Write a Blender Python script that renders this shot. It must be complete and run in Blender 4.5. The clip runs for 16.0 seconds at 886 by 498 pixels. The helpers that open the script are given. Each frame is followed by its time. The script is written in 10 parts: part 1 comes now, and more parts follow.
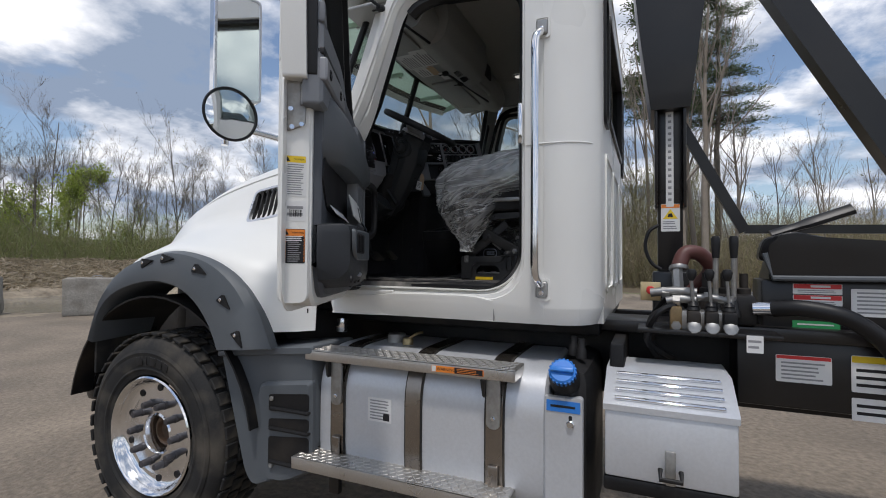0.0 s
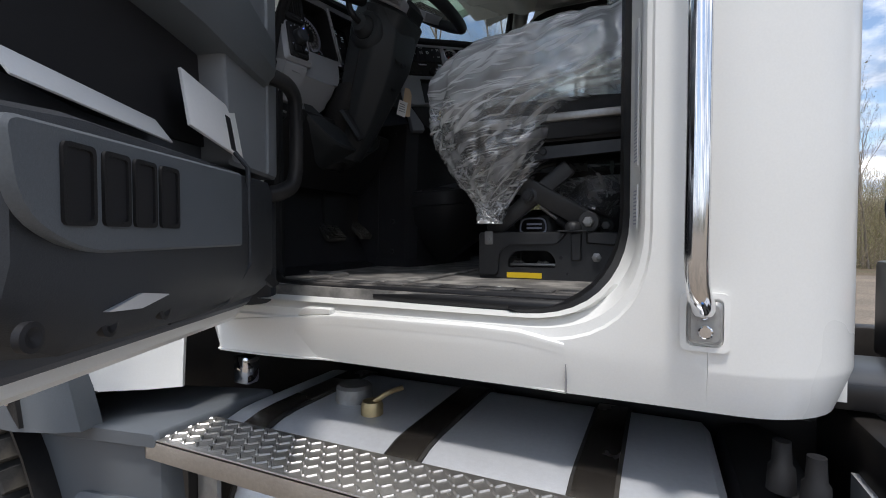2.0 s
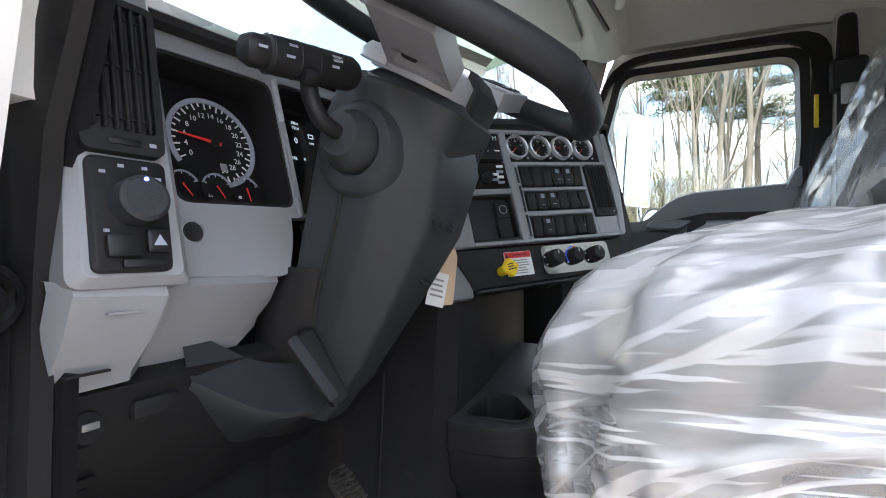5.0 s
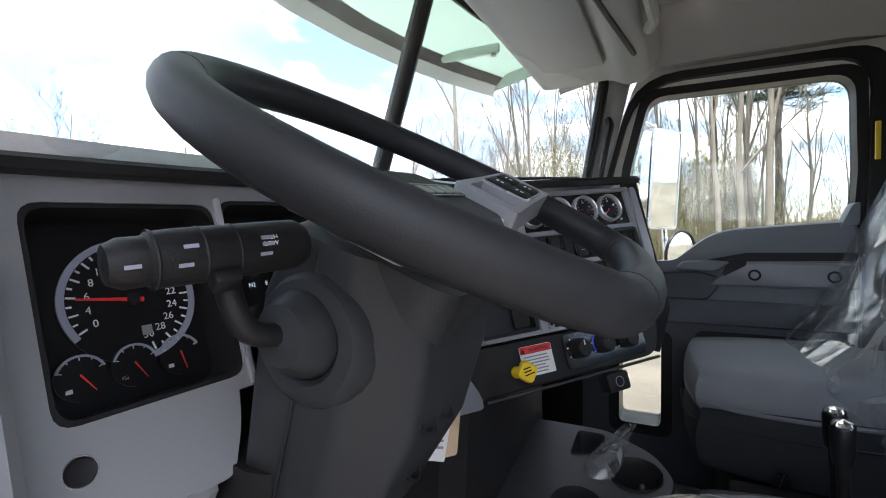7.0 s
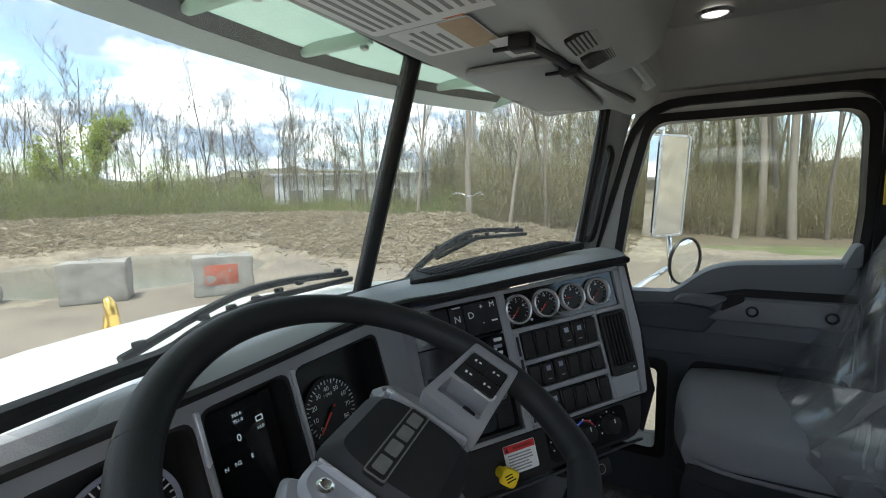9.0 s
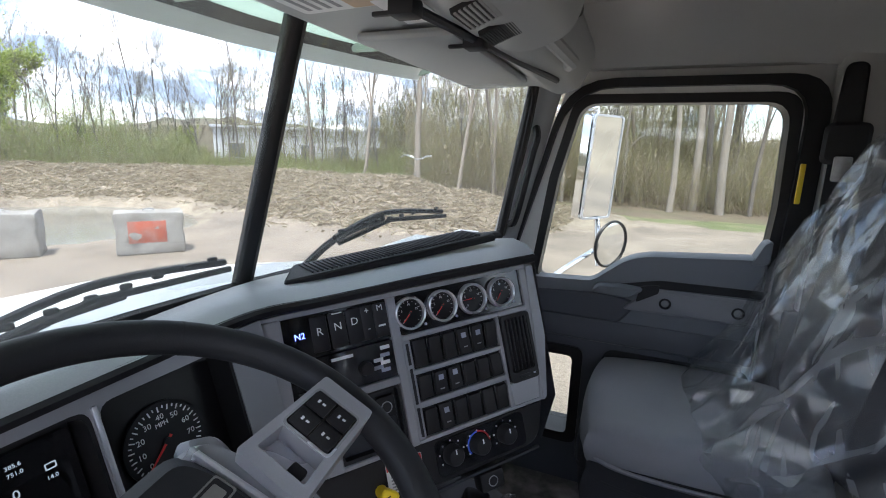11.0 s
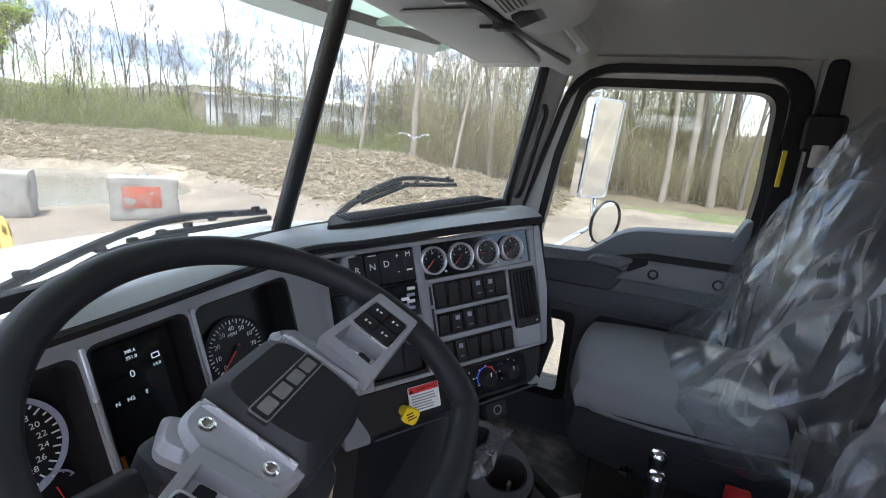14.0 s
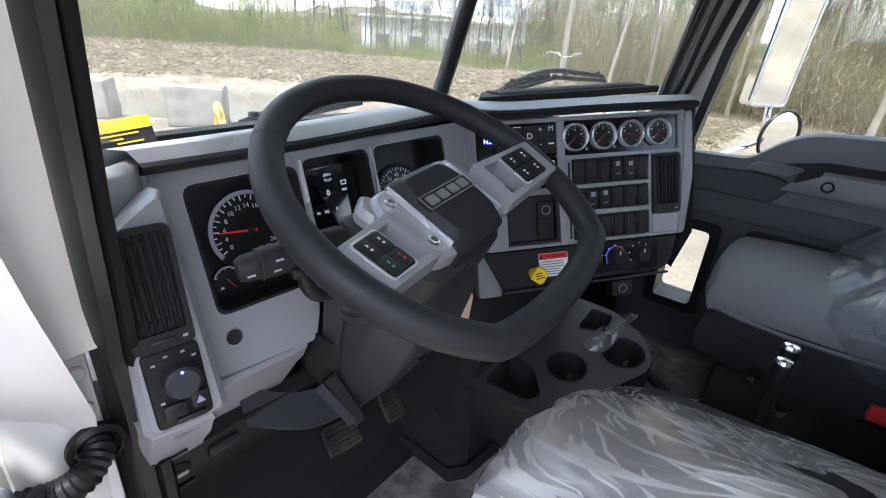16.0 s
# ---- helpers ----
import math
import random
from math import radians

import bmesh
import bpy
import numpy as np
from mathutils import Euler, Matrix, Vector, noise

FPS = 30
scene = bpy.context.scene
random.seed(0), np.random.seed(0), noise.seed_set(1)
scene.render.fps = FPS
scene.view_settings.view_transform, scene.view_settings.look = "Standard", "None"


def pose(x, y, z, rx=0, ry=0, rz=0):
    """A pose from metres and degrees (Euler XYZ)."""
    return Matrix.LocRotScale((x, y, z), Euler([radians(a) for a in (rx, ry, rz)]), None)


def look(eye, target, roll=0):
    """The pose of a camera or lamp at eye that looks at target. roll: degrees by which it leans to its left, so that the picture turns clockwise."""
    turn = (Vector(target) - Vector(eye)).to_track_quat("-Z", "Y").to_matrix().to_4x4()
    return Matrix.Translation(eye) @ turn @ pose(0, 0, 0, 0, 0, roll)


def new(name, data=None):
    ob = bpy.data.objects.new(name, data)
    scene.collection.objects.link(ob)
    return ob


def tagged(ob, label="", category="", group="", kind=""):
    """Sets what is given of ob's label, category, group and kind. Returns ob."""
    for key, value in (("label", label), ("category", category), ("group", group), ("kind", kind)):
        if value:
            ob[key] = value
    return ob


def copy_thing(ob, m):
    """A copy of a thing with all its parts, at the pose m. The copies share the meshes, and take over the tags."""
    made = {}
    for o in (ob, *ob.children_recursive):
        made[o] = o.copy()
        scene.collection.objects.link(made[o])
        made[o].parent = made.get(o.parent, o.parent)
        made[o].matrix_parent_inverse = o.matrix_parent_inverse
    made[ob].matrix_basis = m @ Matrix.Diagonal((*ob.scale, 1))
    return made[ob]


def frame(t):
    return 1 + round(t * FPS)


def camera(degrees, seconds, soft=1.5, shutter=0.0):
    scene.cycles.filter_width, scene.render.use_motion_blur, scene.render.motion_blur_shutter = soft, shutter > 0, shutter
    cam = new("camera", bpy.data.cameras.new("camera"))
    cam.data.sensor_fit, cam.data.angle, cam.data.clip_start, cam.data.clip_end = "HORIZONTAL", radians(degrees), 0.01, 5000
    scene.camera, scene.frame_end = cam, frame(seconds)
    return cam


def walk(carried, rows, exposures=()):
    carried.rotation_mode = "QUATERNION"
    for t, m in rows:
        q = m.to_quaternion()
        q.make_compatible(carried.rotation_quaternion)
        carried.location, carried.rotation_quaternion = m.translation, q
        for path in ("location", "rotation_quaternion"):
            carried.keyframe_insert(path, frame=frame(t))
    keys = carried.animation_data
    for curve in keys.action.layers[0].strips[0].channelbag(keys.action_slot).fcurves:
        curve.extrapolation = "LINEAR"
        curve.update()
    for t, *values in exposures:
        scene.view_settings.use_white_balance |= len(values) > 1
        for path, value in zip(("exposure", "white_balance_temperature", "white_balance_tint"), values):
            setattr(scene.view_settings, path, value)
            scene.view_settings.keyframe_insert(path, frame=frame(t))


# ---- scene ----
cam = camera(86.6, 16.0, soft=1.0)
# seconds, eye, target, roll
PATH = [
    (0, (-0.063, -2.215, 1.434), (-0.863, -0.383, 1.482), 0.4),
    (0.5, (-0.128, -1.971, 1.439), (-0.936, -0.142, 1.473), 0.7),
    (1, (-0.289, -1.71, 1.427), (-1.099, 0.119, 1.432), 0.8),
    (1.5, (-0.427, -1.447, 1.419), (-1.224, 0.387, 1.395), 0.7),
    (2, (-0.507, -1.146, 1.447), (-1.34, 0.671, 1.391), -0.0),
    (2.5, (-0.717, -0.919, 1.448), (-1.517, 0.914, 1.405), 0.4),
    (3, (-0.831, -0.768, 1.465), (-1.59, 1.082, 1.45), 1.5),
    (3.5, (-0.892, -0.669, 1.486), (-1.639, 1.186, 1.475), 1.7),
    (4, (-0.949, -0.553, 1.638), (-1.701, 1.3, 1.67), 0.9),
    (4.5, (-0.965, -0.492, 1.797), (-1.76, 1.342, 1.858), 1.2),
    (4.7, (-0.966, -0.466, 1.854), (-1.786, 1.358, 1.9), 1.2),
    (6.8, (-1.027, -0.286, 2.07), (-1.921, 1.503, 2.047), 0.4),
    (7, (-1.02, -0.285, 2.102), (-1.915, 1.503, 2.075), 0.0),
    (7.5, (-1.002, -0.31, 2.215), (-1.918, 1.466, 2.148), -0.7),
    (8, (-0.994, -0.331, 2.31), (-1.927, 1.434, 2.186), -0.8),
    (10.3, (-0.938, -0.134, 2.422), (-1.831, 1.616, 2.044), -0.4),
    (10.5, (-0.933, -0.132, 2.435), (-1.781, 1.637, 2.046), 0.1),
    (11, (-0.932, -0.112, 2.422), (-1.666, 1.704, 2.017), 1.8),
    (11.5, (-0.928, -0.113, 2.42), (-1.565, 1.733, 1.986), 2.7),
    (12, (-0.911, -0.122, 2.436), (-1.476, 1.739, 1.969), 3.3),
    (12.5, (-0.894, -0.15, 2.438), (-1.417, 1.724, 1.972), 2.8),
    (13, (-0.892, -0.201, 2.42), (-1.405, 1.67, 1.937), 2.4),
    (13.5, (-0.921, -0.219, 2.408), (-1.487, 1.64, 1.935), 3.3),
    (14, (-0.936, -0.246, 2.396), (-1.625, 1.569, 1.915), 4.6),
    (14.5, (-0.93, -0.286, 2.379), (-1.782, 1.443, 1.845), 4.8),
    (15, (-0.921, -0.328, 2.346), (-1.899, 1.297, 1.713), 4.0),
    (15.5, (-0.9, -0.347, 2.318), (-1.961, 1.183, 1.588), 4.0),
    (16, (-0.88, -0.351, 2.313), (-1.984, 1.109, 1.506), 4.2),
]
EXPOSURES = [(0, 0.25, 6500, 12), (1.5, 0.52, 6500, 12), (2.0, 0.82, 6450, 12), (2.5, 0.95, 6450, 13), (3.0, 1.1, 6450, 14), (3.5, 2.45, 6600, 14), (4.0, 3.0, 6650, 14), (4.7, 3.15, 6650, 14), (7.0, 2.75, 6600, 16), (8.0, 2.02, 6800, 4), (10.5, 2.42, 6350, 18), (12.0, 2.7, 6400, 18), (14.2, 2.75, 6400, 18), (15.0, 2.65, 6400, 18), (16.0, 2.95, 6400, 18)]
walk(cam, [(t, look(eye, target, roll)) for t, eye, target, roll in PATH], EXPOSURES)
# ---- world and sun ----
SUN_DIR = Vector((0.08, -0.315, 0.946)).normalized()      # towards the sun: high over the driver side
world = bpy.data.worlds.new("world")
scene.world = world
world.use_nodes = True


def sky_world():
    nt = world.node_tree
    nt.nodes.clear()
    N = nt.nodes.new
    out, bg = N("ShaderNodeOutputWorld"), N("ShaderNodeBackground")
    sky = N("ShaderNodeTexSky")
    sky.sky_type, sky.sun_disc = "NISHITA", False
    sky.sun_elevation = math.asin(SUN_DIR.z)
    sky.sun_rotation = math.atan2(SUN_DIR.x, SUN_DIR.y)
    sky.air_density, sky.dust_density = 1.0, 1.0
    tc, sep = N("ShaderNodeTexCoord"), N("ShaderNodeSeparateXYZ")
    nt.links.new(tc.outputs["Generated"], sep.inputs[0])
    # clouds lie on a flat layer: divide the direction by its height
    zc = N("ShaderNodeMath"); zc.operation = "ADD"; zc.inputs[1].default_value = 0.22
    za = N("ShaderNodeMath"); za.operation = "ABSOLUTE"
    nt.links.new(sep.outputs[2], za.inputs[0]); nt.links.new(za.outputs[0], zc.inputs[0])
    comb = N("ShaderNodeCombineXYZ")
    for i in (0, 1):
        d = N("ShaderNodeMath"); d.operation = "DIVIDE"
        nt.links.new(sep.outputs[i], d.inputs[0]); nt.links.new(zc.outputs[0], d.inputs[1]); nt.links.new(d.outputs[0], comb.inputs[i])
    big, body = N("ShaderNodeTexNoise"), N("ShaderNodeTexNoise")
    big.inputs["Scale"].default_value, big.inputs["Detail"].default_value, big.inputs["Roughness"].default_value = 1.15, 9, 0.58
    big.inputs["Distortion"].default_value = 0.10
    body.inputs["Scale"].default_value, body.inputs["Detail"].default_value, body.inputs["Roughness"].default_value = 1.7, 7, 0.55
    for n in (big, body):
        nt.links.new(comb.outputs[0], n.inputs["Vector"])
    cover, shade = N("ShaderNodeValToRGB"), N("ShaderNodeValToRGB")
    cover.color_ramp.elements[0].position, cover.color_ramp.elements[1].position = 0.42, 0.50
    shade.color_ramp.elements[0].position, shade.color_ramp.elements[1].position = 0.40, 0.56
    shade.color_ramp.elements[0].color, shade.color_ramp.elements[1].color = (9.2, 9.3, 9.5, 1), (2.2, 2.8, 3.8, 1)
    nt.links.new(big.outputs["Fac"], cover.inputs[0]); nt.links.new(body.outputs["Fac"], shade.inputs[0])
    mix = N("ShaderNodeMix"); mix.data_type = "RGBA"
    nt.links.new(cover.outputs[0], mix.inputs[0]); nt.links.new(sky.outputs[0], mix.inputs[6]); nt.links.new(shade.outputs[0], mix.inputs[7])
    nt.links.new(mix.outputs[2], bg.inputs[0]); bg.inputs[1].default_value = 0.11
    nt.links.new(bg.outputs[0], out.inputs[0])


sky_world()
sun = new("sun", bpy.data.lights.new("sun", "SUN"))
sun.data.energy, sun.data.angle, sun.data.color = 1.7, radians(5.0), (1.0, 0.97, 0.93)
sun.matrix_world = look(SUN_DIR * 50, (0, 0, 0))


# ---- materials ----
def mat(name, color, rough=0.5, metal=0.0, vary=0.12, grain=60.0, blotch=3.0, bump=0.0, bump_scale=None, dirt=None, dirt_amount=0.0, dirt_scale=2.0,
        coat=0.0, spread=0.0, spec=0.5):
    """A surface with fine grain, large blotches, optional dirt of its own colour and fine relief, in metres of the thing."""
    m = bpy.data.materials.new(name)
    m.use_nodes = True
    nt = m.node_tree
    b = nt.nodes["Principled BSDF"]
    N, L = nt.nodes.new, nt.links.new
    tc = N("ShaderNodeTexCoord")

    def noise_tex(scale, detail=4.0):
        n = N("ShaderNodeTexNoise")
        n.inputs["Scale"].default_value, n.inputs["Detail"].default_value = scale, detail
        L(tc.outputs["Object"], n.inputs["Vector"])
        return n
    fine, wide = noise_tex(grain), noise_tex(blotch)
    add = N("ShaderNodeMath"); add.operation = "ADD"
    L(fine.outputs["Fac"], add.inputs[0]); L(wide.outputs["Fac"], add.inputs[1])
    gain = N("ShaderNodeMapRange")
    gain.inputs["From Min"].default_value, gain.inputs["From Max"].default_value = 0.6, 1.4
    gain.inputs["To Min"].default_value, gain.inputs["To Max"].default_value = 1 - vary, 1 + vary
    L(add.outputs[0], gain.inputs["Value"])
    val = gain.outputs[0]
    if spread:
        oi = N("ShaderNodeObjectInfo")
        sp = N("ShaderNodeMapRange")
        sp.inputs["To Min"].default_value, sp.inputs["To Max"].default_value = 1 - spread, 1 + spread
        L(oi.outputs["Random"], sp.inputs["Value"])
        mul = N("ShaderNodeMath"); mul.operation = "MULTIPLY"
        L(val, mul.inputs[0]); L(sp.outputs[0], mul.inputs[1])
        val = mul.outputs[0]
    sc = N("ShaderNodeVectorMath"); sc.operation = "SCALE"
    sc.inputs[0].default_value = color[:3]
    L(val, sc.inputs["Scale"])
    col = sc.outputs[0]
    if dirt:
        dn = noise_tex(dirt_scale, 8.0)
        ramp = N("ShaderNodeMapRange")
        ramp.inputs["From Min"].default_value, ramp.inputs["From Max"].default_value = 0.45, 0.75
        ramp.inputs["To Max"].default_value = dirt_amount
        L(dn.outputs["Fac"], ramp.inputs["Value"])
        mx = N("ShaderNodeMix"); mx.data_type = "RGBA"
        mx.inputs[7].default_value = (*dirt, 1)
        L(ramp.outputs[0], mx.inputs[0]); L(col, mx.inputs[6])
        col = mx.outputs[2]
    L(col, b.inputs["Base Color"])
    rr = N("ShaderNodeMapRange")
    rr.inputs["From Min"].default_value, rr.inputs["From Max"].default_value = 0.3, 0.7
    rr.inputs["To Min"].default_value, rr.inputs["To Max"].default_value = max(rough - 0.08, 0.02), min(rough + 0.08, 1)
    L(wide.outputs["Fac"], rr.inputs["Value"]); L(rr.outputs[0], b.inputs["Roughness"])
    b.inputs["Metallic"].default_value = metal
    b.inputs["Coat Weight"].default_value = coat
    b.inputs["Coat Roughness"].default_value = 0.05
    b.inputs["Specular IOR Level"].default_value = spec
    if bump:
        bn = noise_tex(bump_scale or grain, 5.0)
        bp = N("ShaderNodeBump")
        bp.inputs["Strength"].default_value, bp.inputs["Distance"].default_value = 1.0, bump
        L(bn.outputs["Fac"], bp.inputs["Height"]); L(bp.outputs[0], b.inputs["Normal"])
    return m


def glow(name, color, strength=1.0):
    m = bpy.data.materials.new(name)
    m.use_nodes = True
    b = m.node_tree.nodes["Principled BSDF"]
    b.inputs["Base Color"].default_value = (*[c * 0.2 for c in color], 1)
    b.inputs["Emission Color"].default_value = (*color, 1)
    b.inputs["Emission Strength"].default_value = strength
    return m


def glass(name, tint, mix):
    """Thin automotive glass: mostly clear, with a reflection that grows at grazing angles."""
    m = bpy.data.materials.new(name)
    m.use_nodes = True
    nt = m.node_tree
    nt.nodes.clear()
    N, L = nt.nodes.new, nt.links.new
    out, tr, gl, fr, mx = (N("ShaderNode" + k) for k in ("OutputMaterial", "BsdfTransparent", "BsdfGlossy", "LayerWeight", "MixShader"))
    tr.inputs[0].default_value = (*tint, 1)
    gl.inputs["Roughness"].default_value = 0.02
    fr.inputs["Blend"].default_value = 0.5
    pw = N("ShaderNodeMath"); pw.operation = "POWER"; pw.inputs[1].default_value = 4.0
    k = N("ShaderNodeMath"); k.operation = "MULTIPLY_ADD"; k.inputs[1].default_value, k.inputs[2].default_value = mix, 0.025
    L(fr.outputs["Facing"], pw.inputs[0]); L(pw.outputs[0], k.inputs[0]); L(k.outputs[0], mx.inputs[0]); L(tr.outputs[0], mx.inputs[1]); L(gl.outputs[0], mx.inputs[2]); L(mx.outputs[0], out.inputs[0])
    return m


def film(name, milky=0.06, lines=0.45, top=None, ways=((0.3, 0.1, 1.0), (-0.4, 0.3, 1.0), (0.6, -0.5, 0.7)), size=1.0, turns=None):
    """Thin clear polythene wrap: crumpled into sharp facets that glint, with pale streaks along its folds painted as
    further glints; top: heights between which it whitens, for further layers and for light from above; turns: the
    folds' angles on a sheet that carries its own plan.
    """
    m = bpy.data.materials.new(name)
    m.use_nodes = True
    nt = m.node_tree
    nt.nodes.clear()
    N, L = nt.nodes.new, nt.links.new

    def calc(op, a, b=None, c=None):
        n = N("ShaderNodeMath")
        n.operation = op
        for i, v in enumerate((a, b, c)):
            if isinstance(v, (int, float)):
                n.inputs[i].default_value = v
            elif v is not None:
                L(v, n.inputs[i])
        return n.outputs[0]

    def ramp(v, lo, hi, to=1.0):
        n = N("ShaderNodeMapRange")
        n.interpolation_type = "SMOOTHSTEP"
        n.inputs["From Min"].default_value, n.inputs["From Max"].default_value, n.inputs["To Max"].default_value = lo, hi, to
        L(v, n.inputs["Value"])
        return n.outputs[0]
    out, tr, df, tl, gl, m1, m2, m3 = (N("ShaderNode" + k) for k in ("OutputMaterial", "BsdfTransparent", "BsdfDiffuse", "BsdfTranslucent", "BsdfGlossy", "MixShader", "MixShader", "MixShader"))
    tr.inputs[0].default_value = (0.95, 0.955, 0.96, 1)
    df.inputs[0].default_value = tl.inputs[0].default_value = (0.88, 0.89, 0.90, 1)
    gl.inputs["Roughness"].default_value = 0.20
    tc = N("ShaderNodeTexCoord")
    bend = N("ShaderNodeTexNoise")
    bend.inputs["Scale"].default_value, bend.inputs["Detail"].default_value = 7.0, 1.0
    sh = N("ShaderNodeVectorMath"); sh.operation = "MULTIPLY_ADD"
    sh.inputs[1].default_value = (0.035, 0.035, 0.035)
    src = tc.outputs["UV" if turns else "Object"]
    L(tc.outputs["Object"], bend.inputs["Vector"]); L(bend.outputs["Color"], sh.inputs[0]); L(src, sh.inputs[2])
    relief = streak = None
    for k, (scale, way, long, deep) in enumerate(((14.0, ways[0], 7.0, 1.0), (30.0, ways[1], 11.0, 0.40), (56.0, ways[2], 13.0, 0.16))):
        mp, vo, no = N("ShaderNodeMapping"), N("ShaderNodeTexVoronoi"), N("ShaderNodeTexNoise")
        mp.vector_type = "TEXTURE"
        mp.inputs["Scale"].default_value, mp.inputs["Rotation"].default_value = (1.0, 1.0, long), Vector(way).to_track_quat("Z", "Y").to_euler()
        if turns:
            mp.inputs["Scale"].default_value, mp.inputs["Rotation"].default_value = (long * 0.8, 1.0, 1.0), (0, 0, radians(turns[k]))
        L(sh.outputs[0], mp.inputs[0])
        # facets meeting in sharp creases
        vo.inputs["Scale"].default_value = scale * size
        L(mp.outputs[0], vo.inputs["Vector"])
        h = calc("MULTIPLY", vo.outputs["Distance"], deep)
        relief = h if relief is None else calc("ADD", relief, h)
        # pale slivers drawn out along the folds, glints put into the colour
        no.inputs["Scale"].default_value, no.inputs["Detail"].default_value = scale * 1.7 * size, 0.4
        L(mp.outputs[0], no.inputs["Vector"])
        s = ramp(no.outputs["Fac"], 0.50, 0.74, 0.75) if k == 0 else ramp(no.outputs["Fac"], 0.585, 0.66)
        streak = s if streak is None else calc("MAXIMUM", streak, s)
    bp = N("ShaderNodeBump")
    bp.inputs["Distance"].default_value, bp.inputs["Strength"].default_value = 0.012, 0.42
    L(relief, bp.inputs["Height"])
    for n in (df, tl, gl):
        L(bp.outputs[0], n.inputs["Normal"])
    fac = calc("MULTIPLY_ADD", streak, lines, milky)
    # whitened with height: extra layers, and light from above painted in
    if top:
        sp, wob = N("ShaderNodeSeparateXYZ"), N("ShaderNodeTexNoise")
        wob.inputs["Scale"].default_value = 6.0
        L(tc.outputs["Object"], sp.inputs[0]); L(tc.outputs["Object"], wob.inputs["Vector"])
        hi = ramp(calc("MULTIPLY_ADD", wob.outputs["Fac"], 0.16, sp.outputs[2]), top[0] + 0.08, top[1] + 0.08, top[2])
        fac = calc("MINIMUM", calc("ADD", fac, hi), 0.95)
    fr = N("ShaderNodeLayerWeight")
    fr.inputs["Blend"].default_value = 0.30
    L(bp.outputs[0], fr.inputs["Normal"])
    m1.inputs[0].default_value = 0.5
    L(df.outputs[0], m1.inputs[1]); L(tl.outputs[0], m1.inputs[2])
    L(fac, m2.inputs[0]); L(tr.outputs[0], m2.inputs[1]); L(m1.outputs[0], m2.inputs[2])
    L(calc("MULTIPLY_ADD", fr.outputs["Facing"], 0.34, 0.085), m3.inputs[0]); L(m2.outputs[0], m3.inputs[1]); L(gl.outputs[0], m3.inputs[2])
    L(m3.outputs[0], out.inputs[0])
    return m


def acrylic(name, color):
    """Tinted plastic sheet that light shines through."""
    m = mat(name, color, 0.3, vary=0.06, grain=40, blotch=3, dirt=(0.38, 0.36, 0.30), dirt_amount=0.25)
    nt = m.node_tree
    b, out = nt.nodes["Principled BSDF"], nt.nodes["Material Output"]
    tl, mx = nt.nodes.new("ShaderNodeBsdfTranslucent"), nt.nodes.new("ShaderNodeMixShader")
    tl.inputs[0].default_value = (*color, 1)
    mx.inputs[0].default_value = 0.6
    nt.links.new(b.outputs[0], mx.inputs[1]); nt.links.new(tl.outputs[0], mx.inputs[2]); nt.links.new(mx.outputs[0], out.inputs[0])
    return m


def dust_haze_glass(name, tint, mix, dust):
    """Windshield glass with a thin even film of dust, which also paints in the haze of reflections."""
    m = glass(name, tint, mix)
    nt = m.node_tree
    out = next(n for n in nt.nodes if n.type == "OUTPUT_MATERIAL")
    src = out.inputs[0].links[0].from_socket
    N, L = nt.nodes.new, nt.links.new
    df, tl, m1, m2 = N("ShaderNodeBsdfDiffuse"), N("ShaderNodeBsdfTranslucent"), N("ShaderNodeMixShader"), N("ShaderNodeMixShader")
    tc, no, mr = N("ShaderNodeTexCoord"), N("ShaderNodeTexNoise"), N("ShaderNodeMapRange")
    no.inputs["Scale"].default_value, no.inputs["Detail"].default_value = 3.0, 8
    mr.inputs["To Min"].default_value, mr.inputs["To Max"].default_value = dust * 0.5, dust * 1.5
    L(tc.outputs["Object"], no.inputs["Vector"]); L(no.outputs["Fac"], mr.inputs["Value"])
    df.inputs[0].default_value = tl.inputs[0].default_value = (0.7, 0.69, 0.66, 1)
    m1.inputs[0].default_value = 0.6
    L(df.outputs[0], m1.inputs[1]); L(tl.outputs[0], m1.inputs[2])
    L(mr.outputs[0], m2.inputs[0]); L(src, m2.inputs[1]); L(m1.outputs[0], m2.inputs[2]); L(m2.outputs[0], out.inputs[0])
    return m


M_WHITE = mat("white_paint", (0.80, 0.80, 0.77), 0.30, vary=0.03, grain=300, blotch=1.2, coat=0.15, dirt=(0.45, 0.40, 0.33), dirt_amount=0.10, dirt_scale=1.4)
M_GREYPL = mat("slate_plastic", (0.098, 0.110, 0.122), 0.48, vary=0.12, grain=400, blotch=4, bump=0.0004, bump_scale=700, dirt=(0.25, 0.22, 0.18), dirt_amount=0.12, spec=0.35)
M_BLACK = mat("black_paint", (0.006, 0.006, 0.007), 0.34, vary=0.2, grain=120, blotch=3, coat=0.10, dirt=(0.12, 0.10, 0.08), dirt_amount=0.10)
M_BLKPL = mat("black_plastic", (0.012, 0.012, 0.013), 0.55, vary=0.2, grain=500, blotch=6, bump=0.0003, bump_scale=900, dirt=(0.10, 0.09, 0.08), dirt_amount=0.08, spec=0.28)
M_RUBBER = mat("rubber", (0.022, 0.022, 0.022), 0.75, vary=0.25, grain=150, blotch=4, bump=0.0006, dirt=(0.20, 0.17, 0.13), dirt_amount=0.45, dirt_scale=5, spec=0.3)
M_DOORTRIM = mat("door_trim_plastic", (0.078, 0.085, 0.098), 0.5, vary=0.08, grain=600, blotch=5, bump=0.0004, bump_scale=800, spec=0.35)
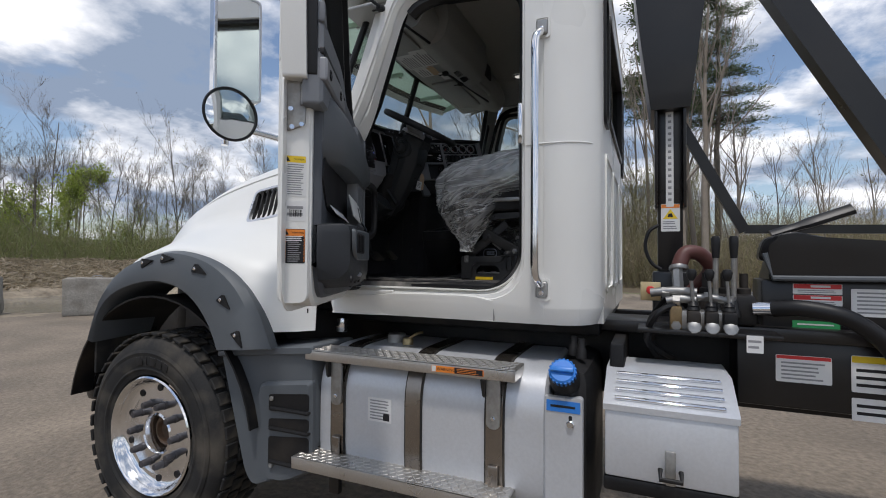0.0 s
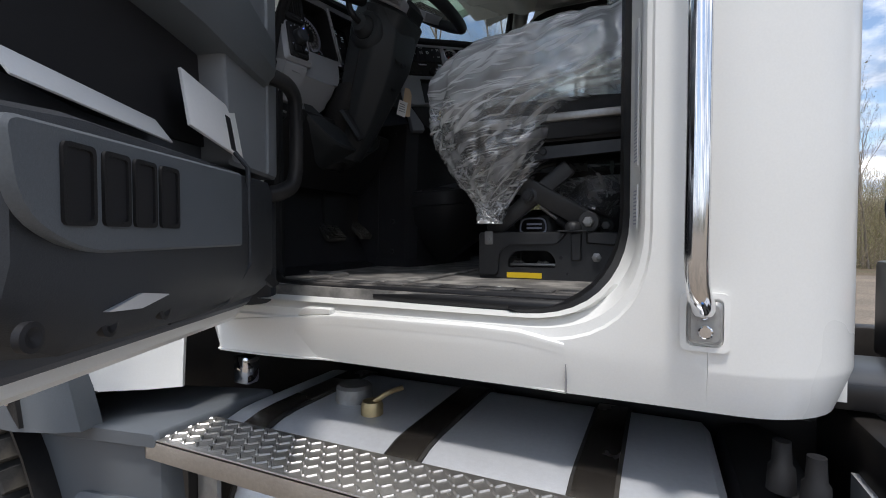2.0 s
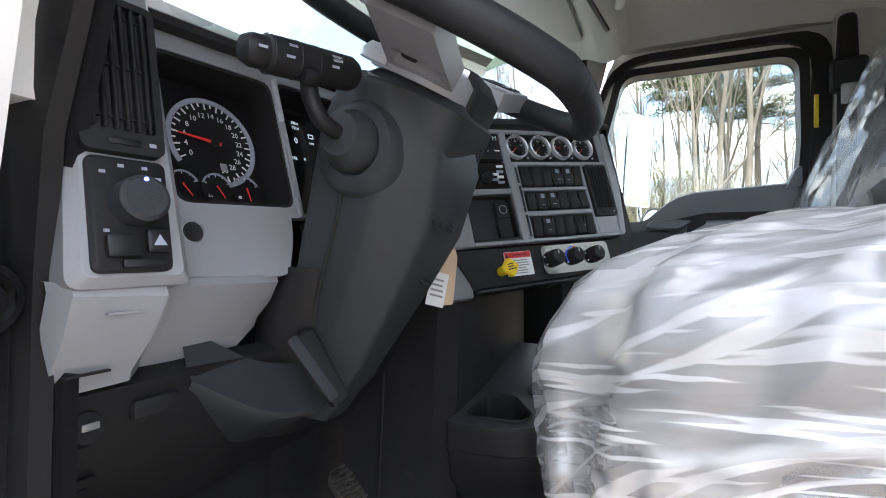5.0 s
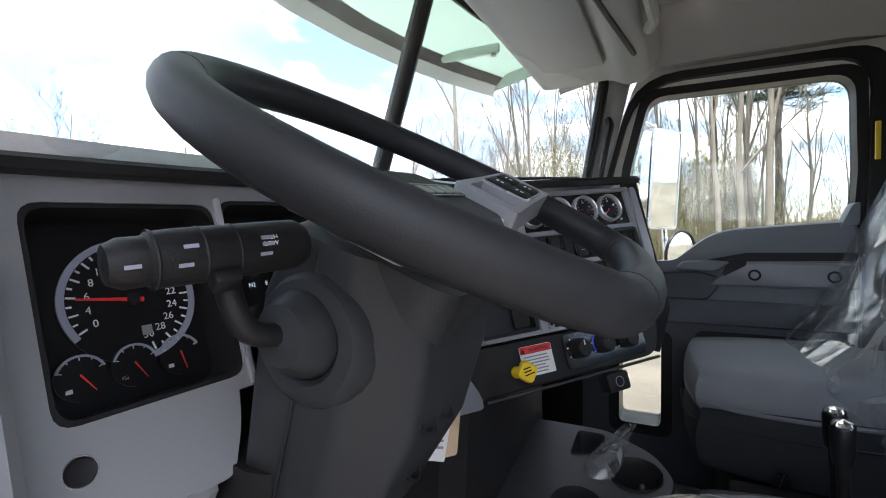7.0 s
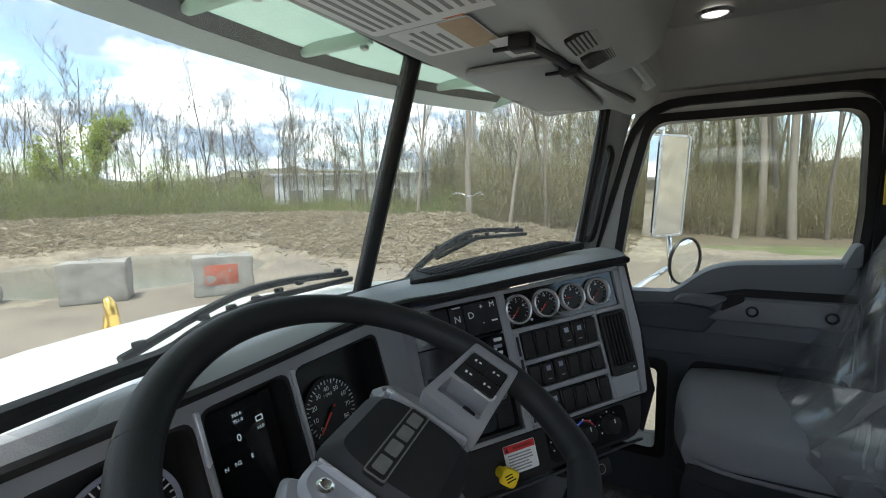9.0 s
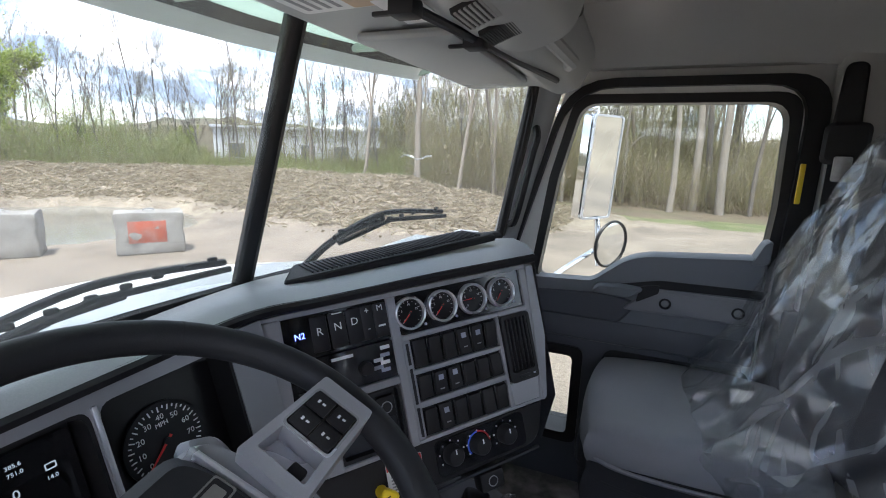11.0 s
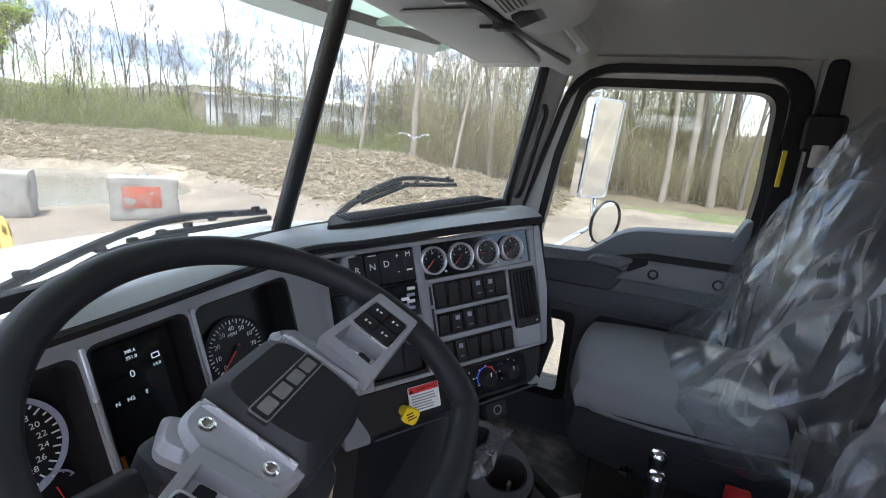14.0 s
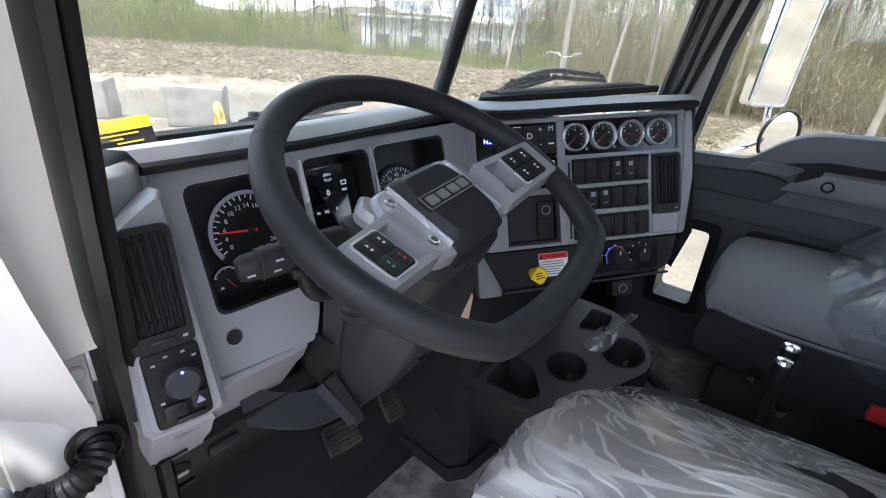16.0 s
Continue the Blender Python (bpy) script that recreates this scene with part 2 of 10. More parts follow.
M_FOOT = mat("footwell_black_plastic", (0.019, 0.019, 0.021), 0.42, vary=0.2, grain=500, blotch=4, bump=0.0004, bump_scale=700, dirt=(0.12, 0.105, 0.09), dirt_amount=0.07, dirt_scale=5, spec=0.2)
M_TRIM = mat("dark_trim_plastic", (0.031, 0.034, 0.039), 0.5, vary=0.1, grain=600, blotch=5, bump=0.0004, bump_scale=800, spec=0.3)
M_TRIMGREY = mat("grey_trim_plastic", (0.17, 0.182, 0.20), 0.48, vary=0.06, grain=600, blotch=4, bump=0.0003, bump_scale=900)
M_SILVER = mat("silver_trim", (0.275, 0.28, 0.295), 0.40, metal=0.15, vary=0.05, grain=800, blotch=4)
M_BRIGHT = mat("bright_silver_trim", (0.62, 0.63, 0.66), 0.28, metal=0.6, vary=0.05, grain=500, blotch=5)
M_DASHTOP = mat("dash_top_vinyl", (0.32, 0.33, 0.345), 0.33, vary=0.08, grain=500, blotch=3, bump=0.0005, bump_scale=600)
M_LEATHER = mat("stitched_leather", (0.018, 0.019, 0.021), 0.52, vary=0.10, grain=500, blotch=6, bump=0.00018, bump_scale=700, spec=0.26)
M_ALU = mat("brushed_aluminium", (0.60, 0.62, 0.65), 0.36, metal=0.35, vary=0.07, grain=90, blotch=2.5, bump=0.0003, bump_scale=260, dirt=(0.35, 0.32, 0.28), dirt_amount=0.25)
M_ZINC = mat("zinc_bolt", (0.30, 0.30, 0.295), 0.46, metal=0.9, vary=0.12, grain=90, blotch=10)
M_POLISH = mat("polished_metal", (0.80, 0.80, 0.81), 0.10, metal=1.0, vary=0.04, grain=60, blotch=5)
M_STAINLESS = mat("stainless_strap", (0.30, 0.27, 0.24), 0.25, metal=0.95, vary=0.12, grain=50, blotch=5, dirt=(0.2, 0.16, 0.12), dirt_amount=0.3)
M_TREAD = mat("tread_plate", (0.55, 0.53, 0.50), 0.34, metal=0.85, vary=0.12, grain=160, blotch=6, bump=0.0008, dirt=(0.30, 0.26, 0.22), dirt_amount=0.4, dirt_scale=6)
M_STEELG = mat("dull_steel", (0.36, 0.36, 0.35), 0.42, metal=0.7, vary=0.18, grain=90, blotch=10, dirt=(0.16, 0.12, 0.08), dirt_amount=0.5, dirt_scale=14)
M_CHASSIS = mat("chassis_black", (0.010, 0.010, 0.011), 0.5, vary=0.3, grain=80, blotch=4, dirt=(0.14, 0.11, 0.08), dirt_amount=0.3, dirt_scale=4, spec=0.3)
M_HOSE = mat("hose_rubber", (0.010, 0.010, 0.011), 0.42, vary=0.2, grain=200, blotch=8, spec=0.35)
M_BLUE = mat("blue_plastic", (0.03, 0.20, 0.62), 0.38, vary=0.06, grain=300, blotch=8)
M_YELLOW = mat("yellow_plastic", (0.80, 0.56, 0.02), 0.4, vary=0.06, grain=300, blotch=8)
M_ORANGE = mat("orange_print", (0.80, 0.24, 0.03), 0.5, vary=0.03)
M_RED = mat("red_print", (0.62, 0.03, 0.03), 0.45, vary=0.04)
M_GREEN = mat("green_print", (0.03, 0.30, 0.10), 0.5, vary=0.05)
M_PAPER = mat("white_sticker", (0.72, 0.72, 0.71), 0.5, vary=0.03, grain=200)
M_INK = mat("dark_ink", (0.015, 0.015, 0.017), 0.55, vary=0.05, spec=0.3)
M_GREYINK = mat("grey_ink", (0.26, 0.26, 0.27), 0.55, vary=0.05)
M_BUFF = mat("buff_tag", (0.55, 0.40, 0.26), 0.7, vary=0.08)
M_FLOORMAT = mat("dusty_rubber_mat", (0.115, 0.111, 0.105), 0.70, vary=0.25, grain=120, blotch=6, bump=0.0008, bump_scale=300, dirt=(0.40, 0.38, 0.345), dirt_amount=1.0, dirt_scale=12)
M_HEADLINER = mat("headliner_cloth", (0.46, 0.455, 0.43), 0.9, vary=0.08, grain=700, blotch=2.5, bump=0.0006, bump_scale=900)
M_CONSOLE = mat("overhead_grey_plastic", (0.36, 0.37, 0.365), 0.55, vary=0.05, grain=600, blotch=3, bump=0.0003, bump_scale=900)
M_CLOTH = mat("grey_seat_cloth", (0.30, 0.306, 0.318), 0.85, vary=0.15, grain=900, blotch=5, bump=0.001, bump_scale=900)
M_CLOTHDK = mat("black_seat_cloth", (0.030, 0.031, 0.034), 0.8, vary=0.2, grain=900, blotch=5, bump=0.001, bump_scale=900)
M_GAUGE = mat("gauge_face", (0.010, 0.010, 0.011), 0.35, vary=0.1, spec=0.3)
M_GREYRING = mat("gauge_ring_blue_grey", (0.30, 0.32, 0.40), 0.4, vary=0.05)
M_MARK = mat("white_marking", (0.78, 0.79, 0.80), 0.5, vary=0.03)
M_REDMARK = mat("red_marking", (0.70, 0.04, 0.05), 0.5, vary=0.03)
M_GREENMARK = mat("green_marking", (0.05, 0.45, 0.15), 0.5, vary=0.03)
M_NEEDLE = mat("red_needle", (0.80, 0.035, 0.03), 0.4, vary=0.03)
M_BLUELED = glow("blue_led", (0.10, 0.16, 1.0), 1.6)
M_SCREEN = glow("screen_text", (0.55, 0.70, 0.80), 0.12)
M_PIANO = mat("gloss_black", (0.012, 0.012, 0.013), 0.12, vary=0.1, coat=0.5)
M_GLASS = glass("window_glass", (0.76, 0.80, 0.78), 0.35)
M_SHROUD = mat("shroud_plastic", (0.032, 0.035, 0.038), 0.42, vary=0.12, grain=600, blotch=5, bump=0.0003, bump_scale=800, spec=0.22)
M_BASEPT = mat("worn_black_steel", (0.026, 0.027, 0.029), 0.42, vary=0.15, grain=300, blotch=6, bump=0.0002, bump_scale=500, dirt=(0.15, 0.14, 0.13), dirt_amount=0.25, dirt_scale=7, spec=0.4)
M_SHIELD = dust_haze_glass("windshield_glass", (0.80, 0.83, 0.815), 0.30, 0.035)
M_CONDECK = mat("console_deck_plastic", (0.040, 0.041, 0.046), 0.5, vary=0.1, grain=500, blotch=5, bump=0.0004, bump_scale=700)
M_VISORGL = acrylic("visor_acrylic", (0.62, 0.72, 0.65))
M_MIRROR = mat("mirror_glass", (0.90, 0.92, 0.93), 0.02, metal=1.0, vary=0.0)
M_FILM = film("clear_polythene", 0.05, 0.25)
M_FILMS = film("layered_toplit_polythene", 0.13, 0.42, (1.72, 1.87, 0.32), turns=(28, 48, 12))
M_FILMB = film("backrest_polythene", 0.05, 0.24, size=0.8, turns=(75, 50, 110))
M_SILLPL = mat("dusty_sill_plastic", (0.024, 0.024, 0.025), 0.6, vary=0.2, grain=200, blotch=8, dirt=(0.17, 0.155, 0.14), dirt_amount=0.9, dirt_scale=16)
M_CONCRETE = mat("weathered_concrete", (0.29, 0.275, 0.245), 0.85, vary=0.3, grain=30, blotch=1.5, bump=0.006, bump_scale=25, dirt=(0.16, 0.14, 0.115), dirt_amount=0.85, dirt_scale=2.6)
M_GOLD = mat("gold_metal", (0.75, 0.50, 0.14), 0.25, metal=0.9, vary=0.06)


# ---- shape helpers ----
def axes(origin, u, v, n):
    """A pose from an origin and three axes."""
    m = Matrix.Identity(4)
    for i, a in enumerate((u, v, n)):
        a = Vector(a).normalized()
        m[0][i], m[1][i], m[2][i] = a
    m.translation = Vector(origin)
    return m


def facing(origin, n, roll=0.0):
    """A panel's pose: x along it, y up it, z out of it."""
    n = Vector(n).normalized()
    u = Vector((0, 0, 1)).cross(n).normalized()
    return axes(origin, u, n.cross(u), n) @ pose(0, 0, 0, 0, 0, roll)


def emit(bm, verts, faces, M=None):
    vs = [bm.verts.new(M @ Vector(v) if M else v) for v in verts]
    for f in faces:
        try:
            bm.faces.new([vs[i] for i in f])
        except ValueError:
            pass
    return vs


def box(bm, c, s, r=0.0, M=None, seg=2):
    """A block at centre c of size s, its edges rounded by r."""
    t = bmesh.new()
    bmesh.ops.create_cube(t, size=1.0)
    for v in t.verts:
        v.co = Vector((v.co.x * s[0], v.co.y * s[1], v.co.z * s[2]))
    if r > 0:
        bmesh.ops.bevel(t, geom=t.edges[:], offset=min(r, min(s) * 0.49), segments=seg, affect="EDGES", profile=0.5)
    for v in t.verts:
        v.co += Vector(c)
    merge(bm, t, M)


def merge(bm, t, M=None):
    t.verts.index_update()
    emit(bm, [v.co.copy() for v in t.verts], [[v.index for v in f.verts] for f in t.faces], M)
    t.free()


def rounded(pts, r, n=4):
    """A polygon with its corners rounded; r: one radius, or one for each corner."""
    out, k = [], len(pts)
    rs = r if isinstance(r, (list, tuple)) else [r] * k
    for i in range(k):
        p, a, b = Vector(pts[i]), Vector(pts[i - 1]), Vector(pts[(i + 1) % k])
        if rs[i] <= 0:
            out.append(tuple(p))
            continue
        da, db = (a - p), (b - p)
        d = min(rs[i], da.length * 0.49, db.length * 0.49)
        pa, pb = p + da.normalized() * d, p + db.normalized() * d
        for j in range(n + 1):
            t = j / n
            q = pa * (1 - t) ** 2 + p * 2 * t * (1 - t) + pb * t * t
            out.append(tuple(q))
    return out


def rrect(x0, y0, x1, y1, r, n=4):
    return rounded([(x0, y0), (x1, y0), (x1, y1), (x0, y1)], r, n)


def prism(bm, pts, z0, z1, M=None, bevel=0.0):
    """A polygon of (x, y) drawn out from z0 to z1; bevel: its far edge is rounded off."""
    n = len(pts)
    if bevel:
        c = sum((Vector(p) for p in pts), Vector((0, 0))) / n
        sx = max(abs(p[0] - c[0]) for p in pts) or 1
        sy = max(abs(p[1] - c[1]) for p in pts) or 1
        small = [(c[0] + (p[0] - c[0]) * (1 - bevel / sx), c[1] + (p[1] - c[1]) * (1 - bevel / sy)) for p in pts]
        zb = z1 - bevel * (1 if z1 > z0 else -1)
        rings = [(pts, z0), (pts, zb), (small, z1)]
    else:
        rings = [(pts, z0), (pts, z1)]
    verts = [(p[0], p[1], z) for ps, z in rings for p in ps]
    faces = [[k * n + i, k * n + (i + 1) % n, (k + 1) * n + (i + 1) % n, (k + 1) * n + i] for k in range(len(rings) - 1) for i in range(n)]
    faces += [list(range(n))[::-1], [(len(rings) - 1) * n + i for i in range(n)]]
    if z1 < z0:
        faces = [f[::-1] for f in faces]
    emit(bm, verts, faces, M)


def hoop(bm, outer, inner, z0, z1, M=None):
    """A frame: the polygon outer with the hole inner (as many points), from z0 to z1."""
    n = len(outer)
    verts = [(*p, z) for z in (z0, z1) for ps in (outer, inner) for p in ps]
    faces = []
    for i in range(n):
        j = (i + 1) % n
        faces += [[i, j, 2 * n + j, 2 * n + i], [n + j, n + i, 3 * n + i, 3 * n + j], [2 * n + i, 2 * n + j, 3 * n + j, 3 * n + i], [j, i, n + i, n + j]]
    emit(bm, verts, faces, M)


def loft(bm, rows, close=False, caps=False, M=None):
    """A skin over rows of points; close: each row is a ring."""
    k = len(rows[0])
    vs = emit(bm, [p for row in rows for p in row], [], M)
    for a in range(len(rows) - 1):
        for i in range(k if close else k - 1):
            j = (i + 1) % k
            try:
                bm.faces.new([vs[a * k + i], vs[a * k + j], vs[(a + 1) * k + j], vs[(a + 1) * k + i]])
            except ValueError:
                pass
    if caps:
        for row in (vs[:k][::-1], vs[-k:]):
            try:
                bm.faces.new(row)
            except ValueError:
                pass
    return vs


def thick(bm, d):
    bmesh.ops.recalc_face_normals(bm, faces=bm.faces[:])
    bmesh.ops.solidify(bm, geom=bm.faces[:], thickness=d)


def tube(bm, pts, r, n=10, closed=False, caps=True, M=None, squash=1.0):
    """A round bar through pts; r: one radius or one for each point."""
    P = [Vector(p) for p in pts]
    k = len(P)
    rs = r if isinstance(r, (list, tuple)) else [r] * k
    side, rows = None, []
    for i in range(k):
        a, b = (P[i - 1], P[(i + 1) % k]) if closed else (P[max(i - 1, 0)], P[min(i + 1, k - 1)])
        d = (b - a).normalized()
        if side is None:
            side = d.orthogonal().normalized()
        side = (side - d * side.dot(d)).normalized()
        up = d.cross(side)
        rows.append([P[i] + (side * math.cos(2 * math.pi * j / n) + up * math.sin(2 * math.pi * j / n) * squash) * rs[i] for j in range(n)])
    if closed:
        best = min(range(n), key=lambda s: (rows[0][s] - rows[-1][0]).length)
        rows.append(rows[0][best:] + rows[0][:best])
    loft(bm, rows, close=True, caps=caps and not closed, M=M)


def bezier(pts, n=8):
    """A smooth line through pts."""
    P = [Vector(p) for p in pts]
    out = []
    for i in range(len(P) - 1):
        a, b, c, d = P[max(i - 1, 0)], P[i], P[i + 1], P[min(i + 2, len(P) - 1)]
        for j in range(n):
            t = j / n
            out.append(0.5 * ((2 * b) + (c - a) * t + (2 * a - 5 * b + 4 * c - d) * t * t + (3 * b - a - 3 * c + d) * t ** 3))
    return out + [P[-1]]


def lathe(bm, prof, n=24, M=None, arc=None):
    """A profile of (radius, height) turned about z."""
    full = arc is None
    a0, a1 = (0, 2 * math.pi) if full else arc
    m = n if full else n + 1
    rows = [[(r * math.cos(a0 + (a1 - a0) * i / n), r * math.sin(a0 + (a1 - a0) * i / n), z) for i in range(m)] for r, z in prof]
    loft(bm, rows, close=full, M=M)


def disc(bm, c, r, h, M=None, n=20, bevel=0.0):
    t = Matrix.Translation(c)
    b = bevel
    lathe(bm, [(0.0001, 0), (r, 0), (r, h - b), (r - b, h), (0.0001, h)], n, (M @ t) if M else t)


def part(name, bm, material, parent=None, label="", smooth=38):
    """Links a bmesh as one mesh object under a thing or a part."""
    bmesh.ops.remove_doubles(bm, verts=bm.verts[:], dist=1e-5)
    bmesh.ops.recalc_face_normals(bm, faces=bm.faces[:])
    me = bpy.data.meshes.new(name)
    bm.to_mesh(me)
    bm.free()
    me.shade_smooth()
    me.set_sharp_from_angle(angle=radians(smooth))
    me.materials.append(material)
    ob = new(name, me)
    if parent is not None:
        ob.parent = parent
    return tagged(ob, label) if label else ob


def part_mesh(name, bm, material):
    """A mesh that alike pieces share."""
    me = bpy.data.meshes.new(name)
    bm.to_mesh(me)
    bm.free()
    me.materials.append(material)
    return me


def piece(name, me, m, parent):
    ob = new(name, me)
    ob.parent = parent
    ob.matrix_basis = m
    return ob


def thing(name, label, category, group="", kind=""):
    return tagged(new(name), label, category, group, kind)


def single(name, bm, material, label, category, group="", kind="", smooth=38):
    return tagged(part(name, bm, material, None, "", smooth), label, category, group, kind)


def bmof(fn, *a, **k):
    bm = bmesh.new()
    fn(bm, *a, **k)
    return bm


def words(text, size, M, material, parent, name="lettering", depth=0.0004, align="CENTER", wide=1.0):
    """Raised lettering in the built-in font, its middle at the origin of M."""
    cu = bpy.data.curves.new(name, "FONT")
    cu.body, cu.size, cu.align_x, cu.align_y, cu.extrude, cu.resolution_u = text, size, align, "CENTER", depth, 2
    tmp = bpy.data.objects.new(name, cu)
    me = bpy.data.meshes.new_from_object(tmp)
    bpy.data.objects.remove(tmp)
    me.transform(M @ Matrix.Diagonal((wide, 1, 1, 1)))
    me.materials.clear()
    me.materials.append(material)
    ob = new(name, me)
    ob.parent = parent
    return ob


def bars(bm, x0, x1, ys, h, M, z=0.0006, seed=0, ragged=0.25):
    """Plain bars that stand for lines of small print."""
    rng = random.Random(seed)
    for y in ys:
        e = x1 - (x1 - x0) * ragged * rng.random()
        prism(bm, [(x0, y - h / 2), (e, y - h / 2), (e, y + h / 2), (x0, y + h / 2)], z - 0.0005, z, M)


def sticker(parent, M, w, h, base=None, head=None, head_h=0.0, lines=6, text=None, text_mat=None, ink=None, name="sticker", label="", seed=1, margin=0.1):
    """A flat label centred on M, with an optional coloured head, its word, and bars for small print."""
    bm = bmof(prism, rrect(-w / 2, -h / 2, w / 2, h / 2, min(w, h) * 0.06), 0.0, 0.0008, M)
    s = part(name, bm, base or M_PAPER, parent, label)
    top = h / 2
    if head:
        bm = bmof(prism, rrect(-w / 2 * 0.97, h / 2 - head_h, w / 2 * 0.97, h / 2 - h * 0.015, head_h * 0.1), 0.0004, 0.0012, M)
        part("heading", bm, head, s)
        top = h / 2 - head_h
        if text:
            words(text, min(head_h * 0.62, (w - head_h * 1.1) / (len(text) * 0.72)), M @ Matrix.Translation((head_h * 0.4, h / 2 - head_h * 0.55, 0.0013)), text_mat or M_INK, s)
            t = head_h * 0.6
            bm = bmof(prism, [(-w * 0.40 - t / 2, h / 2 - head_h * 0.85), (-w * 0.40 + t / 2, h / 2 - head_h * 0.85), (-w * 0.40, h / 2 - head_h * 0.22)], 0.0011, 0.0015, M)
            part("symbol", bm, text_mat or M_INK, s)
    if lines:
        step = (top + h / 2) / (lines + 1)
        bm = bmesh.new()
        bars(bm, -w / 2 + w * margin, w / 2 - w * margin, [top - step * (i + 1) for i in range(lines)], step * 0.42, M, 0.0013, seed)
        part("print", bm, ink or M_GREYINK, s)
    return s


# ---- ground and surroundings ----
M_LOT = mat("worn_gravel_asphalt", (0.215, 0.176, 0.134), 0.92, vary=0.55, grain=22, blotch=0.5, bump=0.02, bump_scale=26, dirt=(0.135, 0.110, 0.084), dirt_amount=0.7, dirt_scale=0.9)
M_STRAW = mat("straw_and_mud_bank", (0.27, 0.225, 0.165), 0.95, vary=0.45, grain=7, blotch=0.8, bump=0.12, bump_scale=5, dirt=(0.11, 0.085, 0.06), dirt_amount=0.75, dirt_scale=1.3)
M_GRASS = mat("rough_grass", (0.115, 0.13, 0.05), 0.95, vary=0.5, grain=14, blotch=0.9, bump=0.05, bump_scale=12, dirt=(0.22, 0.18, 0.12), dirt_amount=0.7, dirt_scale=0.8)
M_WOODFLOOR = mat("leaf_litter", (0.125, 0.095, 0.062), 0.95, vary=0.45, grain=6, blotch=0.5, bump=0.08, bump_scale=6, dirt=(0.10, 0.11, 0.045), dirt_amount=0.6, dirt_scale=0.4)
M_BARK = mat("grey_bark", (0.150, 0.132, 0.113), 0.9, vary=0.3, grain=22, blotch=1.5, bump=0.01, bump_scale=18, spread=0.35)
M_PALEBARK = mat("pale_bark", (0.25, 0.215, 0.175), 0.9, vary=0.25, grain=18, blotch=1.2, bump=0.01, bump_scale=18, spread=0.25)
M_WATER = mat("muddy_water", (0.20, 0.19, 0.16), 0.12, vary=0.08, grain=3, blotch=0.4, bump=0.004, bump_scale=5)


def leafmat(name, stops):
    """Leaves whose hue changes from leaf to leaf."""
    m = bpy.data.materials.new(name)
    m.use_nodes = True
    nt = m.node_tree
    b = nt.nodes["Principled BSDF"]
    g, ramp = nt.nodes.new("ShaderNodeNewGeometry"), nt.nodes.new("ShaderNodeValToRGB")
    e = ramp.color_ramp.elements
    while len(e) < len(stops):
        e.new(0.5)
    for i, c in enumerate(stops):
        e[i].position, e[i].color = i / (len(stops) - 1), (*c, 1)
    nt.links.new(g.outputs["Random Per Island"], ramp.inputs[0])
    nt.links.new(ramp.outputs[0], b.inputs["Base Color"])
    b.inputs["Roughness"].default_value = 0.65
    # thin leaves let light through
    tl, mx, out = nt.nodes.new("ShaderNodeBsdfTranslucent"), nt.nodes.new("ShaderNodeMixShader"), nt.nodes["Material Output"]
    mx.inputs[0].default_value = 0.45
    nt.links.new(ramp.outputs[0], tl.inputs[0])
    nt.links.new(b.outputs[0], mx.inputs[1]); nt.links.new(tl.outputs[0], mx.inputs[2]); nt.links.new(mx.outputs[0], out.inputs[0])
    return m


M_LEAF = leafmat("fresh_leaves", [(0.26, 0.33, 0.06), (0.34, 0.40, 0.08), (0.22, 0.29, 0.06), (0.40, 0.42, 0.12)])
M_BUDS = leafmat("spring_buds", [(0.20, 0.20, 0.06), (0.26, 0.22, 0.09), (0.15, 0.18, 0.05), (0.24, 0.15, 0.08)])
M_BRUSH = leafmat("brush", [(0.24, 0.22, 0.13), (0.22, 0.25, 0.09), (0.17, 0.21, 0.07), (0.31, 0.27, 0.17), (0.25, 0.29, 0.10), (0.20, 0.22, 0.10)])
M_THICKET = leafmat("thicket", [(0.30, 0.24, 0.17), (0.25, 0.21, 0.14), (0.38, 0.32, 0.23), (0.23, 0.22, 0.12), (0.33, 0.31, 0.15), (0.42, 0.36, 0.27), (0.38, 0.36, 0.15)])
M_HAZE = leafmat("budding_twigs", [(0.25, 0.24, 0.10), (0.20, 0.17, 0.11), (0.28, 0.27, 0.10), (0.24, 0.20, 0.14), (0.22, 0.23, 0.08), (0.30, 0.26, 0.18)])
M_NEEDLES = leafmat("pine_needles", [(0.05, 0.085, 0.03), (0.075, 0.115, 0.04), (0.11, 0.14, 0.055)])


